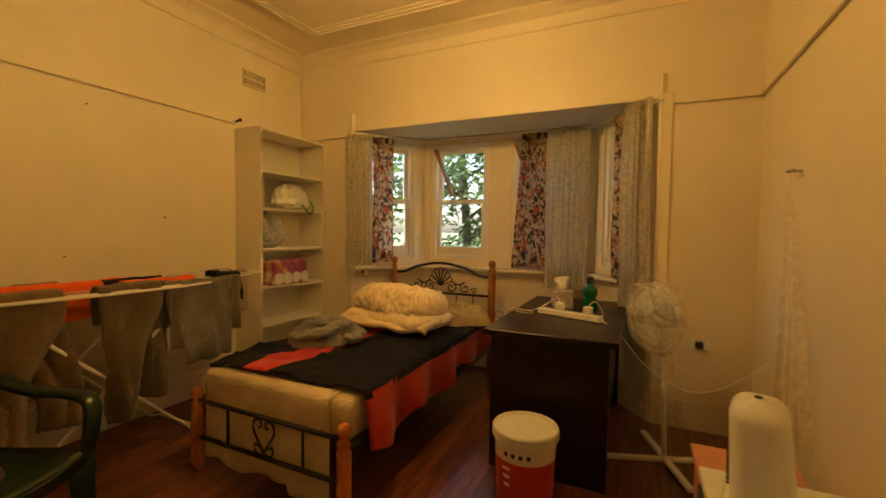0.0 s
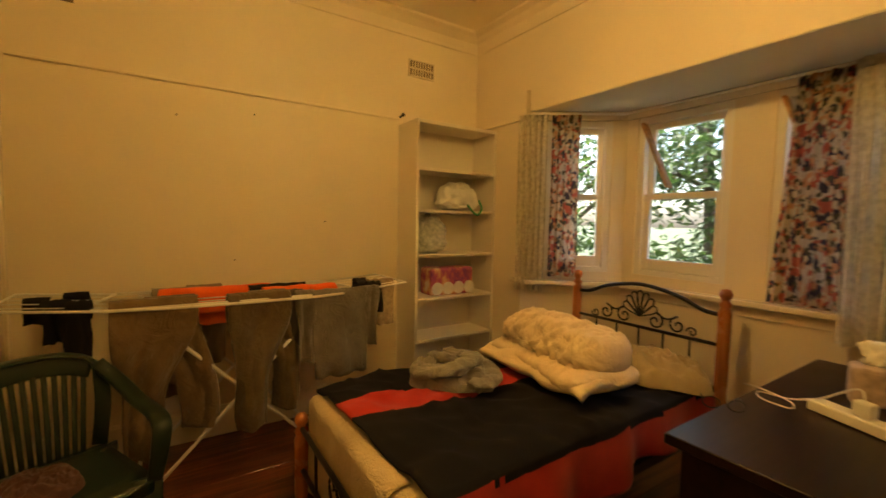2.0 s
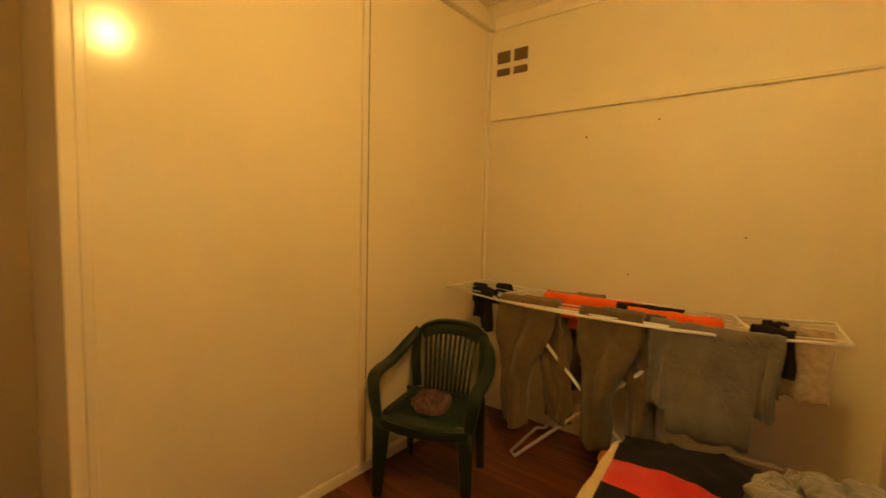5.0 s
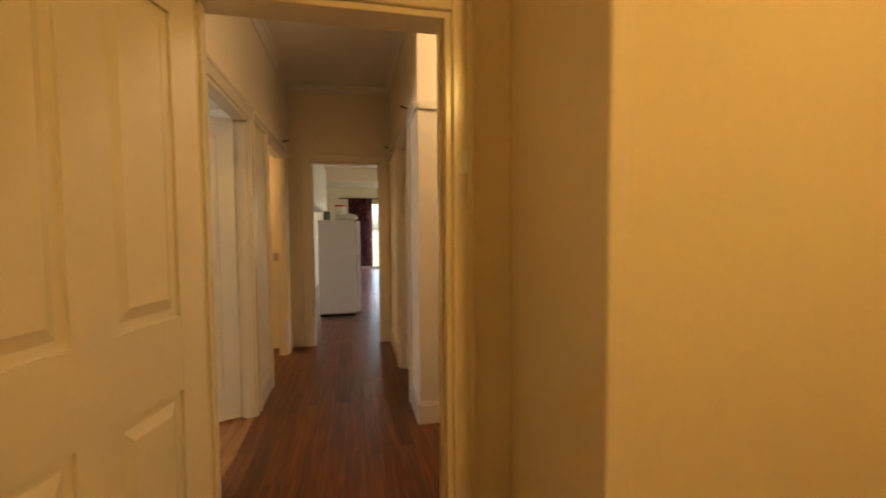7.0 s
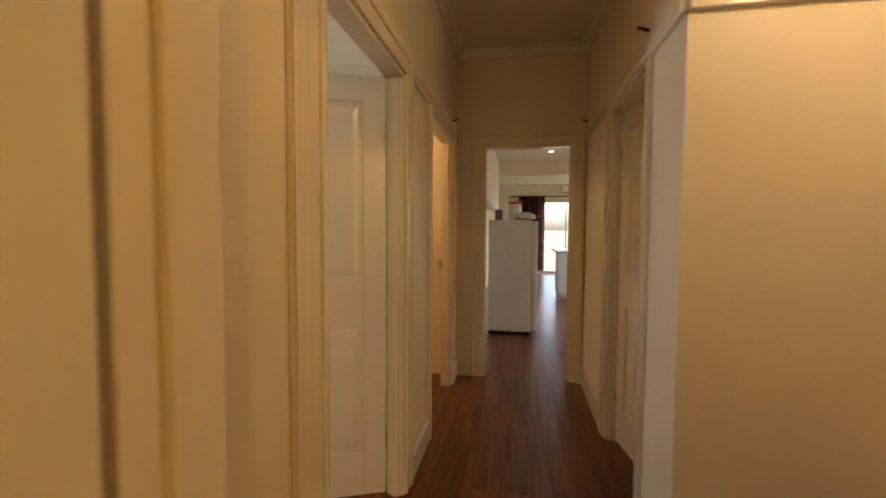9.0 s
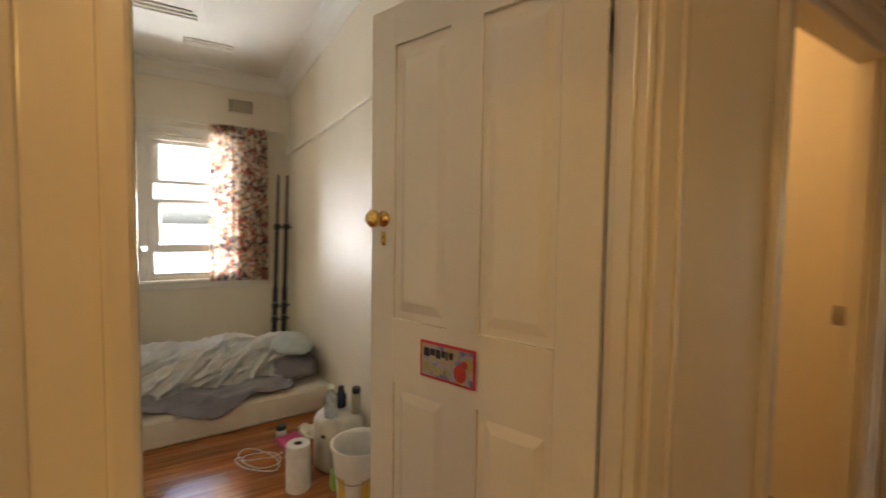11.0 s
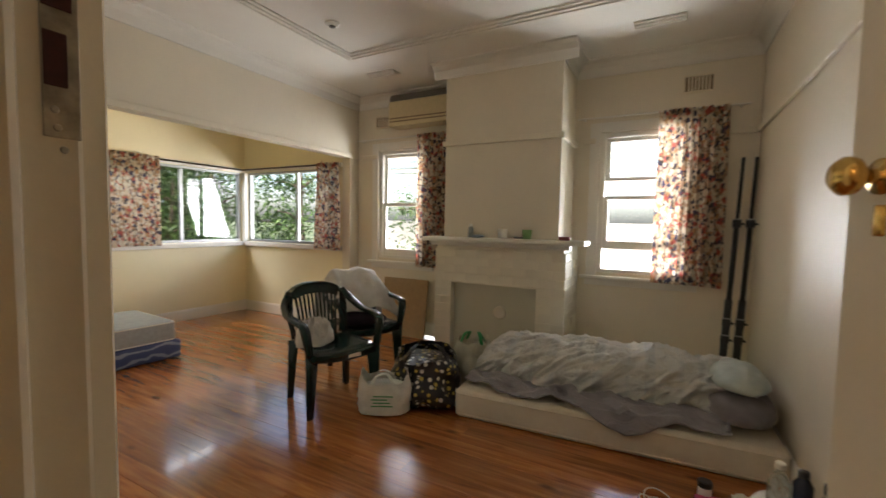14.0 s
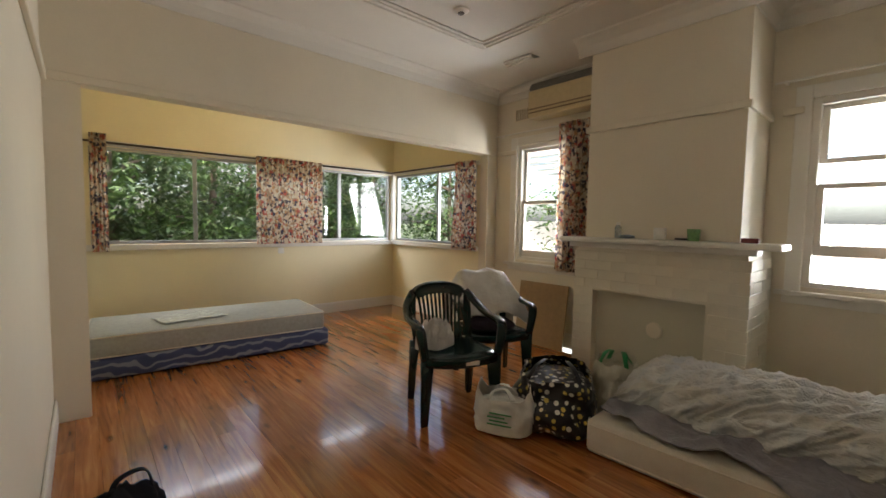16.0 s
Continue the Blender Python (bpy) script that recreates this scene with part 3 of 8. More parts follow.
setting("bay_window_head_trim", bm, M_GLOSS, "cream painted trim above the bay windows", "trim")
bm = B()
tube(bm, [(-2.06, 3.10, 2.075), (-1.96, 3.12, 2.075), (-1.60, 3.58, 2.07), (-0.08, 3.58, 2.07), (0.28, 3.12, 2.075), (0.38, 3.10, 2.08)], 0.009)
solo("curtain_track", bm, M_WHITE, "thin cream curtain track bent round the bay", "curtain track", smooth=True)
bm = B()
box(bm, (0.35, YN1 - 0.02, 0), (0.43, YN1, 2.13), 0.005)
box(bm, (-2.09, YN1 - 0.015, 0.915), (-2.03, YN1, 2.05), 0.004)
setting("bay_opening_trim", bm, M_GLOSS, "cream painted trim beside the bay opening", "trim")
# timber props that wedge the upper sashes
for x0, dx, z in ((-1.50, 0.19, 1.56), (-0.73, 0.14, 1.62)):
    bm = B()
    strip(bm, (0, 0, 0), (-dx, 0, 2.0 - z), (0.02, 0.06), up=(0.0, -1.0, 0.0))
    solo("timber_prop", bm, timber("raw_pine", (0.22, 0.11, 0.04), (0.36, 0.19, 0.07), (0.45, 0.26, 0.1), 0.6), "raw brown timber prop leaning in the window frame", "timber prop", group="window props", m=pose(x0 + dx, 3.655, z))

# picture rails: small moulded battens at door-head height
bm = B()
for a, b in (((XW1 + 0.012, YC1, RAIL), (XW1 + 0.012, 2.40, RAIL)), ((XW1, YN1 - 0.012, RAIL), (-2.09, YN1 - 0.012, RAIL)), ((0.43, YN1 - 0.012, RAIL), (XE1, YN1 - 0.012, RAIL)), ((XE1 - 0.012, 0.5, RAIL), (XE1 - 0.012, YN1, RAIL))):
    strip(bm, a, b, (0.022, 0.016))
setting("picture_rail_bedroom", bm, M_WALL, "thin cream painted picture rail", "trim")
bm = B()
for a, b in (((XHE - 0.012, -2.1, 2.09), (XHE - 0.012, YHE, 2.09)), ((XHW + 0.012, -1.655, 2.09), (XHW + 0.012, YHE, 2.09)), ((-1.4, -1.643, 2.09), (XHW, -1.643, 2.09)), ((XHE - 0.012, -1.0, 2.09), (XHE - 0.012, -0.47, 2.09))):
    strip(bm, a, b, (0.024, 0.05))
setting("picture_rail_hall", bm, M_GLOSS, "cream painted picture rail along the hall", "trim")
bm = B()
for a, b in (((0.987, -0.92, RAIL + 0.03), (0.987, YB, RAIL + 0.03)), ((XW2, YS2 + 0.012, RAIL + 0.03), (XE2, YS2 + 0.012, RAIL + 0.03)), ((XE2 - 0.012, YS2, RAIL + 0.03), (XE2 - 0.012, -1.70, RAIL + 0.03)), ((XE2 - 0.012, -0.86, RAIL + 0.03), (XE2 - 0.012, -0.74, RAIL + 0.03)),
             ((BRX - 0.012, BR0 - 0.024, RAIL), (BRX - 0.012, BR1 + 0.024, RAIL)), ((BRX, BR0 - 0.012, RAIL), (XE2, BR0 - 0.012, RAIL)), ((XW2, YB - 0.012, 2.10), (XE2, YB - 0.012, 2.10)), ((XE2 - 0.012, 1.66, RAIL + 0.03), (XE2 - 0.012, YB, RAIL + 0.03))):
    strip(bm, a, b, (0.024, 0.05))
setting("picture_rail_front_room", bm, M_WALL2, "cream painted picture rail round the room", "trim")


def base_run(bm, segs, h=0.15, t=0.018):
    for a, b, n in segs:
        a3, b3 = Vector((*a, h / 2)) + Vector((*n, 0)) * t / 2, Vector((*b, h / 2)) + Vector((*n, 0)) * t / 2
        strip(bm, a3, b3, (t, h))
        strip(bm, a3 + Vector((0, 0, h / 2 + 0.006)), b3 + Vector((0, 0, h / 2 + 0.006)), (t * 0.6, 0.014))
    return bm


setting("baseboard_bedroom", base_run(B(), [((XW1, YC1), (XW1, 2.40), (1, 0)), ((XE1, 0.45), (XE1, YN1), (-1, 0)), ((0.43, YN1), (XE1, YN1), (0, -1)), *[(BAY[i], BAY[i + 1], (Matrix.Rotation(-math.pi / 2, 2) @ (Vector(BAY[i + 1]) - Vector(BAY[i])).normalized())[:]) for i in range(3)]], 0.17), M_GLOSS, "tall cream painted baseboard", "baseboard")
setting("baseboard_hall", base_run(B(), [((XHE, -2.02), (XHE, -2.55), (-1, 0)), ((XHW, -1.655), (XHW, -2.0), (1, 0)), ((XHW, -2.88), (XHW, YHE), (1, 0)), ((-1.4, -1.655), (XHW + 0.018, -1.655), (0, 1)), ((XHE, -0.47), (XHE, -1.02), (-1, 0)), ((XHE, -3.58), (XHE, YHE), (-1, 0))], 0.13), M_GLOSS, "cream painted baseboard along the hall", "baseboard")
setting("baseboard_front_room", base_run(B(), [((0.975, -0.92), (0.975, YB), (1, 0)), ((XW2, YS2), (XE2, YS2), (0, 1)), ((XE2, YS2), (XE2, BR0), (-1, 0)), ((XE2, BR1), (XE2, YB), (-1, 0))], 0.14), M_WHITE, "cream painted baseboard", "baseboard")
setting("baseboard_sunroom", base_run(B(), [((XW2, YN3), (XE3, YN3), (0, -1)), ((XE3, YN3), (XE3, YB + 0.12), (-1, 0)), ((XW2, YB + 0.12), (XW2, YN3), (1, 0))], 0.13), M_WHITE, "white painted baseboard", "baseboard")


def panel_door(name, m, w, h, label, knob=None, knob_side=1, mat=None):
    """A four-panel moulded door; hinge at the origin, x along the leaf, z up, thickness centred on y."""
    d = tagged(thing(name, m, label, "door"), kind="structure")
    mat = mat or M_DOOR
    bm = B()
    t = 0.018
    st, mid = 0.105, 0.105
    rows = ((0.22, 0.855), (1.06, h - 0.12))
    cols = ((st, (w - mid) / 2), ((w + mid) / 2, w - st))
    box(bm, (0, -t, 0.01), (st, t, h), 0.002, segs=1)
    box(bm, (w - st, -t, 0.01), (w, t, h), 0.002, segs=1)
    for z0, z1 in ((0.01, rows[0][0]), (rows[0][1], rows[1][0]), (rows[1][1], h)):
        box(bm, (st, -t, z0), (w - st, t, z1))
    for z0, z1 in rows:
        box(bm, (cols[0][1], -t, z0), (cols[1][0], t, z1))
    part("door_frame_rails", bm, mat, d)
    for x0, x1 in cols:
        for z0, z1 in rows:
            bm = B()
            box(bm, (x0 - 0.004, -0.008, z0 - 0.004), (x1 + 0.004, 0.008, z1 + 0.004))
            for s in (-1, 1):
                r = bmesh.ops.create_cube(bm, size=1)
                bmesh.ops.transform(bm, verts=r["verts"], matrix=Matrix.Translation(((x0 + x1) / 2, s * 0.011, (z0 + z1) / 2)) @ Matrix.Diagonal((x1 - x0 - 0.03, 0.012, z1 - z0 - 0.03, 1)))
                for v in r["verts"]:
                    if v.co.y * s > 0.012:
                        v.co.x += 0.03 if v.co.x < (x0 + x1) / 2 else -0.03
                        v.co.z += 0.04 if v.co.z < (z0 + z1) / 2 else -0.04
            part("door_panel", bm, mat, d)
    if knob is not None:
        for s in (-1, 1):
            bm = B()
            prof = [(0.0, 0.0), (0.026, 0.0), (0.026, 0.006), (0.011, 0.01), (0.010, 0.026), (0.017, 0.032), (0.027, 0.042), (0.028, 0.052), (0.02, 0.062), (0, 0.064)]
            lathe(bm, prof, 20, pose(w - 0.06, s * t, knob, -90 * s))
            box(bm, (w - 0.07, s * t, knob - 0.085), (w - 0.05, s * (t + 0.004), knob - 0.04), 0.003)
            part("door_knob", bm, M_BRASS, d, "polished brass door knob", smooth=True)
    for z in (0.28, h - 0.25):
        bm = B()
        rod(bm, (0.0, -t - 0.004, z - 0.045), (0.0, -t - 0.004, z + 0.045), 0.008)
        box(bm, (-0.002, -t, z - 0.045), (0.002, t, z + 0.045))
        part("hinge", bm, M_STEEL, d, "worn steel hinge")
    return d


def jamb_lining(bm, axis, lo, hi, a0, a1, h, t=0.022):
    P = (lambda u, a, z: (u, a, z)) if axis == "x" else (lambda u, a, z: (a, u, z))
    e = 0.003
    for p, q in ((a0, a0 + t), (a1 - t, a1)):
        box(bm, P(lo - e, p, 0), P(hi + e, q, h), 0.002, segs=1)
    box(bm, P(lo - e, a0 + t, h - t), P(hi + e, a1 - t, h), 0.002, segs=1)
    c = (lo + hi) / 2
    for p, q in ((a0 + t, a0 + t + 0.012), (a1 - t - 0.012, a1 - t)):
        box(bm, P(c - 0.02, p, 0), P(c + 0.02, q, h - t), 0.002, segs=1)
    return bm


# bedroom door frame and leaf
bm = jamb_lining(B(), "y", -0.47, -0.35, -0.155, 0.655, 2.02)
architrave(bm, pose(-0.155, -0.35, 0, 0, 0, 0) @ Matrix.Scale(-1, 4, (0, 1, 0)), 0.81, 2.02, size=(0.075, 0.018))
architrave(bm, pose(-0.155, -0.47, 0), 0.81, 2.02)
bmesh.ops.recalc_face_normals(bm, faces=bm.faces)
fr = setting("door_frame_bedroom", bm, M_GLOSS, "cream gloss door frame with worn edges", "door frame")
bm = B()
box(bm, (-0.133, -0.43, 0.955), (-0.1305, -0.39, 1.065), 0.001)
box(bm, (-0.132, -0.422, 0.985), (-0.1295, -0.398, 1.03))
part("strike_plate", bm, plain("dark_worn_brass", (0.10, 0.06, 0.03), 0.4, 0.8), fr, "dark worn strike plate")
panel_door("door_1", pose(0.635, -0.325, 0.005, 0, 0, 76), 0.76, 1.99, "cream gloss four-panel door standing open", 1.02)
# front room door
bm = jamb_lining(B(), "x", XHE, XW2, -2.03, -1.07, 2.05)
box(bm, (XHE - 0.003, -1.152, 0), (0.904, -1.0915, 2.028), 0.004)
box(bm, (XHE - 0.016, -1.178, 0), (0.866, -1.149, 2.028), 0.006)
architrave(bm, pose(XHE, -1.07, 0, 0, 0, -90), 0.96, 2.05)
architrave(bm, pose(XW2, -2.03, 0, 0, 0, 90), 0.96, 2.05, size=(0.06, 0.014))
fr = setting("door_frame_front_room", bm, M_GLOSS, "cream gloss door frame with chipped paint", "door frame")
bm = B()
box(bm, (0.8825, -1.1543, 1.352), (0.9015, -1.152, 1.442), 0.0008)
strike = part("strike_plate", bm, plain("painted_latch", (0.42, 0.37, 0.27), 0.5, vary=0.5, scale=60), fr, "strike plate under chipped cream paint")
M_LATCH_MARK = plain("latch_hole_and_chip", (0.07, 0.012, 0.01), 0.6, vary=0.4, scale=80)
# lower patch puts the latch hole's shade into colour; upper is a chip
for x0, x1, z0, z1 in ((0.883, 0.895, 1.383, 1.416), (0.8828, 0.898, 1.430, 1.439)):
    bm = B()
    box(bm, (x0, -1.1555, z0), (x1, -1.1544, z1), 0.0005, segs=1)
    part("latch_mark", bm, M_LATCH_MARK, strike, "dark red-brown mark, the latch hole below and a red paint chip above")
for x, z in ((0.888, 1.369), (0.889, 1.358), (0.893, 1.345)):
    part("screw", lathe(B(), [(0, 0), (0.0024, 0), (0.0018, 0.0012), (0, 0.0014)], 12, pose(x, -1.152 - 0.0024 * (z > 1.352), z, 90)), M_STEEL, strike)
D2 = pose(0.952, -2.015, 0.005, 0, 0, 20.5)
sign_door = panel_door("door_2", D2, 0.75, 2.03, "white gloss four-panel door standing open", 1.375)
bm = B()
box(bm, (0.325, 0.0185, 0.835), (0.525, 0.0225, 0.945), 0.003)
sign = part("name_sign", bm, plain("red_sign_border", (0.55, 0.03, 0.05), 0.4), sign_door, "small red-bordered name sign")
bm = B()
box(bm, (0.333, 0.0226, 0.843), (0.517, 0.0234, 0.937))
sg = Nodes("sign_face", 0.4)
sg.colour(sg.ramp(sg.noise(18, 3), [(0.35, (0.45, 0.36, 0.12)), (0.5, (0.40, 0.38, 0.42)), (0.62, (0.10, 0.11, 0.34))]))
part("sign_face", bm, sg.mat, sign)


def letters(text, m, size, mat, name, parent):
    cu = bpy.data.curves.new(name, "FONT")
    cu.body, cu.size, cu.extrude = text, size, 0.0006
    ob = new(name, cu)
    dg = bpy.context.evaluated_depsgraph_get()
    me = bpy.data.meshes.new_from_object(ob.evaluated_get(dg))
    bpy.data.objects.remove(ob)
    me.materials.clear()
    me.materials.append(mat)
    out = new(name, me)
    out.parent = parent
    out.matrix_local = m
    return out


bm = B()
for k, (x, w) in enumerate(((0.508, 0.02), (0.484, 0.018), (0.462, 0.016), (0.442, 0.014), (0.425, 0.006), (0.414, 0.014))):
    box(bm, (x - w, 0.0236, 0.900 + 0.006 * (k % 2)), (x, 0.0246, 0.925))
part("sign_lettering", bm, plain("sign_black", (0.03, 0.025, 0.03), 0.4), sign)
letters("Room", pose(0.508, 0.0242, 0.855, 90, 0, 180), 0.04, plain("sign_olive", (0.42, 0.40, 0.05), 0.4), "sign_lettering", sign)
bm = B()
lathe(bm, [(0, 0), (0.02, 0.0), (0.022, 0.002), (0, 0.004)], 12, pose(0.375, 0.0234, 0.872, -90) @ Matrix.Diagonal((1, 1.2, 1, 1)))
lathe(bm, [(0, 0), (0.011, 0.0), (0.012, 0.002), (0, 0.004)], 10, pose(0.36, 0.0236, 0.9, -90))
part("sign_picture", bm, plain("sign_crimson", (0.5, 0.04, 0.03), 0.4), sign)
sign.location.z = 0.07
# other hall openings
bm = jamb_lining(B(), "x", XHE, XW2, -3.50, -2.63, 2.04)
architrave(bm, pose(XHE, -2.63, 0, 0, 0, -90), 0.87, 2.04, size=(0.07, 0.018))
fr = setting("door_frame_side_room", bm, M_GLOSS, "cream gloss door frame lit from inside", "door frame")
bm = B()
box(bm, (0.93, -3.478, 0.98), (0.97, -3.4755, 1.06), 0.001)
part("strike_plate", bm, M_STEEL, fr, "small steel strike plate")
bm = jamb_lining(B(), "x", XHW - 0.12, XHW, -2.80, -2.08, 2.04)
architrave(bm, pose(XHW, -2.80, 0, 0, 0, 90), 0.72, 2.04, size=(0.07, 0.018))
setting("door_frame_bathroom", bm, M_GLOSS, "cream gloss door frame", "door frame")
panel_door("door_3", pose(XHW - 0.07, -2.775, 0.005, 0, 0, 100), 0.67, 2.01, "white four-panel door standing ajar", 1.02)
bm = jamb_lining(B(), "y", YHE - 0.1, YHE, -0.14, 0.635, 2.04)
architrave(bm, pose(-0.14, YHE, 0) @ Matrix.Scale(-1, 4, (0, 1, 0)), 0.775, 2.04, size=(0.08, 0.018))
bmesh.ops.recalc_face_normals(bm, faces=bm.faces)
setting("door_frame_kitchen", bm, M_GLOSS, "cream gloss frame of the kitchen opening", "door frame")

# front room sash windows with sills
for i, (y0, y1, z0, z1) in enumerate((W2H, W1H)):
    m = pose(XE2, y1, z0, 0, 0, -90)
    sash_window("window_%d" % (n_win + i), m, y1 - y0, z1 - z0, "white double-hung timber sash window, a little open" if i == 0 else "white double-hung timber sash window", 0.5, ((0.22, 0.71), (0.85, z1 - z0 - 0.045)) if i == 0 else None)
    bm = B()
    w, h = y1 - y0, z1 - z0
    mm = pose(XE2, y1, z0, 0, 0, -90)
    for a, b in (((-0.09, -0.02, -0.03), (0, 0, h + 0.09)), ((w, -0.02, -0.03), (w + 0.09, 0, h + 0.09)), ((0, -0.02, h), (w, 0, h + 0.09))):
        box(bm, a, b, 0.005, mm)
    box(bm, (-0.14, -0.06, -0.06), (w + 0.14, 0.05, -0.03), 0.006, mm)
    box(bm, (-0.1, -0.02, -0.12), (w + 0.1, 0, -0.06), 0.004, mm)
    setting("window_trim_%d" % (i + 1), bm, M_WHITE, "white painted window trim and sill", "trim")
n_win += 2


def slider(name, m, w, h, posts, label):
    """A long aluminium sliding window: frame, mullions and panes; x along the wall, y out."""
    win = tagged(thing(name, m, label, "window"), kind="structure")
    bm = B()
    for a, b in (((0, 0.02, 0), (w, 0.08, 0.03)), ((0, 0.02, h - 0.03), (w, 0.08, h)), ((0, 0.02, 0.03), (0.03, 0.08, h - 0.03)), ((w - 0.03, 0.02, 0.03), (w, 0.08, h - 0.03))):
        box(bm, a, b, 0.003, segs=1)
    part("window_frame", bm, M_ALU, win)
    xs = [0.03, *posts, w - 0.03]
    for i, x in enumerate(posts):
        bm = B()
        box(bm, (x - 0.02, 0.03, 0.03), (x + 0.02, 0.07, h - 0.03), 0.003, segs=1)
        part("mullion", bm, M_ALU, win)
    for a, b in zip(xs, xs[1:]):
        bm = B()
        box(bm, (a, 0.048, 0.028), (b, 0.052, h - 0.028))
        part("pane", bm, M_GLASS, win).visible_shadow = False
    return win


slider("window_%d" % n_win, pose(SN[0], YN3, SN[2]), SN[1] - SN[0], SN[3] - SN[2], [0.91, 1.8, 2.68], "long aluminium sliding window looking onto trees")
slider("window_%d" % (n_win + 1), pose(XE3, SE_[1], SE_[2], 0, 0, -90), SE_[1] - SE_[0], SE_[3] - SE_[2], [0.96], "aluminium sliding window in the corner")
slider("window_%d" % (n_win + 2), pose(-0.30, -12.7, 0.05, 0, 0, 180), 2.3, 2.07, [0.75, 1.5], "sliding glass door at the end of the kitchen")
bm = B()
for a, b in (((XW2, YN3 - 0.05, 0.935), (XE3 - 0.05, YN3, 0.995)), ((SN[0], YN3 - 0.02, 1.975), (XE3 - 0.02, YN3, 2.03))):
    box(bm, a, b, 0.006)
for a, b in (((XE3 - 0.05, YB + 0.12, 0.935), (XE3, YN3, 0.995)), ((XE3 - 0.02, YB + 0.12, 1.975), (XE3, YN3 - 0.02, 2.03))):
    box(bm, a, b, 0.006)
box(bm, (XE3 - 0.05, YN3 - 0.06, 0.995), (XE3, YN3, 1.975), 0.004)
setting("sunroom_window_trim", bm, M_WHITE, "white painted sill and head trim of the sunroom windows", "trim")
bm = B()
tube(bm, [(1.1, YN3 - 0.05, 2.005), (XE3 - 0.07, YN3 - 0.05, 2.005), (XE3 - 0.06, YB + 0.2, 2.005)], 0.011)
solo("curtain_track", bm, plain("dark_track", (0.08, 0.06, 0.05), 0.5), "dark curtain track along the sunroom windows", "curtain track", smooth=True)
for y0, y1, nm in ((-2.02, -0.70, 0), (0.45, 1.92, 1)):
    bm = B()
    rod(bm, (XE2 - 0.07, y0, 2.285), (XE2 - 0.07, y1, 2.285), 0.009)
    for y in (y0 + 0.06, y1 - 0.06):
        box(bm, (XE2 - 0.075, y - 0.008, 2.275), (XE2, y + 0.008, 2.295))
    solo("curtain_rod", bm, M_WHITE, "thin white curtain rod above a sash window", "curtain rod", group="curtain rods", smooth=False)

# ---- shared things ----
def ribbon(bm, pts, w, t, side=None, mat=0):
    """A flat bar swept along points; w across the side vector, t through."""
    pts = [Vector(p) for p in pts]
    rings = []
    for i, p in enumerate(pts):
        d = (pts[min(i + 1, len(pts) - 1)] - pts[max(i - 1, 0)]).normalized()
        s = Vector(side) if side else d.cross(Vector((0, 0, 1)))
        s = (s - d * s.dot(d)).normalized()
        n = d.cross(s).normalized()
        ww = w(i / (len(pts) - 1)) if callable(w) else w
        rings.append([bm.verts.new(p + s * a * ww / 2 + n * b * t / 2) for a, b in ((-1, -0.6), (-0.8, -1), (0.8, -1), (1, -0.6), (1, 0.6), (0.8, 1), (-0.8, 1), (-1, 0.6))])
    for a, b in zip(rings, rings[1:]):
        for k in range(8):
            bm.faces.new((a[k], a[(k + 1) % 8], b[(k + 1) % 8], b[k])).material_index = mat
    bm.faces.new(rings[0][::-1])
    bm.faces.new(rings[-1])
    return bm


def curve_pts(keys, n=24):
    """Smooth line through a few key points."""
    k = [Vector(p) for p in keys]
    k = [2 * k[0] - k[1], *k, 2 * k[-1] - k[-2]]
    out = []
    segs = len(k) - 3
    for i in range(segs):
        a, b, c, d = k[i:i + 4]
        m = max(2, n // segs)
        for j in range(m + (1 if i == segs - 1 else 0)):
            t = j / m
            out.append(0.5 * (2 * b + (c - a) * t + (2 * a - 5 * b + 4 * c - d) * t * t + (3 * b - a - 3 * c + d) * t ** 3))
    return out


def lump(bm, rx, ry, rz, seed, amp=0.18, nu=44, nv=22, ridge=5.0, flat=0.35, m=None, mat=0):
    """A crumpled soft heap with folds, flattened underneath."""
    vs, rings = [], []
    for j in range(nv + 1):
        th = math.pi * j / nv
        ring = []
        for i in range(nu):
            ph = 2 * math.pi * i / nu
            d = Vector((math.sin(th) * math.cos(ph), math.sin(th) * math.sin(ph), math.cos(th)))
            f = 1 - abs(wob(d.x, d.y, d.z, ridge * 0.35, seed)) * 2.2
            g = 1 - abs(wob(d.x, d.y, d.z, ridge, seed + 3)) * 2
            k = 1 + amp * (f * 0.7 + g * 0.5 - 0.5)
            p = Vector((d.x * rx * k, d.y * ry * k, d.z * rz * k))
            if p.z < 0:
                p.z *= flat
            ring.append(bm.verts.new(p + Vector((0, 0, rz * flat))))
        rings.append(ring)
        vs += ring
    for a, b in zip(rings, rings[1:]):
        for i in range(nu):
            bm.faces.new((a[i], b[i], b[(i + 1) % nu], a[(i + 1) % nu])).material_index = mat
    bmesh.ops.remove_doubles(bm, verts=vs, dist=1e-5)
    if m is not None:
        bmesh.ops.transform(bm, verts=[v for v in vs if v.is_valid], matrix=m)
    return bm


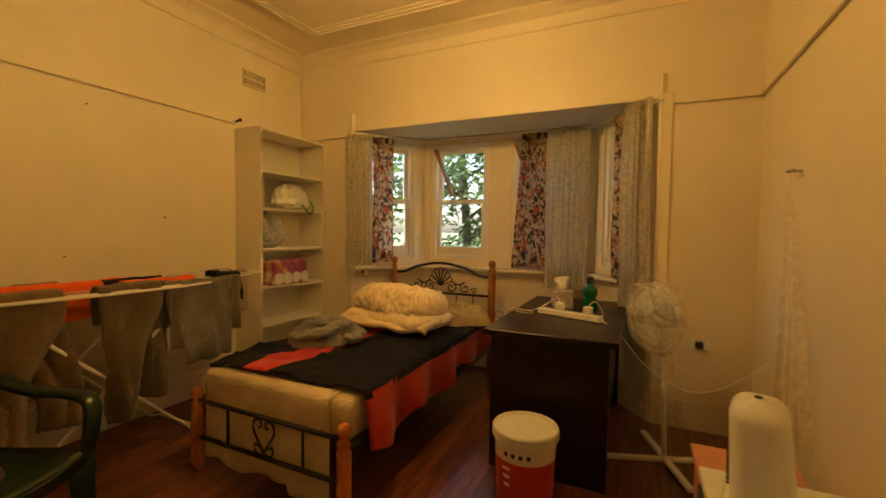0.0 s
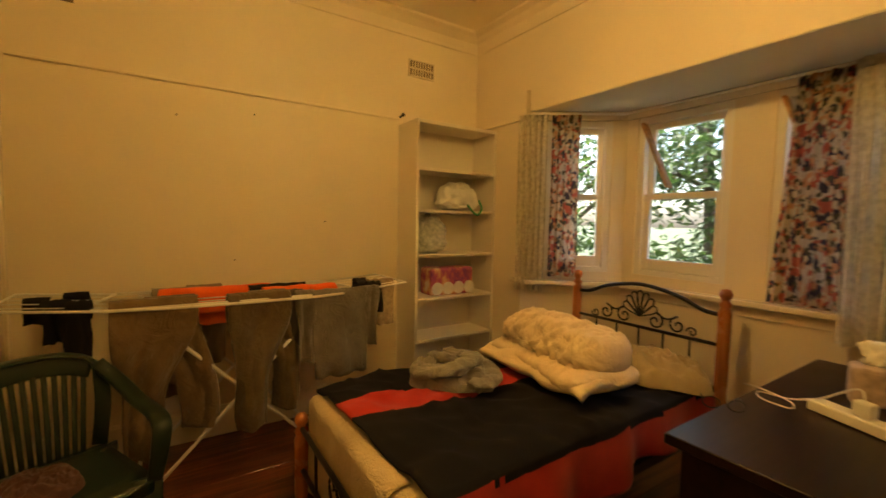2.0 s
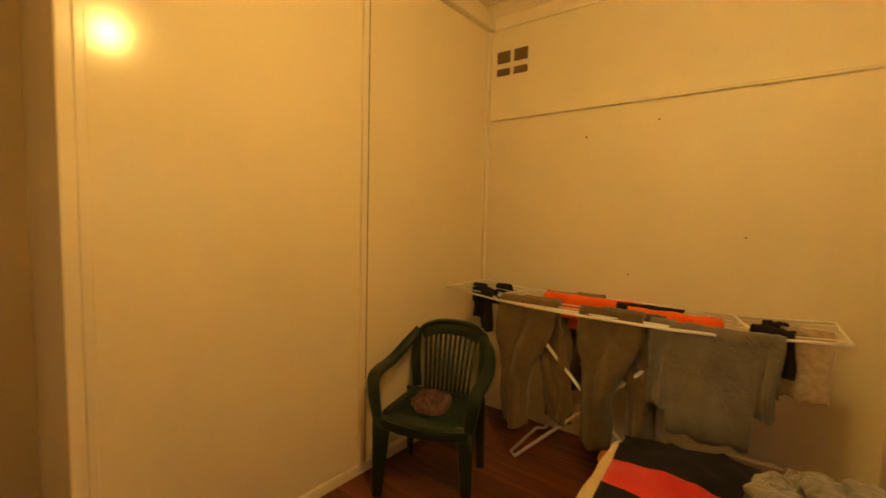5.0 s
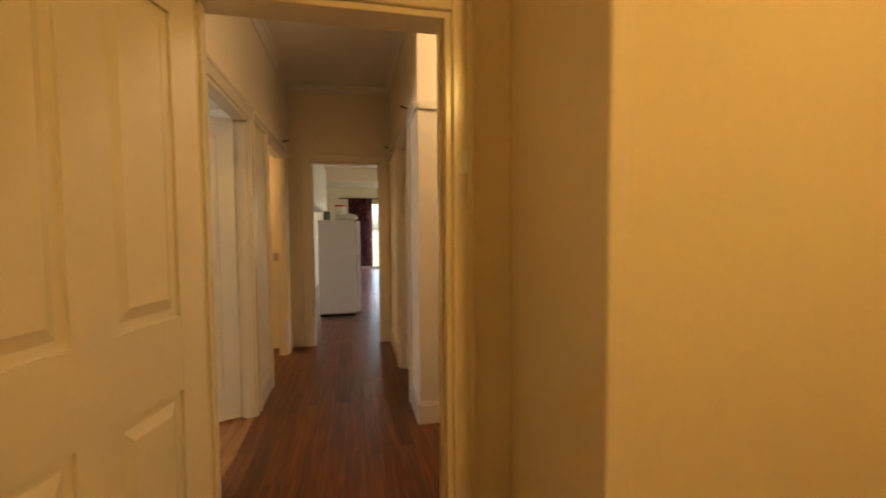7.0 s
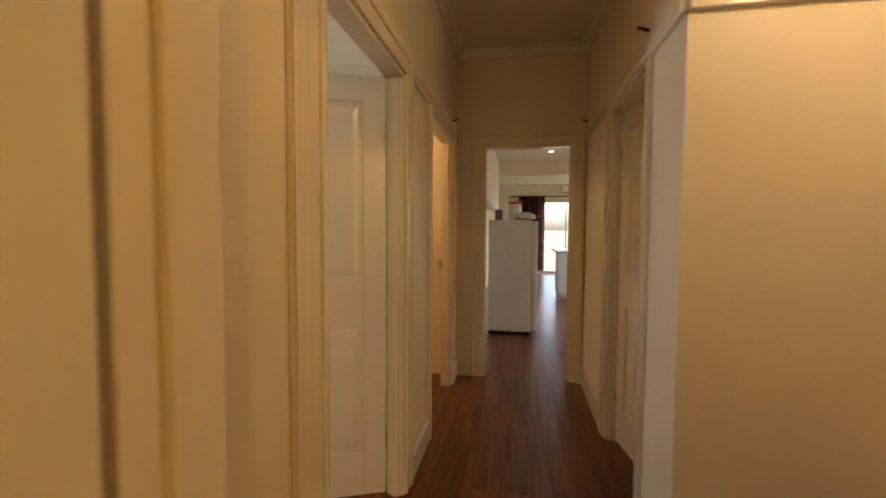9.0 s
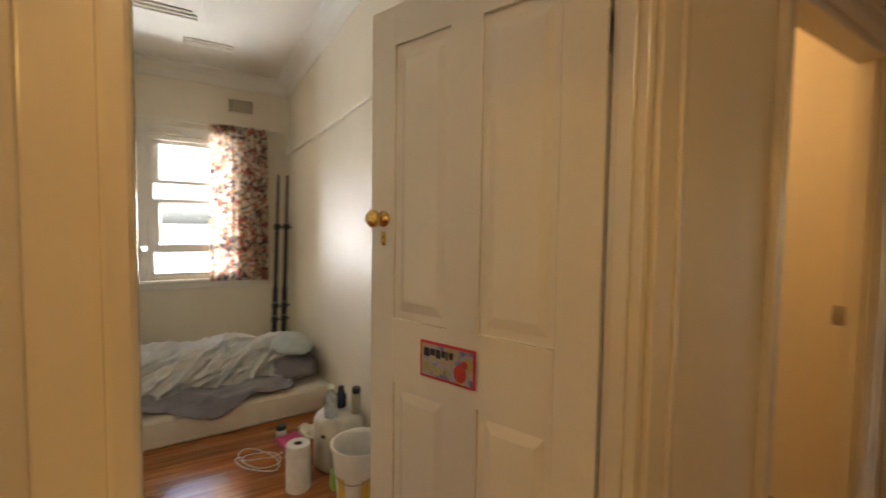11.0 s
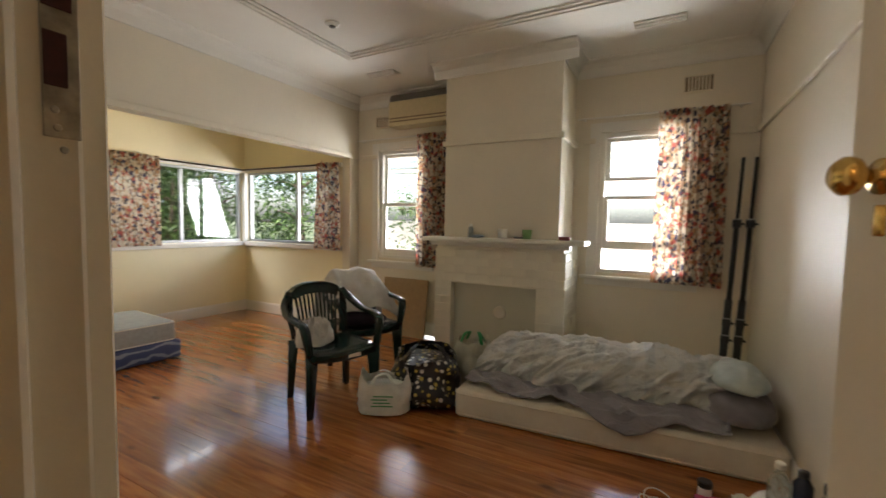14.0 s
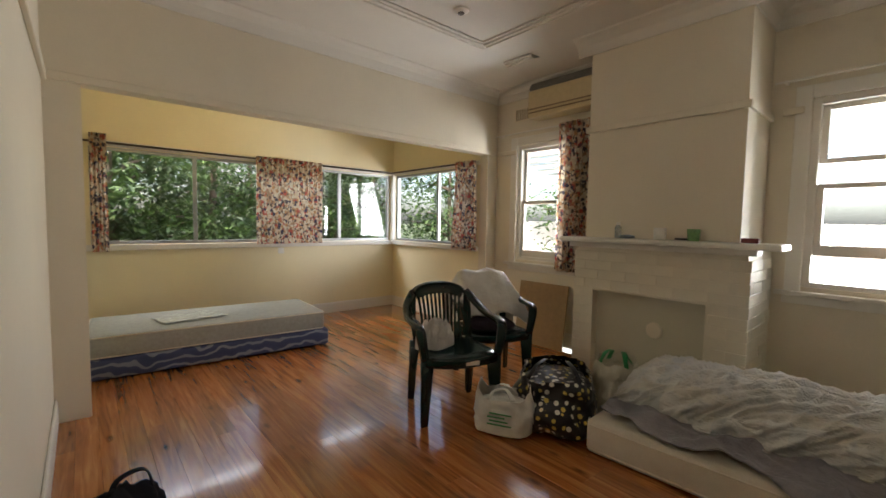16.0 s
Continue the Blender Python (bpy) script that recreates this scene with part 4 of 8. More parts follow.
def heap(bm, rx, ry, h, seed, nu=96, nv=30):
    """A dropped garment: a pile of sharp, wandering folds with a ragged edge."""
    def fold(x, y, s, k):
        wx, wy = x + 0.5 * wob(x * 1.3, y * 1.3, k, 1, seed), y + 0.5 * wob(x * 1.3, y * 1.3, k + 5, 1, seed)
        return max(0.0, 1 - abs(wob(wx * s, wy * s, k, 1, seed)) * 2.0) ** 1.3

    def fn(u, v):
        a = 2 * math.pi * u
        c, s = math.cos(a), math.sin(a)
        r = v * (1 + 0.28 * wob(c * 1.5, s * 1.5, 0, 1, seed + 1))
        x, y = c * r, s * r
        body = max(0.0, 1 - v ** 3.5) ** 0.6
        z = h * body * (0.40 + 0.42 * fold(x, y, 1.9, 2)) + h * 0.26 * fold(x, y, 4.0, 7) * min(1, body * 2.5) + 0.004
        return (x * rx, y * ry, z if v < 1 else 0.0)
    return sheet(bm, nu, nv, fn, closed_u=True)


def curtain(name, m, w, h, folds, mat, label, seed=0, depth=0.03, flare=1.0, group="", slant=0.0, hang=0.02):
    """A gathered curtain: x across, y folds, hanging down from z = 0."""
    def fn(u, v):
        a = u * folds * 2 * math.pi
        k = 1 + (flare - 1) * v
        y = depth * (math.sin(a + 1.2 * wob(u * 4, v * 1.5, seed)) * (0.55 + 0.45 * v) + 0.6 * wob(u * 9, v * 2, seed + 2))
        x = (u - 0.5) * w * k + slant * v + 0.01 * math.sin(2 * a)
        z = -v * h + hang * wob(u * 6, 0, seed + 5) * v
        return (x, y, z)
    th = thing(name, m, label, "curtain", group)
    part("drape", sheet(B(), folds * 10, 14, fn, 0.0), mat, th, smooth=True)
    part("heading_tape", sheet(B(), folds * 10, 2, lambda u, v: (fn(u, 0)[0], fn(u, 0)[1] * 1.1 - 0.002, 0.012 - v * 0.045), 0.003), mat, th, smooth=True)
    return th


def chair_of_plastic(m, mat, label, group):
    """A one-piece garden armchair: faces +y."""
    c = thing("plastic_armchair", m, label, "chair", group)
    def seat(u, v):
        x, y = (u - 0.5) * 0.46 * (0.92 + 0.14 * v), -0.22 + 0.46 * v
        dish = -0.02 * (1 - (2 * u - 1) ** 2) * (1 - (2 * v - 1) ** 4)
        return (x, y, 0.425 + dish + 0.015 * v - (0.03 * max(0, v - 0.85) / 0.15))
    part("seat", sheet(B(), 12, 14, seat, 0.012), mat, c, smooth=True)
    bm = B()
    ribbon(bm, curve_pts([(-0.24, 0.235, 0.40), (-0.12, 0.245, 0.385), (0, 0.248, 0.38), (0.12, 0.245, 0.385), (0.24, 0.235, 0.40)], 12), 0.055, 0.012, (0, 0.2, 1))
    part("front_apron", bm, mat, c, smooth=True)
    for s in (-1, 1):
        bm = B()
        ribbon(bm, [(s * 0.225, 0.22, 0.43), (s * 0.23, 0.222, 0.30), (s * 0.238, 0.226, 0.12), (s * 0.242, 0.228, 0.0)], lambda t: 0.10 - 0.05 * t, 0.022, (1, 0.35 * s, 0))
        part("leg", bm, mat, c, smooth=True)
        bm = B()
        ribbon(bm, [(s * 0.21, -0.17, 0.43), (s * 0.217, -0.18, 0.28), (s * 0.225, -0.205, 0.0)], lambda t: 0.075 - 0.03 * t, 0.022, (1, -0.6 * s, 0))
        part("leg", bm, mat, c, smooth=True)
        bm = B()
        ribbon(bm, curve_pts([(s * 0.205, -0.275, 0.765), (s * 0.262, -0.20, 0.685), (s * 0.285, -0.05, 0.635), (s * 0.288, 0.12, 0.63), (s * 0.278, 0.215, 0.61), (s * 0.262, 0.235, 0.52), (s * 0.245, 0.23, 0.42)], 30), lambda t: 0.05 + 0.018 * math.sin(math.pi * t), 0.03, (1, 0.25 * s, 0.15))
        part("arm", bm, mat, c, smooth=True)
    bm = B()
    ribbon(bm, curve_pts([(-0.19, -0.215, 0.43), (-0.215, -0.25, 0.62), (-0.195, -0.283, 0.765), (-0.11, -0.30, 0.815), (0, -0.305, 0.825), (0.11, -0.30, 0.815), (0.195, -0.283, 0.765), (0.215, -0.25, 0.62), (0.19, -0.215, 0.43)], 40), 0.058, 0.014, None)
    back = part("backrest", bm, mat, c, smooth=True)
    bm = B()
    ribbon(bm, curve_pts([(-0.185, -0.279, 0.745), (-0.10, -0.291, 0.775), (0, -0.295, 0.782), (0.10, -0.291, 0.775), (0.185, -0.279, 0.745)], 16), 0.075, 0.010, (0, -0.25, 1))
    part("top_rail", bm, mat, back, smooth=True)
    for k in range(11):
        x = (k - 5) * 0.031
        bm = B()
        ribbon(bm, curve_pts([(x * 0.85, -0.205, 0.425), (x * 0.95, -0.25, 0.62), (x * 1.05, -0.297, 0.79 - abs(x) * 0.16)], 8), 0.0185, 0.008, (1, 0, 0))
        part("back_slat", bm, mat, back, smooth=True)
    return c


def bottle(name, m, profile, mat, cap, label, category, cap_h=0.03):
    b = thing(name, m, label, category)
    part("body", lathe(B(), profile, 20), mat, b, smooth=True)
    r, z = profile[-1]
    part("cap", lathe(B(), [(0, z), (r * 1.15 + 0.002, z), (r * 1.15 + 0.002, z + cap_h), (r, z + cap_h + 0.004), (0, z + cap_h + 0.004)], 16), cap, b, smooth=False)
    return b


def wall_vent(m, w, h, label, cols=8, rows=3, group="wall vents"):
    """A pressed plaster vent with small slots; x across, y towards the room (negative), z up."""
    v = thing("wall_vent", m, label, "vent", group)
    # the shade behind the slots is put into the backing's dark colour
    bm = B()
    box(bm, (-w / 2, -0.004, -h / 2), (w / 2, 0.0, h / 2), 0.002, segs=1)
    part("backing", bm, M_RECESS, v)
    bm = B()
    for a, b in (((-w / 2 - 0.012, -0.012, h / 2), (w / 2 + 0.012, 0, h / 2 + 0.014)), ((-w / 2 - 0.012, -0.012, -h / 2 - 0.014), (w / 2 + 0.012, 0, -h / 2)), ((-w / 2 - 0.012, -0.012, -h / 2), (-w / 2, 0, h / 2)), ((w / 2, -0.012, -h / 2), (w / 2 + 0.012, 0, h / 2))):
        box(bm, a, b, 0.002, segs=1)
    part("frame", bm, M_WALL, v)
    for i in range(1, cols):
        x = -w / 2 + w * i / cols
        bm = B()
        box(bm, (x - w / cols * 0.22, -0.009, -h / 2), (x + w / cols * 0.22, -0.002, h / 2))
        part("slat", bm, M_WALL, v)
    for j in range(1, rows):
        z = -h / 2 + h * j / rows
        bm = B()
        box(bm, (-w / 2, -0.0095, z - 0.006), (w / 2, -0.0025, z + 0.006))
        part("cross_bar", bm, M_WALL, v)
    return v


def plug_plate(m, label, w=0.115, h=0.07, plug=False, switch=False):
    p = thing("switch_plate" if switch else "power_socket", m, label, "switch" if switch else "socket")
    bm = B()
    box(bm, (-w / 2, -0.009, -h / 2), (w / 2, 0, h / 2), 0.003)
    part("plate", bm, M_WPLAST, p)
    bm = B()
    box(bm, (-0.008, -0.014, -0.004), (0.008, -0.008, 0.012), 0.002)
    part("rocker", bm, M_WPLAST, p)
    if plug:
        bm = B()
        box(bm, (-0.022, -0.045, -0.02), (0.022, -0.0092, 0.02), 0.006)
        part("plug", bm, M_BLACK, p, "black plug")
    return p


# ---- bedroom: closet ----
clos = tagged(thing("built_in_closet", pose(XW1, YC1, 0, 0, 0, -2.2), "cream laminate built-in closet with two tall sliding doors", "closet"), kind="structure")
CX = -0.34 - XW1
bm = B()
box(bm, (0, -0.06, 0.0), (CX - 0.02, 0.0, 0.055), 0.004)
part("plinth", bm, M_GLOSS, clos)
for x0, x1, y in ((0.0, 1.16, -0.035), (1.14, CX - 0.045, -0.012)):
    bm = B()
    box(bm, (x0, y - 0.018, 0.057), (x1, y, 2.665), 0.003)
    d = part("sliding_door", bm, M_PANEL, clos, "glossy cream laminate sliding door")
    bm = B()
    box(bm, (x0, y - 0.02, 0.057), (x0 + 0.035, y + 0.016, 2.665), 0.005)
    if x1 > 1.2:
        box(bm, (x1 - 0.03, y - 0.02, 0.057), (x1, y + 0.006, 2.665), 0.004)
    part("door_stile", bm, M_GLOSS, d)
    if x0 > 1:
        # solid dark strip in place of the shadow beside the stile
        bm = B()
        box(bm, (x0 - 0.014, y - 0.02, 0.057), (x0 - 0.0005, y + 0.004, 2.665))
        part("gap_shade_strip", bm, M_RECESS, d, "dark strip standing in for the shaded gap beside the sliding door")
bm = B()
box(bm, (0, -0.05, 2.668), (CX - 0.045, 0.012, 2.72), 0.005)
box(bm, (0, -0.05, 2.72), (CX, -0.01, H1), 0.003)
part("head_rail", bm, M_GLOSS, clos)
bm = B()
box(bm, (CX - 0.043, -0.606, 0.0), (CX, 0.012, 2.719), 0.006)
part("side_panel", bm, M_GLOSS, clos)
bm = B()
box(bm, (CX - 0.03, -0.603, 2.72), (CX - 0.002, -0.05, H1), 0.003)
part("upper_panel", bm, M_GLOSS, clos)
plug_plate(pose(-0.192, -0.3325, 1.52, 0, 0, 180), "small cream light switch on the door architrave", 0.034, 0.075, switch=True)

wall_vent(pose(XW1, 2.587, 2.452, 0, 0, 90), 0.20, 0.105, "cream plaster wall vent with rows of slots", 9, 2)
v = thing("wall_vent", pose(XW1, 0.485, 2.43, 0, 0, 90), "pair of square plaster wall vents", "vent", "wall vents")
# solid dark panels in place of shaded openings
for x in (-0.065, 0.065):
    for z in (-0.05, 0.05):
        bm = B()
        box(bm, (x - 0.05, -0.006, z - 0.04 * (1 if z > 0 else 0.6)), (x + 0.05, 0, z + 0.04 * (1 if z > 0 else 0.6)), 0.002, segs=1)
        part("grille", bm, M_RECESS, v)
bm = B()
rod(bm, (XW1, 2.41, 2.075), (XW1 + 0.05, 2.41, 2.085), 0.008, n=8)
lathe(bm, [(0, 0), (0.014, 0), (0.014, 0.006), (0, 0.008)], 10, pose(XW1 + 0.05, 2.41, 2.085, 0, 90, 0))
solo("wall_hook", bm, M_BLACK, "small dark hook at the end of the picture rail", "hook")

for y, z in ((1.30, 1.06), (1.42, 1.94), (1.02, 1.88), (1.85, 1.30)):
    bm = B()
    rod(bm, (XW1 - 0.01, y, z), (XW1 + 0.012, y, z + 0.002), 0.004, n=8)
    solo("wall_nail", bm, M_IRON, "small dark nail stuck in the wall", "nail", "nails in the bedroom wall")

# ---- bedroom: bookcase ----
M_SHELF = painted("bookcase_paint", (0.76, 0.70, 0.58), 0.4)
bc = thing("bookcase", pose(XW1, 2.40, 0), "tall cream bookcase with open shelves, nearly empty", "bookcase")
BW, BD = 0.71, 0.28
for nm, a, b in (("side_panel", (0, 0, 0), (BD, 0.022, 2.02)), ("side_panel", (0, BW - 0.022, 0), (BD, BW, 2.02)), ("back_panel", (0, 0.022, 0.02), (0.01, BW - 0.022, 2.0)), ("top_panel", (0, 0.022, 1.995), (BD, BW - 0.022, 2.018)), ("plinth", (0.02, 0.022, 0), (BD - 0.01, BW - 0.022, 0.09))):
    bm = B()
    box(bm, a, b, 0.002, segs=1)
    part(nm, bm, M_SHELF, bc)
SHELVES = (0.10, 0.47, 0.77, 1.08, 1.40, 1.69)
for z in SHELVES:
    bm = B()
    box(bm, (0.011, 0.0225, z - 0.02), (BD - 0.002, BW - 0.0225, z), 0.002, segs=1)
    part("shelf", bm, M_SHELF, bc)
M_BAGW = plain("white_carrier_bag", (0.75, 0.74, 0.68), 0.4, vary=0.15, scale=12, bump=0.5)
M_BAGC = see_through("clear_plastic_bag", (0.75, 0.75, 0.7), 0.45, 0.15)
M_GREENP = plain("green_plastic", (0.02, 0.28, 0.08), 0.35)
pb = thing("plastic_bag", pose(XW1 + 0.15, 2.83, 1.402), "white plastic bag with green handle on a shelf", "bag")
part("bag", lump(B(), 0.11, 0.17, 0.15, 3.0, 0.3, ridge=6), M_BAGW, pb, smooth=True)
part("handle", tube(B(), curve_pts([(0.1, 0.02, 0.06), (0.135, 0.05, 0.0), (0.14, 0.10, -0.03), (0.135, 0.14, 0.02), (0.1, 0.14, 0.08)], 20), 0.008), M_GREENP, pb, "green plastic handle", smooth=True)
cb = thing("clear_plastic_bag", pose(XW1 + 0.15, 2.58, 1.082), "crumpled clear plastic bag standing on a shelf", "bag")
part("bag", lump(B(), 0.10, 0.14, 0.20, 8.0, 0.3, ridge=6), M_BAGC, cb, smooth=True)
part("filling", lump(B(), 0.07, 0.10, 0.09, 9.0, 0.3), plain("grey_contents", (0.35, 0.36, 0.3), 0.7), cb, smooth=True)
tp = thing("toilet_paper_pack", pose(XW1 + 0.17, 2.74, 0.772), "printed pack of toilet paper rolls in two layers", "toilet paper")
bm = B()
box(bm, (-0.085, -0.19, 0.0), (0.085, 0.19, 0.205), 0.02)
tpm = Nodes("printed_film", 0.25)
tpm.colour(tpm.ramp(tpm.noise((16, 16, 9), 3), [(0.3, (0.25, 0.07, 0.26)), (0.46, (0.50, 0.13, 0.20)), (0.56, (0.70, 0.40, 0.22)), (0.68, (0.78, 0.68, 0.58))]))
part("wrapper", bm, tpm.mat, tp)
for k in range(4):
    bm = B()
    lathe(bm, [(0.018, 0.0), (0.044, 0.0), (0.047, 0.004), (0.047, 0.01), (0.0, 0.01)], 18, pose(0.0855, -0.142 + 0.095 * k, 0.055, 0, 90, 0))
    part("roll_end", bm, plain("tissue_white", (0.82, 0.8, 0.76), 0.9), tp, smooth=False)

# ---- bedroom: curtains in the bay ----
lace = Nodes("cream_lace", 0.9, spec=0.1)
lcol = lace.ramp(lace.noise(38, 4), [(0.35, (0.58, 0.52, 0.40)), (0.6, (0.76, 0.70, 0.56))])
lace.colour(lcol).bump(lace.noise(160, 2), 0.3, 0.002)
add_translucent(lace, lcol, 0.35)
M_LACE = lace.mat
M_FLORAL_R = floral("floral_cotton_warm", (0.62, 0.50, 0.36), [((0.50, 0.13, 0.08), 17, 0.42), ((0.07, 0.055, 0.07), 20, 0.34), ((0.60, 0.30, 0.15), 22, 0.34), ((0.12, 0.10, 0.06), 30, 0.30), ((0.68, 0.56, 0.38), 24, 0.30)])
M_FLORAL = floral("floral_cotton", (0.72, 0.60, 0.45), [((0.44, 0.29, 0.19), 13, 0.38), ((0.52, 0.13, 0.10), 15, 0.34), ((0.09, 0.08, 0.12), 17, 0.32), ((0.58, 0.34, 0.18), 20, 0.29), ((0.12, 0.10, 0.09), 26, 0.29), ((0.76, 0.69, 0.55), 20, 0.29)])
FW = math.degrees(math.atan2(0.54, 0.41))
curtain("lace_curtain", pose(-1.99, 3.115, 2.06, 0, 0, 40), 0.20, 1.22, 5, M_LACE, "cream lace curtain hanging at the bay's edge", 1, 0.025, group="lace curtains")
curtain("floral_curtain", pose(-1.83, 3.27, 2.05, 0, 0, FW), 0.19, 1.10, 4, M_FLORAL_R, "red and navy floral cotton curtain, drawn open", 2, 0.02, group="bedroom floral curtains")
curtain("floral_curtain", pose(-0.545, 3.585, 2.05), 0.22, 1.12, 6, M_FLORAL_R, "red and navy floral cotton curtain, drawn open", 3, 0.025, 1.36, slant=-0.035, group="bedroom floral curtains")
curtain("lace_curtain", pose(-0.27, 3.52, 2.06, 0, 0, -8), 0.34, 1.27, 8, M_LACE, "cream lace curtain bunched beside the window", 4, 0.03, group="lace curtains")
curtain("floral_curtain", pose(0.13, 3.30, 2.06, 0, 0, -FW), 0.17, 1.18, 4, M_FLORAL_R, "red and navy floral cotton curtain, drawn open", 5, 0.02, group="bedroom floral curtains")
curtain("lace_curtain", pose(0.23, 3.13, 2.09, 0, 0, -40), 0.22, 1.38, 6, M_LACE, "cream lace curtain hanging at the bay's edge", 6, 0.03, 1.15, group="lace curtains")

# ---- bedroom: bed ----
M_POST = timber("honey_pine_post", (0.30, 0.09, 0.02), (0.48, 0.17, 0.045), (0.58, 0.24, 0.07), 0.25, (9, 9, 1.2))
bed = thing("single_bed", pose(-1.29, 1.46, 0), "single bed with black iron scrollwork and turned pine posts", "bed")
BX, BL = 0.465, 1.90


def post(h, r=0.031):
    return [(0, 0), (r * 0.8, 0), (r * 0.8, 0.02), (r, 0.05), (r, h - 0.12), (r * 0.75, h - 0.10), (r * 1.05, h - 0.085), (r * 0.6, h - 0.065), (r * 0.6, h - 0.06), (r * 0.95, h - 0.04), (r * 0.98, h - 0.025), (r * 0.7, h - 0.006), (0, h)]


for x in (-BX, BX):
    for y, h in ((0, 0.43), (BL, 1.0)):
        part("post", lathe(B(), post(h), 20, pose(x, y, 0)), M_POST, bed, "turned honey pine post", smooth=True)
    bm = B()
    box(bm, (x - 0.015, 0.03, 0.26), (x + 0.015, BL - 0.03, 0.31), 0.004)
    part("side_rail", bm, M_IRON, bed)


def scroll(cx, cz, r, turns, start, sense, n=30):
    return [(cx + r * (1 - 0.85 * k / n) * math.cos(start + sense * turns * 2 * math.pi * k / n), 0, cz + r * (1 - 0.85 * k / n) * math.sin(start + sense * turns * 2 * math.pi * k / n)) for k in range(n + 1)]


bm = B()
tube(bm, curve_pts([(-BX, BL, 0.86), (-0.36, BL, 0.87), (-0.22, BL, 0.925), (0, BL, 0.96), (0.22, BL, 0.925), (0.36, BL, 0.87), (BX, BL, 0.86)], 36), 0.012)
rod(bm, (-BX, BL, 0.70), (BX, BL, 0.70), 0.010)
rod(bm, (-BX, BL, 0.36), (BX, BL, 0.36), 0.010)
for x in (-0.30, -0.15, 0, 0.15, 0.30):
    rod(bm, (x, BL, 0.36), (x, BL, 0.70), 0.006)
head = part("headboard", bm, M_IRON, bed, "black iron headboard", smooth=True)
for k in range(7):
    bm = B()
    a = math.pi * (0.1 + 0.8 * k / 6)
    tip, belly = Vector((0.115 * math.cos(a), BL, 0.785 + 0.135 * math.sin(a))), 0.22
    sides = [Vector((0.088 * math.cos(a + d), BL, 0.785 + 0.104 * math.sin(a + d))) for d in (belly, -belly)]
    tube(bm, curve_pts([(0, BL, 0.765), sides[0], tip, sides[1], (0, BL, 0.765)], 24), 0.0048, 6)
    part("shell_rib", bm, M_IRON, head, smooth=True)
for s in (-1, 1):
    bm = B()
    tube(bm, [(x * 1.0, BL, z) for x, _, z in scroll(s * 0.10, 0.755, 0.052, 1.3, math.pi / 2, -s)], 0.006, 6)
    tube(bm, [(x, BL, z) for x, _, z in scroll(s * 0.23, 0.755, 0.05, 1.3, math.pi / 2, s)], 0.006, 6)
    tube(bm, curve_pts([(s * 0.10, BL, 0.807), (s * 0.165, BL, 0.78), (s * 0.23, BL, 0.805)], 10), 0.006, 6)
    tube(bm, [(x, BL, z) for x, _, z in scroll(s * 0.31, 0.735, 0.03, 1.2, math.pi, -s)], 0.005, 6)
    part("scroll", bm, M_IRON, head, smooth=True)
bm = B()
for z in (0.36, 0.17):
    rod(bm, (-BX, 0, z), (BX, 0, z), 0.011)
for x in (-0.24, 0.24):
    rod(bm, (x, 0, 0.17), (x, 0, 0.36), 0.007)
foot = part("footboard", bm, M_IRON, bed, "black iron footboard", smooth=True)
bm = B()
for s in (-1, 1):
    tube(bm, curve_pts([(0, 0, 0.19), (s * 0.03, 0, 0.235), (s * 0.065, 0, 0.29), (s * 0.06, 0, 0.335), (s * 0.025, 0, 0.345), (s * 0.012, 0, 0.32), (s * 0.028, 0, 0.308)], 26), 0.0055, 6)
    tube(bm, curve_pts([(0, 0, 0.19), (s * 0.035, 0, 0.18), (s * 0.06, 0, 0.20), (s * 0.05, 0, 0.228), (s * 0.03, 0, 0.215)], 18), 0.005, 6)
part("heart_scroll", bm, M_IRON, foot, smooth=True)
M_SHEET = cloth("cream_sheet", (0.72, 0.60, 0.38), (0.55, 0.42, 0.24), 200, fold=5, crumple=0.022)
bm = B()
box(bm, (-0.45, 0.05, 0.31), (0.45, BL - 0.04, 0.50), 0.04, segs=3)
mt = solo("mattress", bm, M_SHEET, "single mattress with a cream fitted sheet", "mattress", m=pose(-1.29, 1.46, 0.0), smooth=True)


def foot_sheet(u, v):
    x = -0.44 + 0.80 * u
    f = 0.02 * math.sin(u * 26 + 2 * wob(u * 3, v, 1)) * v
    drop = 0.44 + 0.04 * wob(u * 5, 0, 4) + 0.05 * (u > 0.7)
    if v < 0.2:
        return (x, 0.12 - 0.085 * v / 0.2, 0.508 - 0.01 * (v / 0.2) ** 3)
    w = (v - 0.2) / 0.8
    return (x, 0.032 - 0.006 * w + f * 0.5, 0.498 - w * drop)


solo("bed_sheet", sheet(B(), 50, 18, foot_sheet, 0.004), M_SHEET, "loose cream sheet hanging over the foot of the bed", "sheet", m=pose(-1.29, 1.46, 0), smooth=True)
M_QB = cloth("black_quilt", (0.012, 0.012, 0.016), (0.007, 0.007, 0.01), 300, fold=6)
M_QR = cloth("red_quilt_band", (0.55, 0.035, 0.03), (0.38, 0.02, 0.02), 300, fold=6)


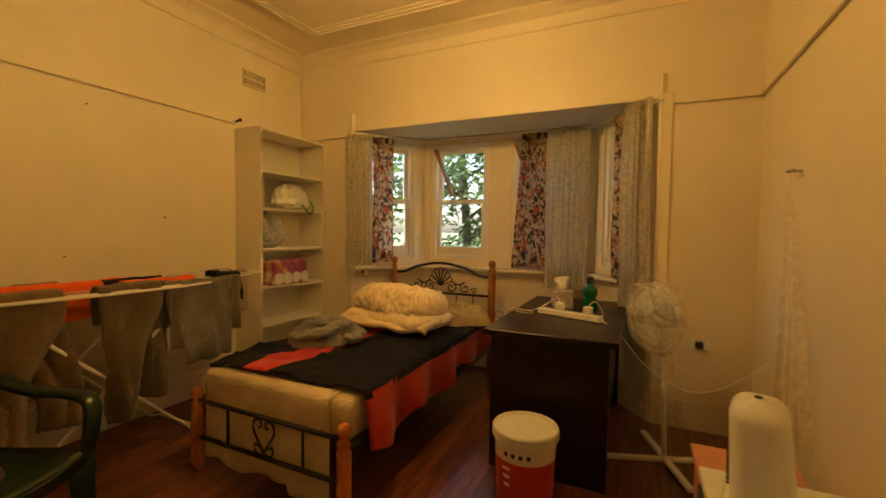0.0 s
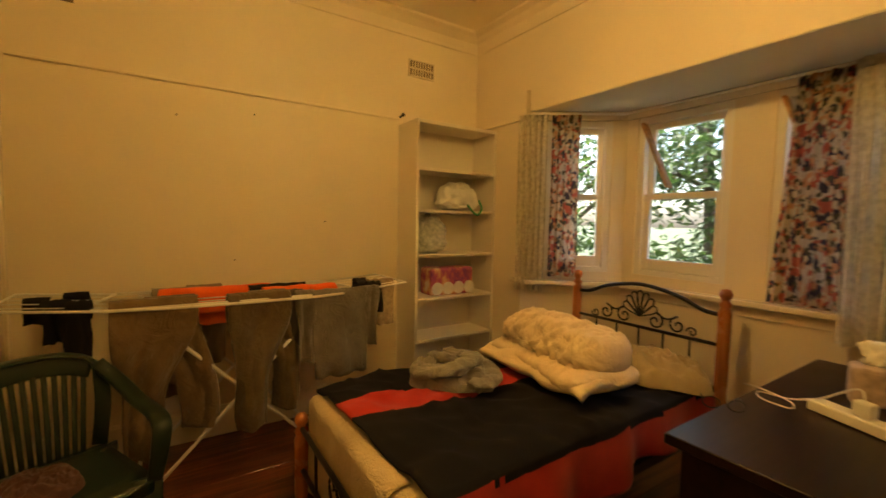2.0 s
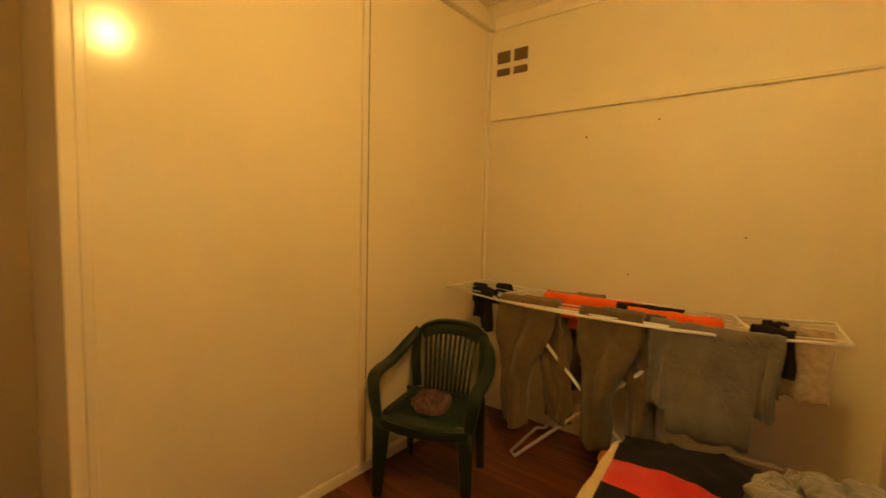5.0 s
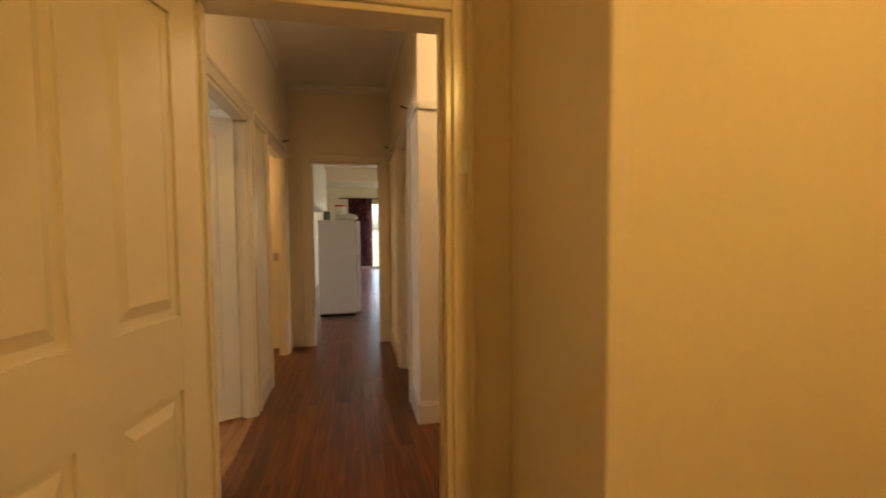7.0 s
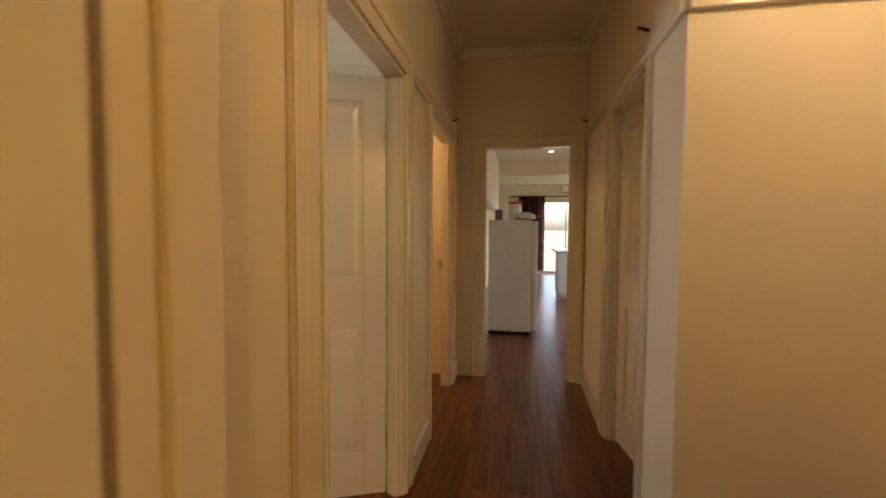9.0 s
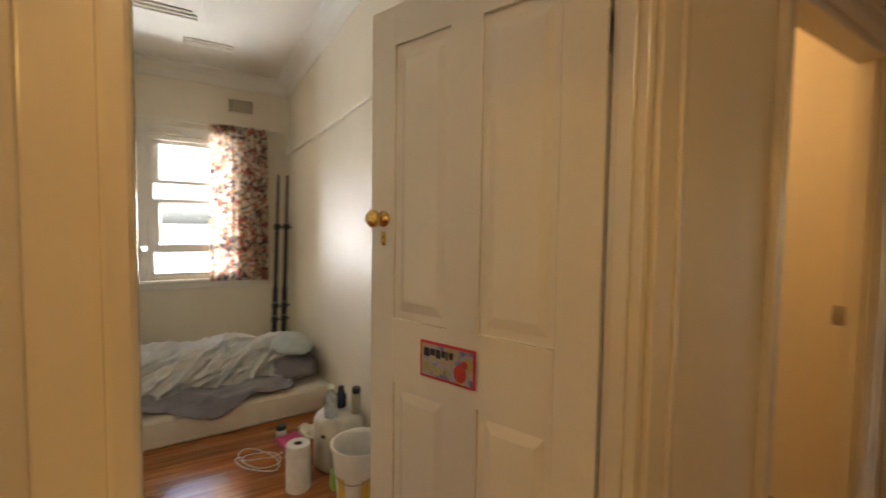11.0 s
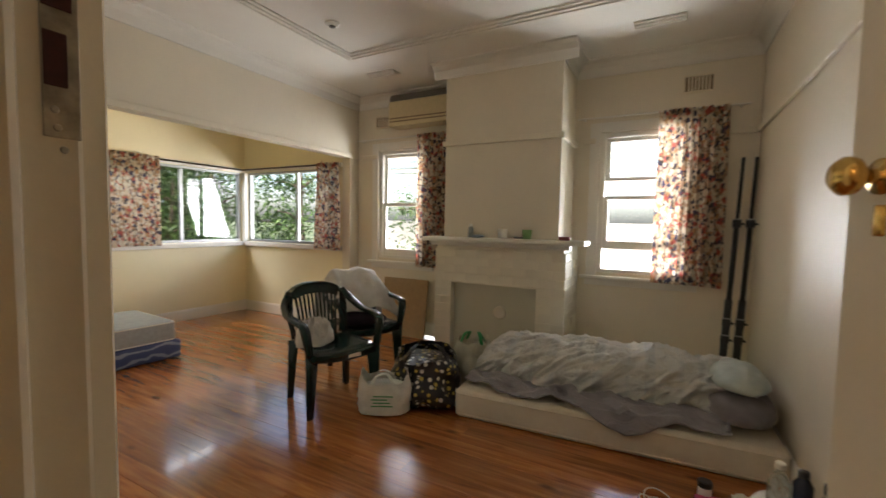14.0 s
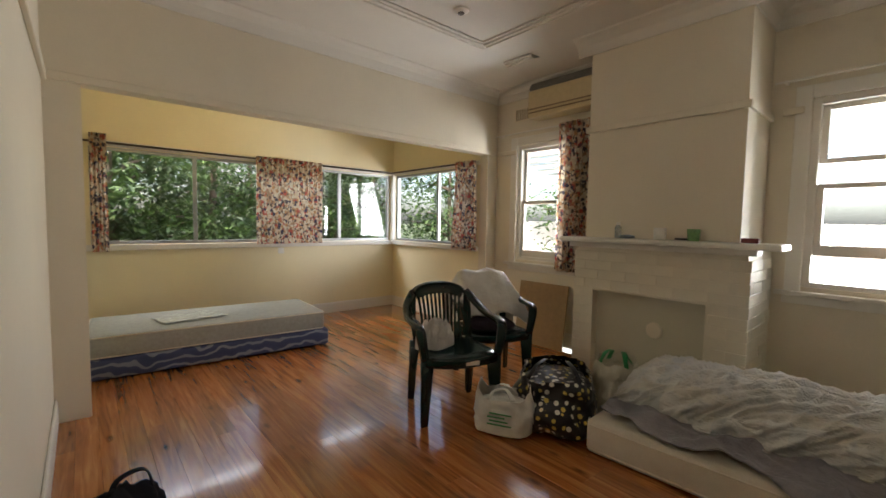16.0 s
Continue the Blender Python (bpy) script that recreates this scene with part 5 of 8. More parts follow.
def quilt(u, v):
    y = 0.10 + 1.66 * v
    s = -0.47 + 1.20 * u
    puff = 0.014 * wob(u * 7, v * 8, 0, 1, 5) + 0.01 * wob(u * 16, v * 18, 0, 1, 6) + 0.014 * max(0, 1 - abs(wob(u * 5 + v * 4, v * 9 - u * 3, 2, 1, 8)) * 4)
    edge = 0.47
    y += 0.06 * (u - 0.5) * (1 - v)
    if s < edge:
        return (s, y, 0.532 + puff + 0.012 * math.sin(v * 9 + u * 5))
    d = s - edge
    lift = 0.10 * v + 0.05 * math.sin(v * 13)
    d *= 1.0 - 0.45 * max(0, v - 0.2) + 0.12 * math.sin(v * 17)
    out = 0.03 * (1 - math.exp(-d * 14)) + 0.028 * math.sin(v * 28 + 2 * wob(v * 5, 0, 2)) * min(1, d * 5)
    return (edge + out + 0.012, y, 0.53 - 0.03 * min(1, d * 14) - max(0, d - 0.02) + puff * 0.4)


qt = thing("quilt", pose(-1.29, 1.46, 0), "black quilt with red bands spread over the bed", "quilt")
for nm, mat, want in (("black_field", M_QB, False), ("red_band", M_QR, True)):
    bm = sheet(B(), 66, 74, quilt, 0.012)
    bm.normal_update()
    drop = []
    for f in bm.faces:
        c = f.calc_center_median()
        red = (-0.20 + 0.05 * (c.y - 0.9) < c.x < -0.03 + 0.05 * (c.y - 0.9)) or (c.x > 0.452 and c.z < 0.50)
        if red != want:
            drop.append(f)
    bmesh.ops.delete(bm, geom=drop, context="FACES")
    part(nm, bm, mat, qt, smooth=True)
M_DUVET = cloth("cream_duvet", (0.82, 0.67, 0.45), (0.75, 0.58, 0.37), 250, fold=7, crumple=0.014)
bm = B()


def ends0(v):
    return max(0.0, 1 - abs(2 * v - 1) ** 6)


def roll(u, v):
    a = u * 2 * math.pi
    ends = max(0.0002, 1 - abs(2 * v - 1) ** 9) ** 0.5
    wr = ends0(v) * (0.019 * max(0, 1 - abs(wob(v * 26 + 2.2 * math.sin(a), math.cos(a) * 1.2, math.sin(a) * 1.2)) * 3.2) + 0.017 * max(0, 1 - abs(wob(v * 13 - 1.6 * math.cos(a), math.cos(a) * 1.7, math.sin(a) * 1.7, 1, 9)) * 3)) + 0.014 * ends0(v) * wob(v * 3, math.cos(a) * 1.5, math.sin(a) * 1.5, 1, 4)
    r = 0.108 * ends + wr
    return ((v - 0.5) * 0.72, r * 1.35 * math.cos(a), 0.137 + r * math.sin(a) * (1 if math.sin(a) > 0 else 0.85))


def under_fold(u, v):
    a = u * 2 * math.pi
    ends = max(0.0002, 1 - abs(2 * v - 1) ** 12) ** 0.5
    wr = ends0(v) * (0.010 * max(0, 1 - abs(wob(v * 16 + 1.5 * math.sin(a), math.cos(a) * 1.4, 2)) * 3) + 0.012 * wob(v * 6, math.cos(a) * 1.3, math.sin(a), 1, 14))
    c, s = math.cos(a), math.sin(a)
    return ((v - 0.5) * (0.76 + 0.03 * c), -0.02 + 0.03 * math.sin(v * 5) + (0.215 * ends + wr) * c, 0.058 + (0.05 * ends + wr) * (abs(s) ** 0.7 * (1 if s > 0 else -1)))


sheet(bm, 56, 130, roll, closed_u=True)
dv = thing("rolled_duvet", pose(-1.27, 2.64, 0.575, 0, 0, -6), "thick cream duvet rolled up on the bed", "duvet")
part("roll", bm, M_DUVET, dv, smooth=True)
part("under_fold", sheet(B(), 48, 110, under_fold, closed_u=True), M_DUVET, dv, smooth=True)
bm = B()
sheet(bm, 40, 30, lambda u, v: (0.30 - 0.72 * u, -0.22 + 0.36 * v + 0.02 * wob(u * 5, v * 5), 0.0 + 0.035 * math.sin(math.pi * min(1, v * 3) * 0.5) + 0.012 * wob(u * 6, v * 6, 3) + 0.006 * math.sin(u * 18 + v * 6)), 0.035)
solo("folded_blanket", bm, M_DUVET, "folded cream blanket under the rolled duvet", "blanket", m=pose(-1.20, 2.60, 0.585, 0, 0, -4), smooth=True)
solo("pillow", heap(B(), 0.25, 0.16, 0.15, 12), cloth("beige_pillow", (0.55, 0.44, 0.28)), "crumpled beige pillow by the headboard", "pillow", m=pose(-1.02, 3.02, 0.535, 0, 0, 15), smooth=True)
M_KNIT = cloth("grey_knit", (0.27, 0.255, 0.225), (0.17, 0.16, 0.14), crumple=0.03)
sw = thing("grey_sweater", pose(-1.50, 2.12, 0.54, 0, 0, 25), "crumpled grey sweater thrown on the quilt", "sweater")
part("body", heap(B(), 0.22, 0.17, 0.115, 23), M_KNIT, sw, smooth=True)


def limp(bm, keys, r, seed):
    """A limp tube of cloth lying in a curve, with wrinkles across it."""
    pts = [Vector(p) for p in curve_pts(keys, 60)]

    def fn(u, v):
        i = min(59, int(v * 60))
        d = (pts[i + 1 if i < 59 else i] - pts[i - 1 if i else 0]).normalized()
        side = d.cross(Vector((0, 0, 1)))
        side = side.normalized() if side.length > 0.05 else Vector((1, 0, 0))
        up = side.cross(d)
        a = 2 * math.pi * u
        rr = r * (1 - 0.35 * max(0, abs(2 * v - 1) - 0.85) / 0.15) * (1 + 0.45 * wob(v * 16, math.cos(a) * 1.4, math.sin(a) * 1.4, 1, seed)) 
        return tuple(pts[i] + side * rr * 1.35 * math.cos(a) + up * rr * 0.75 * math.sin(a))
    return sheet(bm, 18, 59, fn, closed_u=True)


for k, keys in enumerate((((-0.17, -0.04, 0.05), (-0.08, -0.13, 0.06), (0.05, -0.10, 0.09), (0.10, 0.0, 0.115), (0.03, 0.07, 0.12)), ((0.16, -0.10, 0.03), (0.20, 0.01, 0.045), (0.13, 0.11, 0.06), (0.0, 0.12, 0.085), (-0.10, 0.05, 0.11)))):
    part("sleeve", limp(B(), keys, 0.038, 30 + k), M_KNIT, sw, smooth=True)
part("collar", limp(B(), ((-0.15, 0.08, 0.05), (-0.11, 0.01, 0.10), (-0.03, -0.04, 0.12), (0.05, -0.04, 0.115)), 0.026, 34), M_KNIT, sw, smooth=True)

# ---- bedroom: desk and what stands on it ----
M_DESK = timber("dark_wenge_veneer", (0.008, 0.004, 0.003), (0.015, 0.007, 0.005), (0.024, 0.012, 0.009), 0.28)
M_DESK.node_tree.nodes["Principled BSDF"].inputs["Specular IOR Level"].default_value = 0.28
dk = thing("desk", pose(-0.455, 2.12, 0) @ Matrix.Diagonal((1, 1, 1.037, 1)), "dark brown veneered desk with solid end panels", "desk")
for nm, a, b in (("desktop", (0, 0, 0.68), (0.65, 1.26, 0.71)), ("end_panel", (0.03, 0.04, 0), (0.61, 0.07, 0.679)), ("end_panel", (0.03, 1.18, 0), (0.61, 1.21, 0.679)), ("modesty_panel", (0.57, 0.07, 0.2), (0.59, 1.18, 0.679)), ("drawer_box", (0.06, 0.072, 0.35), (0.56, 0.46, 0.678))):
    bm = B()
    box(bm, a, b, 0.003, segs=1)
    part(nm, bm, M_DESK, dk)
DZ = 0.738
tb = thing("tissue_box", pose(-0.19, 2.93, DZ, 0, 0, 15), "half-used tissue box in a plastic sleeve", "tissue box")
bm = B()
box(bm, (-0.065, -0.06, 0), (0.065, 0.06, 0.12), 0.012)
part("box", bm, plain("tissue_box_print", (0.55, 0.42, 0.32), 0.35, vary=0.4, scale=30), tb)
bm = sheet(B(), 10, 10, lambda u, v: (0.05 * (u - 0.5) * (1 + v) + 0.02 * wob(u * 4, v * 4), 0.03 * math.sin(u * 6) * v + 0.01, 0.118 + 0.085 * v + 0.03 * (u - 0.4) * v), 0.002)
part("tissue", bm, plain("tissue", (0.85, 0.83, 0.78), 0.9), tb, "white tissue", smooth=True)
bottle("mouthwash_bottle", pose(-0.01, 2.88, DZ), [(0, 0), (0.042, 0), (0.045, 0.01), (0.045, 0.07), (0.034, 0.09), (0.045, 0.11), (0.045, 0.145), (0.02, 0.17), (0.018, 0.18)], plain("green_mouthwash", (0.004, 0.10, 0.05), 0.08), M_BLACK, "green mouthwash bottle with a black cap", "bottle", 0.035)
ps = thing("power_strip", pose(-0.10, 2.62, DZ, 0, 0, -22), "white power strip with plugs on the desk", "power strip")
bm = B()
box(bm, (-0.20, -0.028, 0), (0.20, 0.028, 0.035), 0.006)
part("strip_body", bm, M_WPLAST, ps)
for x in (-0.06, 0.12):
    bm = B()
    box(bm, (x - 0.024, -0.018, 0.0352), (x + 0.024, 0.018, 0.08), 0.006)
    part("charger", bm, M_WPLAST, ps)
part("cord", tube(B(), curve_pts([(-0.06, 0.0, 0.075), (-0.10, 0.03, 0.10), (-0.18, 0.0, 0.04), (-0.26, -0.02, 0.006), (-0.33, -0.06, 0.005), (-0.28, -0.11, 0.005), (-0.20, -0.09, 0.005), (-0.24, -0.04, 0.006), (-0.36, -0.03, 0.005), (-0.40, -0.05, 0.005)], 60), 0.0028, 6), M_WPLAST, ps, smooth=True)
part("charging_lead", tube(B(), curve_pts([(0.12, 0, 0.08), (0.15, 0.02, 0.11), (0.19, 0.03, 0.06), (0.195, 0.01, 0.02)], 20), 0.0028, 6), M_WPLAST, ps, smooth=True)
part("mains_cord", tube(B(), curve_pts([(0.20, 0, 0.018), (0.30, 0.03, -0.06), (0.42, 0.10, -0.22), (0.58, 0.22, -0.33), (0.72, 0.36, -0.30), (0.88, 0.55, -0.16)], 40), 0.0035, 6), M_WPLAST, ps, smooth=True)
gl = thing("eyeglasses", pose(-0.43, 2.42, DZ, 0, 0, 30), "dark folded eyeglasses on the desk", "glasses")
for s in (-1, 1):
    part("lens_rim", tube(B(), [(s * 0.034 + 0.024 * math.cos(2 * math.pi * k / 16), 0, 0.02 + 0.018 * math.sin(2 * math.pi * k / 16)) for k in range(16)], 0.002, 5, True), M_BLACK, gl, smooth=True)
    part("temple", tube(B(), [(s * 0.058, 0, 0.026), (s * 0.056, 0.07, 0.02), (s * 0.05, 0.12, 0.003)], 0.002, 5), M_BLACK, gl, smooth=True)
plug_plate(pose(0.62, YN1, 0.55), "white power socket with a black plug", plug=True)

# ---- bedroom: bucket, fan, cabinet, heater ----
bk = thing("paint_bucket", pose(-0.175, 1.92, 0), "red and white lidded plastic bucket on the floorboards", "bucket")
bkm = Nodes("bucket_print", 0.3)
bz = bkm.n("ShaderNodeSeparateXYZ")
bkm.l(bkm.co.outputs["Object"], bz.inputs[0])
bkm.colour(bkm.ramp(bz.outputs["Z"], [(0.0, (0.75, 0.70, 0.6)), (0.02, (0.62, 0.05, 0.04)), (0.245, (0.72, 0.10, 0.06)), (0.25, (0.8, 0.74, 0.62))], True))
part("body", lathe(B(), [(0, 0), (0.118, 0), (0.122, 0.01), (0.138, 0.34)], 32), bkm.mat, bk, smooth=True)
part("lid", lathe(B(), [(0.140, 0.325), (0.148, 0.33), (0.148, 0.365), (0.143, 0.372), (0.136, 0.368), (0.132, 0.357), (0, 0.355)], 32), M_WPLAST, bk, "cream plastic lid", smooth=False)
bm = B()
for k in range(4):
    a = -math.pi / 2 - 0.5 + 0.25 * k + 0.1
    box(bm, (-0.008, -0.0015, -0.009), (0.008, 0.0015, 0.009), m=pose(0.135 * math.cos(a), 0.135 * math.sin(a), 0.285, 0, 0, math.degrees(a) + 90))
part("printed_marks", bm, M_BLACK, bk)
for k in range(3):
    bm = B()
    a = -math.pi / 2 - 0.42
    box(bm, (-0.018 + 0.004 * k, -0.0015, -0.006), (0.02, 0.0015, 0.006), m=pose(0.131 * math.cos(a), 0.131 * math.sin(a), 0.22 - 0.035 * k, 0, 0, math.degrees(a) + 90))
    part("printed_bar", bm, M_WPLAST, bk)

fan = thing("pedestal_fan", pose(0.42, 2.62, 0), "white pedestal fan with a plastic cover", "fan")
bm = B()
for a in (20, 110):
    box(bm, (-0.30, -0.017, 0.0), (0.30, 0.017, 0.022), 0.005, pose(0, 0, 0.002 if a == 20 else 0.012, 0, 0, a))
part("cross_base", bm, M_WPLAST, fan)
part("pole", rod(B(), (0, 0, 0.02), (-0.02, 0, 0.62), 0.013, 0.011), M_WPLAST, fan, smooth=True)
HEADM = pose(-0.07, -0.02, 0.79, 0, 0, -58) @ pose(0, 0, 0, 90)
part("motor", lathe(B(), [(0, -0.14), (0.05, -0.135), (0.062, -0.10), (0.062, -0.03), (0, -0.02)], 20, HEADM), M_WPLAST, fan, smooth=True)
bm = B()
for r, z in ((0.185, 0.0), (0.18, 0.03), (0.16, 0.055), (0.11, 0.07), (0.05, 0.078), (0.16, -0.04), (0.10, -0.055)):
    tube(bm, [HEADM @ Vector((r * math.cos(2 * math.pi * k / 36), r * math.sin(2 * math.pi * k / 36), z)) for k in range(36)], 0.002, 4, True)
for k in range(40):
    a = 2 * math.pi * k / 40
    c, s = math.cos(a), math.sin(a)
    tube(bm, [HEADM @ Vector((r * c, r * s, z)) for r, z in ((0.04, 0.08), (0.11, 0.07), (0.16, 0.055), (0.185, 0.0), (0.16, -0.04), (0.06, -0.06))], 0.0009, 3)
part("cage", bm, M_WPLAST, fan)
bm = B()
for k in range(3):
    a0 = 2 * math.pi * k / 3
    sheet(bm, 6, 6, lambda u, v, a0=a0: tuple(HEADM @ Vector(((0.03 + 0.14 * v) * math.cos(a0 + 0.9 * u), (0.03 + 0.14 * v) * math.sin(a0 + 0.9 * u), 0.03 * (u - 0.5)))), 0.002)
part("blades", bm, plain("pale_blade", (0.6, 0.6, 0.55), 0.3), fan, smooth=True)
part("plastic_cover", lump(B(), 0.205, 0.205, 0.10, 31, 0.10, ridge=4, flat=1.0, m=HEADM @ pose(0, 0, -0.10)), see_through("cover_film", (0.72, 0.68, 0.58), 0.86, 0.25), fan, "clear plastic dust cover", smooth=True)
bm = sheet(B(), 40, 16, lambda u, v: tuple(Vector((-0.03, -0.02, 0.62 - 0.52 * v)) + Vector((math.cos(2 * math.pi * u), math.sin(2 * math.pi * u), 0)) * (0.06 + 0.09 * v + 0.03 * wob(math.cos(2 * math.pi * u) * 2, math.sin(2 * math.pi * u) * 2, v * 2))), closed_u=True)
part("cover_skirt", bm, see_through("cover_film_thin", (0.72, 0.68, 0.58), 0.9, 0.2), fan, "clear plastic cover hanging down", smooth=True)

cab = thing("small_white_cabinet", pose(0.455, 0.98, 0), "small low white cabinet with a flat top", "cabinet")
bm = B()
box(bm, (0, 0, 0.03), (0.38, 0.50, 0.53), 0.004)
part("body", bm, M_WPLAST, cab)
bm = B()
box(bm, (-0.015, -0.015, 0.5305), (0.40, 0.515, 0.56), 0.006)
part("top", bm, M_WPLAST, cab)
bm = B()
box(bm, (-0.018, 0.012, 0.05), (-0.0005, 0.488, 0.52), 0.004)
d = part("door", bm, plain("deep_blue_panel", (0.02, 0.025, 0.10), 0.35), cab, "dark blue cabinet door")
bm = B()
rod(bm, (-0.03, 0.44, 0.26), (-0.03, 0.44, 0.34), 0.006)
part("handle", bm, M_STEEL, d)
ht = thing("fan_heater", pose(0.565, 1.36, 0.562, 0, 0, -14), "white upright fan heater on the cabinet", "fan heater")
ht.scale = (0.92, 0.86, 0.95)
bm = B()
sheet(bm, 32, 20, lambda u, v: (lambda a, k: (0.075 * k * math.copysign(abs(math.cos(a)) ** 0.6, math.cos(a)) - 0.02 * v, 0.125 * k * math.copysign(abs(math.sin(a)) ** 0.6, math.sin(a)), 0.01 + 0.27 * v))(2 * math.pi * u, (1 - 0.12 * v) * (1 if v < 0.85 else math.sqrt(max(0, 1 - ((v - 0.85) / 0.15) ** 2 * 0.98)))), closed_u=True)
part("housing", bm, M_WPLAST, ht, smooth=True)
# dark bars put the shade of the grille's slots into colour
bm = B()
for k in range(13):
    for j in range(6):
        z, y = 0.055 + 0.0135 * k, -0.06 + 0.024 * j
        box(bm, (-0.081 - 0.005 * z, y - 0.009, z - 0.003), (-0.069 - 0.02 * z * 3.6, y + 0.009, z + 0.003))
part("grille", bm, plain("slot_shadow", (0.12, 0.1, 0.07), 0.7), ht)
bm = B()
box(bm, (-0.09, -0.115, 0), (0.07, 0.115, 0.018), 0.006)
part("base", bm, M_WPLAST, ht)

tubm = see_through("pink_translucent_plastic", (0.70, 0.36, 0.24), 0.25, 0.35)
tu = thing("storage_tub", pose(0.66, 1.86, 0), "pink translucent storage tub with lid by the wall", "storage tub")
bm = B()
box(bm, (-0.16, -0.24, 0), (0.16, 0.24, 0.33), 0.02)
part("tub", bm, tubm, tu)
bm = B()
box(bm, (-0.175, -0.255, 0.331), (0.175, 0.255, 0.355), 0.008)
part("lid", bm, plain("pink_lid", (0.60, 0.26, 0.17), 0.4), tu)

net = thing("hanging_sheer_net", pose(XE1 - 0.03, 2.42, 1.52), "sheer net hanging from a wall hook", "net")
bm = B()
rod(bm, (0.03, 0, 0), (-0.025, 0, 0), 0.006)
rod(bm, (-0.012, -0.05, 0.0), (-0.012, 0.05, 0.004), 0.006)
part("hook", bm, M_STEEL, net)
bm = sheet(B(), 44, 24, lambda u, v: (-0.012 - 0.035 * math.sin(math.pi * u) * v - 0.012 * v * math.sin(u * 30 + wob(u * 4, v * 3) * 2), (0.01 + 0.20 * v ** 0.8) * (1 - 2 * u) - 0.18 * v, -1.10 * v))
part("netting", bm, see_through("sheer_net", (0.74, 0.66, 0.5), 0.86, 0.6), net, smooth=True)

# ---- bedroom: drying rack with washing ----
RX, RY = -2.36, 1.28
rack = thing("clothes_rack", pose(RX, RY, 0), "white folding clothes rack crowded with washing", "clothes rack")
RZ = 0.905
bm = B()
tube(bm, curve_pts([(-0.24, -0.55, RZ), (0.24, -0.55, RZ), (0.26, 0.55, RZ), (-0.24, 0.55, RZ)], 12), 0.007)
tube(bm, [(-0.25, -0.55, RZ), (-0.25, 0.55, RZ)], 0.007)
tube(bm, [(0.25, -0.55, RZ), (0.25, 0.55, RZ)], 0.007)
part("top_frame", bm, M_WPLAST, rack, smooth=True)
for k in range(5):
    part("wire", rod(B(), (-0.18 + 0.09 * k, -0.55, RZ), (-0.18 + 0.09 * k, 0.55, RZ), 0.003, n=6), M_WPLAST, rack, smooth=True)
for s in (-1, 1):
    bm = B()
    tube(bm, [(-0.24, s * 0.56, RZ), (-0.22, s * 0.92, RZ + 0.03), (0.22, s * 0.92, RZ + 0.03), (0.24, s * 0.56, RZ)], 0.006)
    for k in range(4):
        rod(bm, (-0.15 + 0.1 * k, s * 0.56, RZ), (-0.15 + 0.1 * k, s * 0.92, RZ + 0.03), 0.0028, n=6)
    part("wing", bm, M_WPLAST, rack, smooth=True)
    bm = B()
    x = 0.21
    tube(bm, [(-x, s * 0.45, RZ - 0.01), (-x, s * -0.42, 0.012), (-x + 0.03, s * -0.46, 0.012), (x - 0.03, s * -0.46, 0.012), (x, s * -0.42, 0.012), (x, s * 0.45, RZ - 0.01)], 0.009)
    part("leg_frame", bm, M_WPLAST, rack, smooth=True)


def hung(name, x, y, w, front, back, mat, label, seed, category="clothes", split=False, z=RZ + 0.012, taper=0.0, group="washing on the rack"):
    """A garment folded over a bar that runs along y; front hangs on the +x side."""
    bm = B()

    def fn(u, v, y0, ww, k):
        L = front + back
        s = v * L - back
        yy = y0 + (u - 0.5) * ww * (1 - taper * max(0, s) / front) + 0.02 * wob(v * 3, u, seed + k)
        fold = 0.022 * math.sin(u * 7 + seed + 3 * s) * min(1, abs(s) * 4) + 0.05 * wob(u * 3, s * 4, seed + k, 1, 2) * min(1, abs(s) * 4)
        if abs(s) < 0.03:
            return (x + 0.022 * s / 0.03, yy, z + 0.012 * math.cos(s / 0.03 * math.pi / 2) + 0.006 * wob(u * 5, 0, seed))
        side = 1 if s > 0 else -1
        return (x + side * (0.022 + 0.012 * min(1, abs(s) * 3)) + fold, yy, z - abs(s) + 0.03 + 0.012 * wob(u * 6, 0, seed) * (abs(s) > 0.05))

    if split:
        bm.free()
        th = thing(name, pose(RX, RY, 0), label, category, group)
        for k in (0, 1):
            def leg(u, v, k=k):
                top = max(0.0, min(1.0, (v - 0.30) / 0.45))
                top = top * top * (3 - 2 * top)
                ww = w * ((1.0, 0.62)[k] * (1 - top) + 0.44 * top)
                p = fn(u, v * (1.0, 0.94)[k], y + w * (-0.02 - 0.16 * top, 0.14 + 0.30 * top)[k], ww, k * 5)
                round_leg = 0.035 * top * math.sin(math.pi * u) + 0.014 * wob(u * 2, v * 16 + u * 3, seed + k) * top
                return (p[0] - 0.075 * k * min(1, v * 2) + round_leg, p[1], p[2])
            part("trouser_leg", sheet(B(), 22, 44, leg, 0.014), mat, th, smooth=True)
        part("waistband", sheet(B(), 24, 4, lambda u, v: fn(u, 0.02 + 0.05 * v, y, w * 1.02, 0), 0.016), mat, th, smooth=True)
        return th
    sheet(bm, 30, 32, lambda u, v: fn(u, v, y, w, 0), 0.004)
    return solo(name, bm, mat, label, category, group, m=pose(RX, RY, 0), smooth=True)


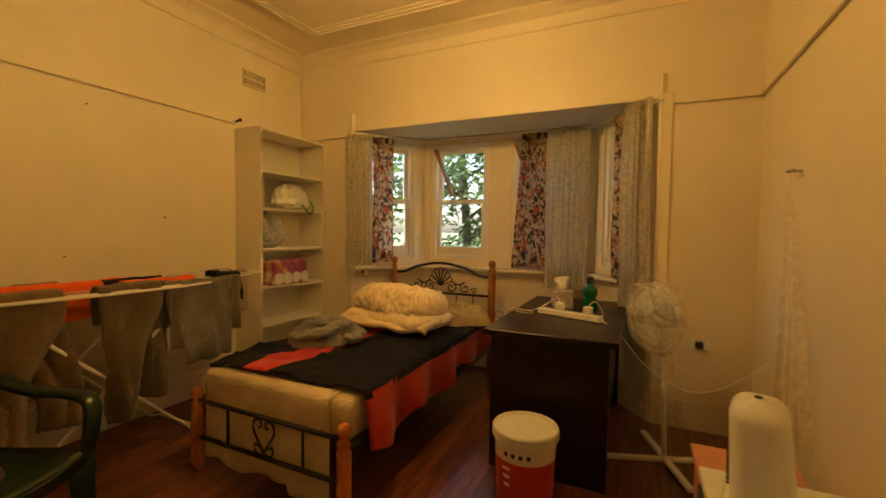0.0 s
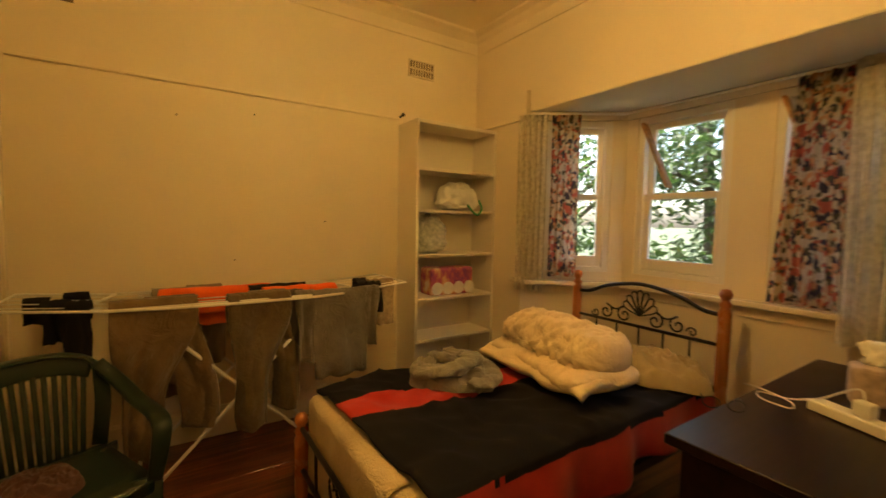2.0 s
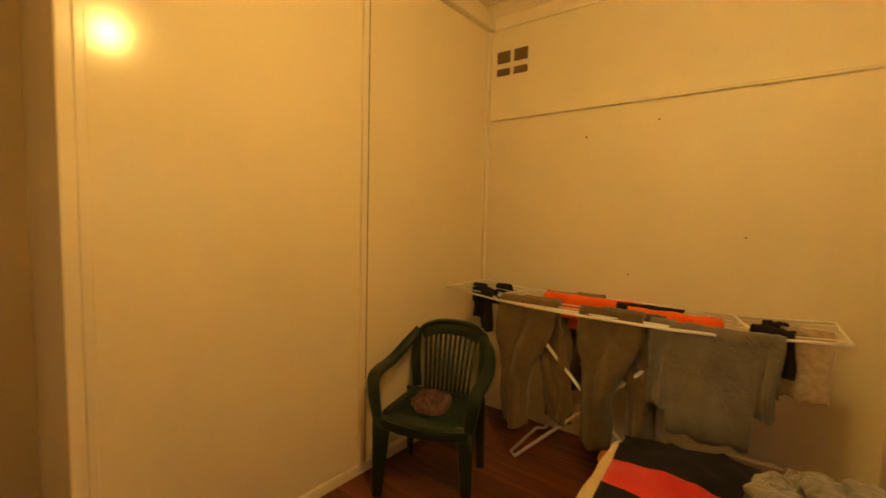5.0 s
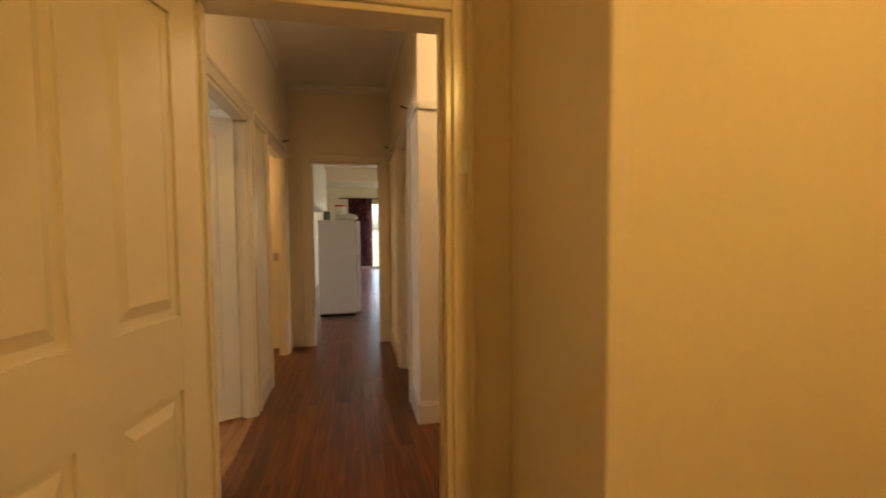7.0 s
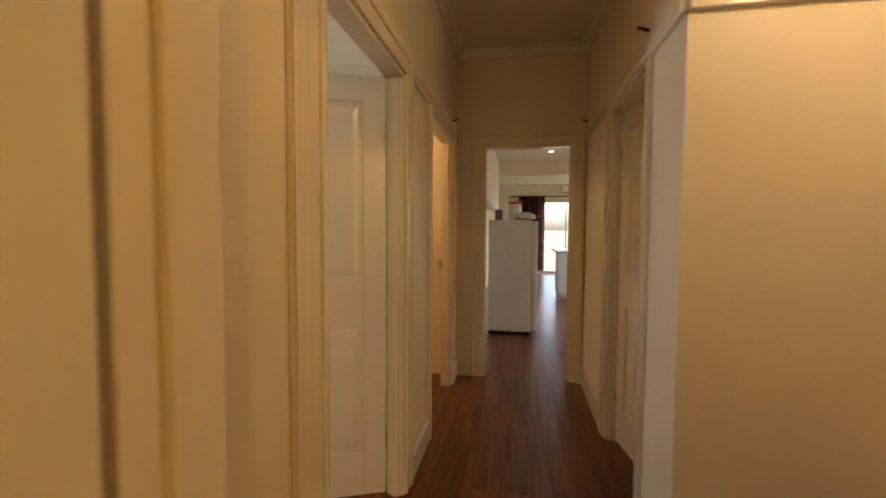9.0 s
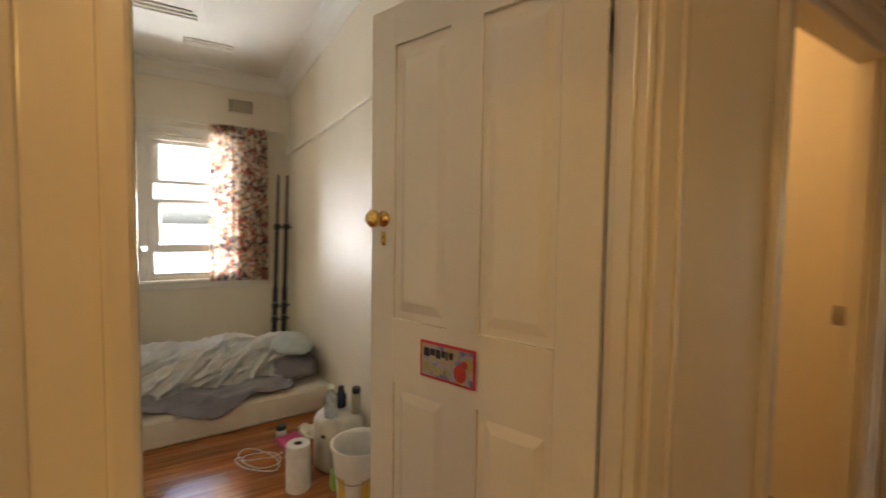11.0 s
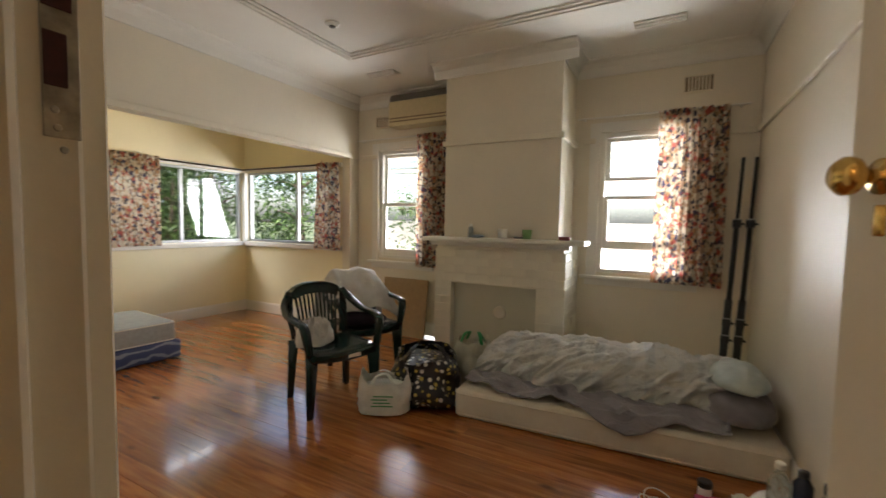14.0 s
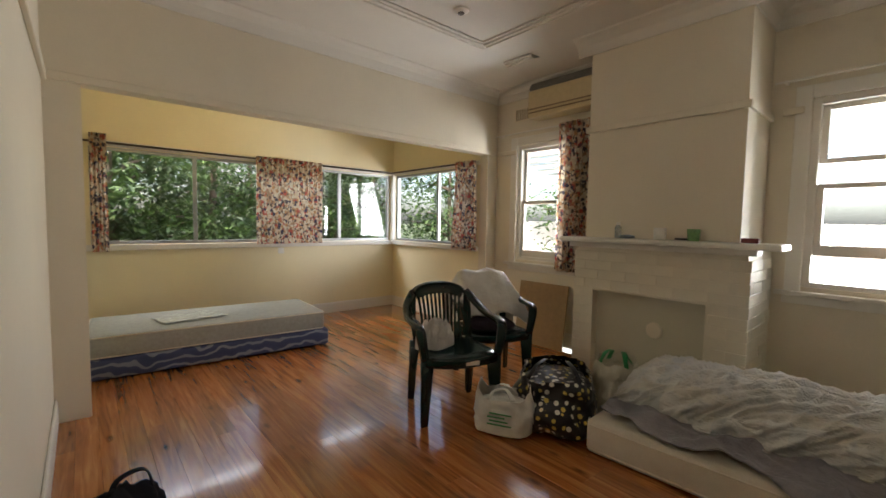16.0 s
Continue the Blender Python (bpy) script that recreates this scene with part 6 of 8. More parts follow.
M_KHAKI = cloth("khaki_cotton", (0.19, 0.13, 0.066), (0.13, 0.085, 0.042), fold=14, crumple=0.022)
M_OLIVE = cloth("olive_cotton", (0.155, 0.115, 0.06), (0.10, 0.07, 0.038), fold=14, crumple=0.022)
M_GREYJ = cloth("grey_jersey", (0.19, 0.17, 0.14), (0.13, 0.115, 0.09), fold=10, crumple=0.022)
M_DGREY = cloth("dark_grey_jersey", (0.09, 0.08, 0.075), fold=12)
M_ORANGE = cloth("hi_vis_orange", (0.95, 0.16, 0.02), (0.8, 0.11, 0.015), fold=12)
M_SOCK = cloth("black_sock", (0.012, 0.011, 0.014))
hung("khaki_trousers", 0.20, -0.36, 0.34, 0.72, 0.22, M_KHAKI, "khaki work trousers hanging on the rack", 1, "trousers", True)
hung("khaki_trousers", 0.22, 0.08, 0.30, 0.70, 0.20, M_OLIVE, "olive work trousers hanging on the rack", 2, "trousers", True)
hung("grey_shirt", 0.16, 0.24, 0.12, 0.34, 0.2, M_DGREY, "dark grey shirt sleeve hanging on the rack", 3, "shirt")
gs = thing("grey_sweatshirt", pose(RX, RY, 0), "grey sweatshirt hanging over the rack", "sweatshirt", "washing on the rack")
for nm, y, w, front, seed in (("body", 0.49, 0.34, 0.50, 4), ("sleeve", 0.30, 0.10, 0.40, 14), ("sleeve", 0.68, 0.09, 0.36, 15)):
    piece = hung(nm, 0.24 - 0.02 * (nm == "sleeve"), y, w, front, 0.28, M_GREYJ, "", seed, "", taper=0.12)
    piece.parent = gs
    piece.matrix_world = gs.matrix_world
hung("orange_vest", 0.0, -0.10, 0.52, 0.15, 0.22, M_ORANGE, "bright orange work shirt laid over the rack", 5, "shirt", z=RZ + 0.03)
hung("orange_vest", 0.08, 0.32, 0.40, 0.12, 0.14, M_ORANGE, "bright orange work shirt laid over the rack", 6, "shirt", z=RZ + 0.02)
hung("black_shirt", 0.02, 0.20, 0.30, 0.12, 0.12, M_SOCK, "black shirt folded over the rack", 7, "shirt", z=RZ + 0.028)
hung("light_trousers", -0.10, -0.25, 0.30, 0.50, 0.6, cloth("pale_khaki", (0.24, 0.18, 0.11)), "pale trousers hanging at the back of the rack", 8, "trousers", True)
hung("sheer_top", 0.10, 0.80, 0.16, 0.30, 0.16, see_through("sheer_mesh", (0.55, 0.42, 0.28), 0.4, 0.7), "sheer beige top hanging on the rack's wing", 9, "top", z=RZ + 0.03)
for k, (x, y, L) in enumerate(((0.12, -0.72, 0.20), (0.02, -0.80, 0.13), (0.18, -0.64, 0.26), (-0.08, -0.68, 0.15), (0.14, 0.66, 0.12), (0.02, 0.70, 0.16), (0.18, 0.72, 0.20))):
    hung("black_sock", x, y, 0.085, L, 0.10, M_SOCK, "black sock drying on the rack", 20 + k, "sock", z=RZ + 0.03, group="socks on the rack")
M_CHAIRG = plain("green_garden_plastic", (0.005, 0.019, 0.010), 0.32, vary=0.1)
chair_of_plastic(pose(-1.70, 0.625, 0, 0, 0, -70) @ Matrix.Diagonal((0.92, 0.92, 0.94, 1)), M_CHAIRG, "green plastic garden armchair with laundry on its seat", "green plastic chairs")
solo("folded_underwear", heap(B(), 0.13, 0.10, 0.045, 41), cloth("dull_mauve", (0.12, 0.06, 0.06)), "crumpled dark clothes on a chair seat", "clothes", m=pose(-1.71, 0.59, 0.395, 0, 0, 20), smooth=True)
cl = thing("pendant_light", pose(-0.75, 1.75, H1), "small unseen pendant light with an added shade above its bulb", "ceiling light")
part("ceiling_rose", lathe(B(), [(0, 0), (0.045, 0), (0.04, -0.02), (0, -0.02)], 20), M_WPLAST, cl)
part("flex", rod(B(), (0, 0, -0.02), (0, 0, -0.28), 0.004), M_WPLAST, cl)
# never in view; added to block the bulb's direct light upwards
part("shade", lathe(B(), [(0.02, -0.27), (0.05, -0.28), (0.15, -0.33), (0.155, -0.335), (0.148, -0.334), (0.05, -0.286), (0.02, -0.276)], 28), plain("dull_shade", (0.35, 0.28, 0.16), 0.6), cl, "added shade keeping direct light off the ceiling", smooth=True)

# ---- hall bits ----
for x, y, z, n in ((XHE - 0.02, -3.35, 2.16, 0), (XHW + 0.02, -2.02, 2.17, 0), (XHW + 0.02, -3.6, 2.18, 0)):
    bm = B()
    rod(bm, (x, y, z), (x + (0.05 if x < 0 else -0.05), y, z + 0.015), 0.007, n=8)
    solo("picture_hook", bm, M_IRON, "old dark picture hook above the rail", "hook", "picture hooks")

# ---- kitchen seen through the end opening ----
fg = thing("fridge", pose(0.10, -5.90, 0), "white upright fridge with its side to the hall", "fridge")
M_ENAMEL = plain("white_enamel", (0.72, 0.71, 0.68), 0.3, vary=0.04)
bm = B()
box(bm, (0.05, 0, 0.04), (0.58, 0.60, 1.43), 0.012)
part("body", bm, M_ENAMEL, fg)
for z0, z1 in ((0.06, 0.93), (0.94, 1.42)):
    bm = B()
    box(bm, (-0.02, 0.005, z0), (0.044, 0.595, z1), 0.012)
    d = part("door", bm, M_ENAMEL, fg)
    bm = B()
    box(bm, (-0.045, 0.04, z1 - 0.3 if z0 < 0.5 else z0 + 0.04), (-0.021, 0.07, z1 - 0.06 if z0 < 0.5 else z0 + 0.25), 0.006)
    part("handle", bm, M_BLACK, d, "dark handle")
bm = B()
box(bm, (0.06, 0.02, 0.0), (0.57, 0.58, 0.04))
part("plinth", bm, M_BLACK, fg)
jar = thing("food_jar", pose(0.36, -5.55, 1.432), "white jar with a red lid on top of the fridge", "jar")
part("jar", lathe(B(), [(0, 0), (0.075, 0), (0.08, 0.01), (0.08, 0.19), (0.07, 0.205)], 20), M_WPLAST, jar, smooth=True)
part("lid", lathe(B(), [(0, 0.235), (0.08, 0.235), (0.083, 0.23), (0.083, 0.206), (0, 0.206)], 20), plain("red_lid", (0.6, 0.04, 0.03), 0.35), jar, "red lid")
solo("plastic_bag", lump(B(), 0.13, 0.11, 0.07, 51, 0.35), M_BAGW, "white plastic bag slumped on the fridge", "bag", m=pose(0.24, -5.5, 1.432), smooth=True)
bx = thing("food_box", pose(0.56, -5.55, 1.432), "blue and white carton on the fridge", "carton")
bm = B()
box(bm, (-0.05, -0.1, 0), (0.05, 0.1, 0.13), 0.004)
part("carton", bm, plain("pale_blue_carton", (0.25, 0.33, 0.42), 0.5, vary=0.3), bx)
bm = B()
box(bm, (-0.05, -0.1, 0.131), (0.05, 0.1, 0.137), 0.002)
part("flap", bm, M_WPLAST, bx)
cabn = thing("wall_cupboard", pose(0.62, -6.6, 1.60), "cream wall cupboard above the fridge", "cupboard")
bm = B()
box(bm, (0.02, 0, 0), (0.375, 2.55, 0.72), 0.004)
part("carcass", bm, M_WHITE, cabn)
for k in range(5):
    bm = B()
    box(bm, (0.0, 0.01 + 0.508 * k, 0.01), (0.018, 0.50 + 0.508 * k, 0.71), 0.004)
    part("door", bm, M_WHITE, cabn)
kc = thing("drawer_cabinet", pose(-0.98, -8.75, 0), "white kitchen drawer cabinet", "cabinet")
bm = B()
box(bm, (0, 0, 0.08), (0.55, 0.60, 0.87), 0.004)
part("body", bm, M_ENAMEL, kc)
bm = B()
box(bm, (0.02, 0.04, 0), (0.53, 0.55, 0.08))
part("plinth", bm, M_ENAMEL, kc)
for k in range(4):
    bm = B()
    box(bm, (0.01, 0.601, 0.09 + 0.195 * k), (0.54, 0.618, 0.275 + 0.195 * k), 0.004)
    d = part("drawer", bm, M_ENAMEL, kc)
    bm = B()
    rod(bm, (0.2, 0.635, 0.235 + 0.195 * k), (0.35, 0.635, 0.235 + 0.195 * k), 0.006)
    part("handle", bm, M_STEEL, d)
bm = B()
box(bm, (-1.9, -9.6, 0.872), (-0.40, -8.12, 0.905), 0.006)
solo("worktop", bm, plain("grey_worktop", (0.45, 0.43, 0.40), 0.3), "pale kitchen worktop on the drawer cabinet", "worktop")
bm = B()
box(bm, (-1.9, -9.6, 0), (-0.99, -8.14, 0.871), 0.004)
solo("base_cabinet", bm, M_ENAMEL, "white kitchen base cabinet", "cabinet")
bottle("kitchen_bottle", pose(-0.75, -8.35, 0.906), [(0, 0), (0.035, 0), (0.038, 0.02), (0.038, 0.16), (0.016, 0.22), (0.015, 0.27)], M_BLACK, M_BLACK, "dark bottle on the worktop", "bottle")
M_DARKC = floral("dark_red_curtain_print", (0.10, 0.03, 0.035), [((0.03, 0.012, 0.02), 9, 0.3), ((0.25, 0.09, 0.08), 7, 0.22)])
curtain("kitchen_curtain", pose(-0.06, -12.58, 2.24), 0.75, 2.14, 7, M_DARKC, "dark red patterned curtain beside the glass door", 7, 0.05)
bm = B()
rod(bm, (-2.8, -12.58, 2.26), (0.6, -12.58, 2.26), 0.014)
solo("curtain_rod", bm, M_IRON, "dark curtain rod over the glass door", "curtain rod")
ac2 = thing("split_air_conditioner", pose(-1.3, -12.695, 2.32), "white split air conditioner on the far wall", "air conditioner")
bm = B()
box(bm, (-0.4, 0, 0), (0.4, 0.2, 0.24), 0.02)
part("housing", bm, M_WPLAST, ac2)
bm = B()
box(bm, (-0.37, 0.2005, 0.02), (0.37, 0.203, 0.05))
part("outlet", bm, M_BLACK, ac2)
dl = thing("downlight", pose(-0.2, -7.2, HK - 0.002), "small lit recessed ceiling downlight", "downlight")
part("ring", lathe(B(), [(0.035, 0), (0.055, 0), (0.055, -0.008), (0.035, -0.008)], 20), M_WPLAST, dl)
part("lens", lathe(B(), [(0, -0.004), (0.035, -0.004)], 20), glowing("downlight_lens", (1.0, 0.95, 0.85), 6), dl, "glowing lens")

# ---- front room: chimney breast ----
M_BRICK = painted("painted_brick", (0.78, 0.72, 0.58), 0.5, stain=0.1, bump=0.25)
br = tagged(thing("chimney_breast", pose(BRX, BR0, 0), "cream painted chimney breast with a closed fireplace", "fireplace"), kind="structure")
BWD = BR1 - BR0
FY0, FY1, FZ = 0.17, 1.00, 0.742   # fireplace opening along the breast
bm = wall_mesh(B(), "x", 0.0, 0.20, 0, BWD, 1.12, H2 + 0.05)
box(bm, (0.2, 0.0, 1.12), (XE2 - BRX, BWD, H2 + 0.05))
part("breast", bm, M_WALL2, br)
bm = wall_mesh(B(), "x", -0.0305, 0.30, -0.057, BWD + 0.057, 0, 1.12, [(FY0, FY1, -0.1, FZ)])
box(bm, (0.30, -0.057, 0), (XE2 - BRX, FY0, 1.12))
box(bm, (0.30, FY1, 0), (XE2 - BRX, BWD + 0.057, 1.12))
part("surround_core", bm, M_BRICK, br)
bm = B()
box(bm, (0.05, FY0, 0.0), (0.08, FY1, FZ))
ip = part("infill_panel", bm, painted("infill_paint", (0.60, 0.57, 0.44), 0.6), br, "dull olive-cream fireplace infill panel")
part("flue_cover", lathe(B(), [(0, 0.022), (0.05, 0.020), (0.06, 0.012), (0.062, 0), (0, 0)], 24, pose(0.05, 0.527, 0.482, 0, -90, 0)), M_WALL2, ip, "round cream flue cover", smooth=False)
bm = B()
box(bm, (-0.17, -0.245, 1.137), (0.10, BWD + 0.15, 1.177), 0.012)
box(bm, (-0.075, -0.11, 1.095), (0.06, BWD + 0.11, 1.136), 0.006)
part("mantelshelf", bm, M_WHITE, br, "cream painted timber mantelshelf")
rnd = random.Random(11)
bh, bl = 0.076, 0.23


def brick_me(L):
    b = B()
    box(b, (-0.012, -L / 2 + 0.001, -bh / 2 + 0.001), (0.012, L / 2 - 0.001, bh / 2 - 0.001), 0.0025, segs=1)
    me = bpy.data.meshes.new("brick")
    b.to_mesh(me)
    b.free()
    me.materials.append(M_BRICK)
    return me


cacheb = {}
for row in range(14):
    z = bh / 2 + row * bh
    if z > 1.08:
        break
    spans = [(-0.075, BWD + 0.075)] if z > FZ + 0.03 else [(-0.075, FY0), (FY1, BWD + 0.075)]
    for a, b in spans:
        y = a
        first = True
        while y < b - 0.02:
            L = min(bl if not (first and row % 2) else bl / 2, b - y)
            first = False
            k = round(L, 2)
            cacheb.setdefault(k, brick_me(L))
            ob = new("brick", cacheb[k])
            ob.parent = br
            ob.location = (-0.021 + rnd.uniform(-0.0015, 0.0015), y + L / 2, z)
            y += L
    for s, yy in ((-1, -0.054), (1, BWD + 0.054)):
        x = -0.02
        first = True
        while x < XE2 - BRX - 0.03:
            L = min(bl if not (first and row % 2) else bl / 2, XE2 - BRX - x)
            first = False
            k = round(L, 2)
            cacheb.setdefault(k, brick_me(L))
            ob = new("brick", cacheb[k])
            ob.parent = br
            ob.matrix_local = pose(x + L / 2, yy + rnd.uniform(-0.003, 0.003), z, 0, 0, 90)
            x += L
MZ = 1.179
bottle("small_bottle", pose(4.30, 0.12, MZ), [(0, 0), (0.025, 0), (0.025, 0.08), (0.012, 0.10)], see_through("clear_plastic", (0.6, 0.65, 0.65), 0.5), M_WPLAST, "small clear bottle on the mantelshelf", "bottle", 0.02)
bm = B()
lathe(bm, [(0.0, 0.004), (0.036, 0.0), (0.04, 0.004), (0.042, 0.085), (0.039, 0.085), (0.037, 0.012), (0, 0.01)], 20)
solo("white_mug", bm, M_WPLAST, "plain white cup on the mantelshelf", "cup", m=pose(4.28, -0.20, MZ), smooth=True)
bm = B()
lathe(bm, [(0.0, 0.004), (0.034, 0.0), (0.036, 0.004), (0.042, 0.08), (0.04, 0.08), (0.033, 0.012), (0, 0.01)], 20)
solo("green_cup", bm, see_through("green_cup_plastic", (0.25, 0.5, 0.2), 0.25), "pale green plastic cup on the mantelshelf", "cup", m=pose(4.28, -0.42, MZ), smooth=True)
solo("blue_cloth", lump(B(), 0.07, 0.05, 0.02, 61, 0.3), cloth("blue_grey_cloth", (0.3, 0.36, 0.42)), "small folded blue cloth on the mantelshelf", "cloth", m=pose(4.28, 0.04, MZ), smooth=True)
bm = B()
box(bm, (-0.03, -0.045, 0), (0.03, 0.045, 0.03), 0.003)
solo("small_box", bm, plain("dark_red_card", (0.16, 0.02, 0.025), 0.5), "small dark red box on the mantelshelf", "box", m=pose(4.28, -0.74, MZ, 0, 0, 8))
solo("dark_tool", rod(B(), (0, -0.05, 0.008), (0.02, 0.05, 0.008), 0.007), M_BLACK, "small dark tool lying on the mantelshelf", "tool", m=pose(4.30, -0.34, MZ), smooth=True)

# ---- front room: windows' curtains, vents, air conditioner ----
curtain("floral_curtain", pose(XE2 - 0.085, -1.63, 2.28, 0, 0, 90), 0.50, 1.465, 9, M_FLORAL, "cream, red and navy floral curtain, drawn to one side", 11, 0.03, 1.05, group="front room floral curtains")
curtain("floral_curtain", pose(XE2 - 0.085, 0.78, 2.29, 0, 0, 90), 0.54, 1.49, 9, M_FLORAL, "cream, red and navy floral curtain, drawn to one side", 12, 0.03, 1.0, group="front room floral curtains")
curtain("floral_curtain", pose(3.15, YN3 - 0.085, 2.02), 0.84, 1.04, 13, M_FLORAL, "floral curtain gathered in the middle of the window", 13, 0.028, 1.0, group="sunroom floral curtains")
curtain("floral_curtain", pose(1.27, YN3 - 0.085, 2.07), 0.13, 1.14, 4, M_FLORAL, "narrow floral curtain at the window's end", 14, 0.028, 1.0, group="sunroom floral curtains")
curtain("floral_curtain", pose(XE3 - 0.10, 2.24, 2.01, 0, 0, 90), 0.36, 1.05, 8, M_FLORAL, "floral curtain gathered in the sunroom corner", 15, 0.028, 1.25, group="sunroom floral curtains")
wall_vent(pose(XE2, -1.66, 2.505, 0, 0, -90), 0.20, 0.12, "grey plaster wall vent with slots", 8, 1, "front room vents")
wall_vent(pose(XE2, 1.58, 2.50, 0, 0, -90), 0.20, 0.12, "grey plaster wall vent with slots", 8, 1, "front room vents")
ac = thing("wall_air_conditioner", pose(XE2, 0.95, 2.385, 0, 0, -90), "old yellowed wall air conditioner above a window", "air conditioner")
M_ACP = plain("yellowed_plastic", (0.62, 0.50, 0.28), 0.4, vary=0.08)
bm = B()
box(bm, (-0.42, -0.20, 0.0), (0.42, 0, 0.28), 0.018)
part("housing", bm, M_ACP, ac)
for k in range(7):
    bm = B()
    box(bm, (-0.40, -0.195 + 0.024 * k, 0.2805), (0.40, -0.185 + 0.024 * k, 0.292))
    part("top_louvre", bm, plain("ac_grey", (0.25, 0.23, 0.2), 0.5) if k == 0 else bpy.data.materials["ac_grey"], ac)
for k in range(4):
    bm = B()
    box(bm, (-0.41, -0.198 + 0.012 * k, 0.296 + 0.017 * k), (0.41, -0.182 + 0.012 * k, 0.306 + 0.017 * k), 0.002, segs=1)
    part("upper_louvre", bm, bpy.data.materials["ac_grey"], ac, "dark grey louvre")
for z in (0.05, 0.085):
    bm = B()
    box(bm, (-0.40, -0.206, z - 0.007), (0.40, -0.2005, z + 0.007), 0.002, segs=1)
    part("front_louvre", bm, plain("ac_brown", (0.25, 0.17, 0.09), 0.5), ac)
dt = thing("smoke_detector", pose(3.235, 0.82, H2 - 0.001), "small round grey ceiling fitting", "ceiling fitting")
part("base", lathe(B(), [(0, 0), (0.055, 0), (0.055, -0.012), (0.03, -0.022), (0, -0.022)], 24), M_WPLAST, dt)
part("lens", lathe(B(), [(0, -0.034), (0.022, -0.03), (0.026, -0.0225), (0, -0.0225)], 16), plain("grey_lens", (0.15, 0.14, 0.12), 0.3), dt)

# ---- front room: bed on the floor ----
M_TICK = cloth("cream_ticking", (0.72, 0.66, 0.54), (0.66, 0.58, 0.46), 200)
FM = pose(3.36, -2.085, 0, 0, 0, 3.7) @ Matrix.Diagonal((1, 0.97, 0.93, 1))
fm = thing("floor_mattress", FM, "cream mattress lying on the floorboards", "mattress")
bm = B()
box(bm, (0, 0, 0.0), (0.92, 1.88, 0.205), 0.035, segs=3)
part("mattress_body", bm, M_TICK, fm, smooth=True)
for z in (0.03, 0.175):
    part("piping", tube(B(), [(0.03, 0.003, z), (0.89, 0.003, z), (0.917, 0.03, z), (0.917, 1.85, z), (0.89, 1.877, z), (0.03, 1.877, z), (0.003, 1.85, z), (0.003, 0.03, z)], 0.006, 6, True), M_TICK, fm, smooth=True)
M_GREYB = cloth("grey_fleece", (0.28, 0.265, 0.285), (0.20, 0.185, 0.20), 180, fold=8, crumple=0.022)


def crease(x, y, s, seed):
    wx = x + 0.6 * wob(x * 0.7, y * 0.5, 1, 1, seed)
    return max(0.0, 1 - abs(wob(wx * s, y * s, 0, 1, seed)) * 3.0)


def fleece(u, v):
    y = 0.04 + 1.80 * v
    over = 0.07 * math.sin(v * 5.2 - 0.6) - 0.02 + 0.11 * wob(v * 4, 0, 2) + 0.03 * math.sin(v * 19) - (0.16 if v < 0.12 else 0.0)
    s = u * (0.86 + over)
    z = 0.226 + 0.036 * crease(u * 3.0 + v * 3.4, v * 5.0 - u * 1.2, 1.0, 3) + 0.020 * crease(u * 7 + v * 8, v * 7 - u * 3, 1.0, 5)
    lift = 0.10 * max(0, 1 - v / 0.16) * (1 - u) ** 0.3
    if s < 0.85:
        return (0.86 - s + 0.02 * wob(v * 7, u * 3, 6), y, z + lift)
    d = s - 0.85
    return (0.008 - 0.016 * min(1, d * 20) - 0.030 * min(1, d * 9) * crease(v * 16, d * 5, 1.0, 17) - 0.022 * abs(math.sin(v * 30 + 3 * wob(v * 4, 0, 9))) * min(1, d * 12), y, 0.235 + 0.02 * crease(v * 12, 1, 1.0, 18) * max(0, 1 - d * 8) - d + 0.01 * math.sin(v * 30))


solo("grey_blanket", sheet(B(), 70, 110, fleece, 0.008), M_GREYB, "rumpled grey fleece blanket trailing over the mattress edge", "blanket", m=FM, smooth=True)
dm = Nodes("checked_duvet_cotton", 0.85, spec=0.2)
sx = dm.n("ShaderNodeSeparateXYZ")
dm.l(dm.co.outputs["Object"], sx.inputs[0])


def bands(sock, freq, share):
    a = dm.n("ShaderNodeMath")
    a.operation = "MULTIPLY"
    dm.l(sock, a.inputs[0])
    a.inputs[1].default_value = freq
    b = dm.n("ShaderNodeMath")
    b.operation = "FRACT"
    dm.l(a.outputs[0], b.inputs[0])
    return dm.ramp(b.outputs[0], [(0.0, (1, 1, 1)), (share, (0, 0, 0)), (share + 0.28, (0.5, 0.5, 0.5)), (share + 0.36, (0, 0, 0))], True)


c1 = dm.mix(bands(sx.outputs["Y"], 3.2, 0.2), (0.64, 0.63, 0.60), (0.57, 0.58, 0.575))
c2 = dm.mix(dm.mix(1.0, bands(sx.outputs["X"], 3.6, 0.18), (0.5, 0.5, 0.5), "MULTIPLY"), c1, (0.62, 0.58, 0.50))
dm.colour(c2)
crumpled(dm, 0.03, (10, 5, 10))


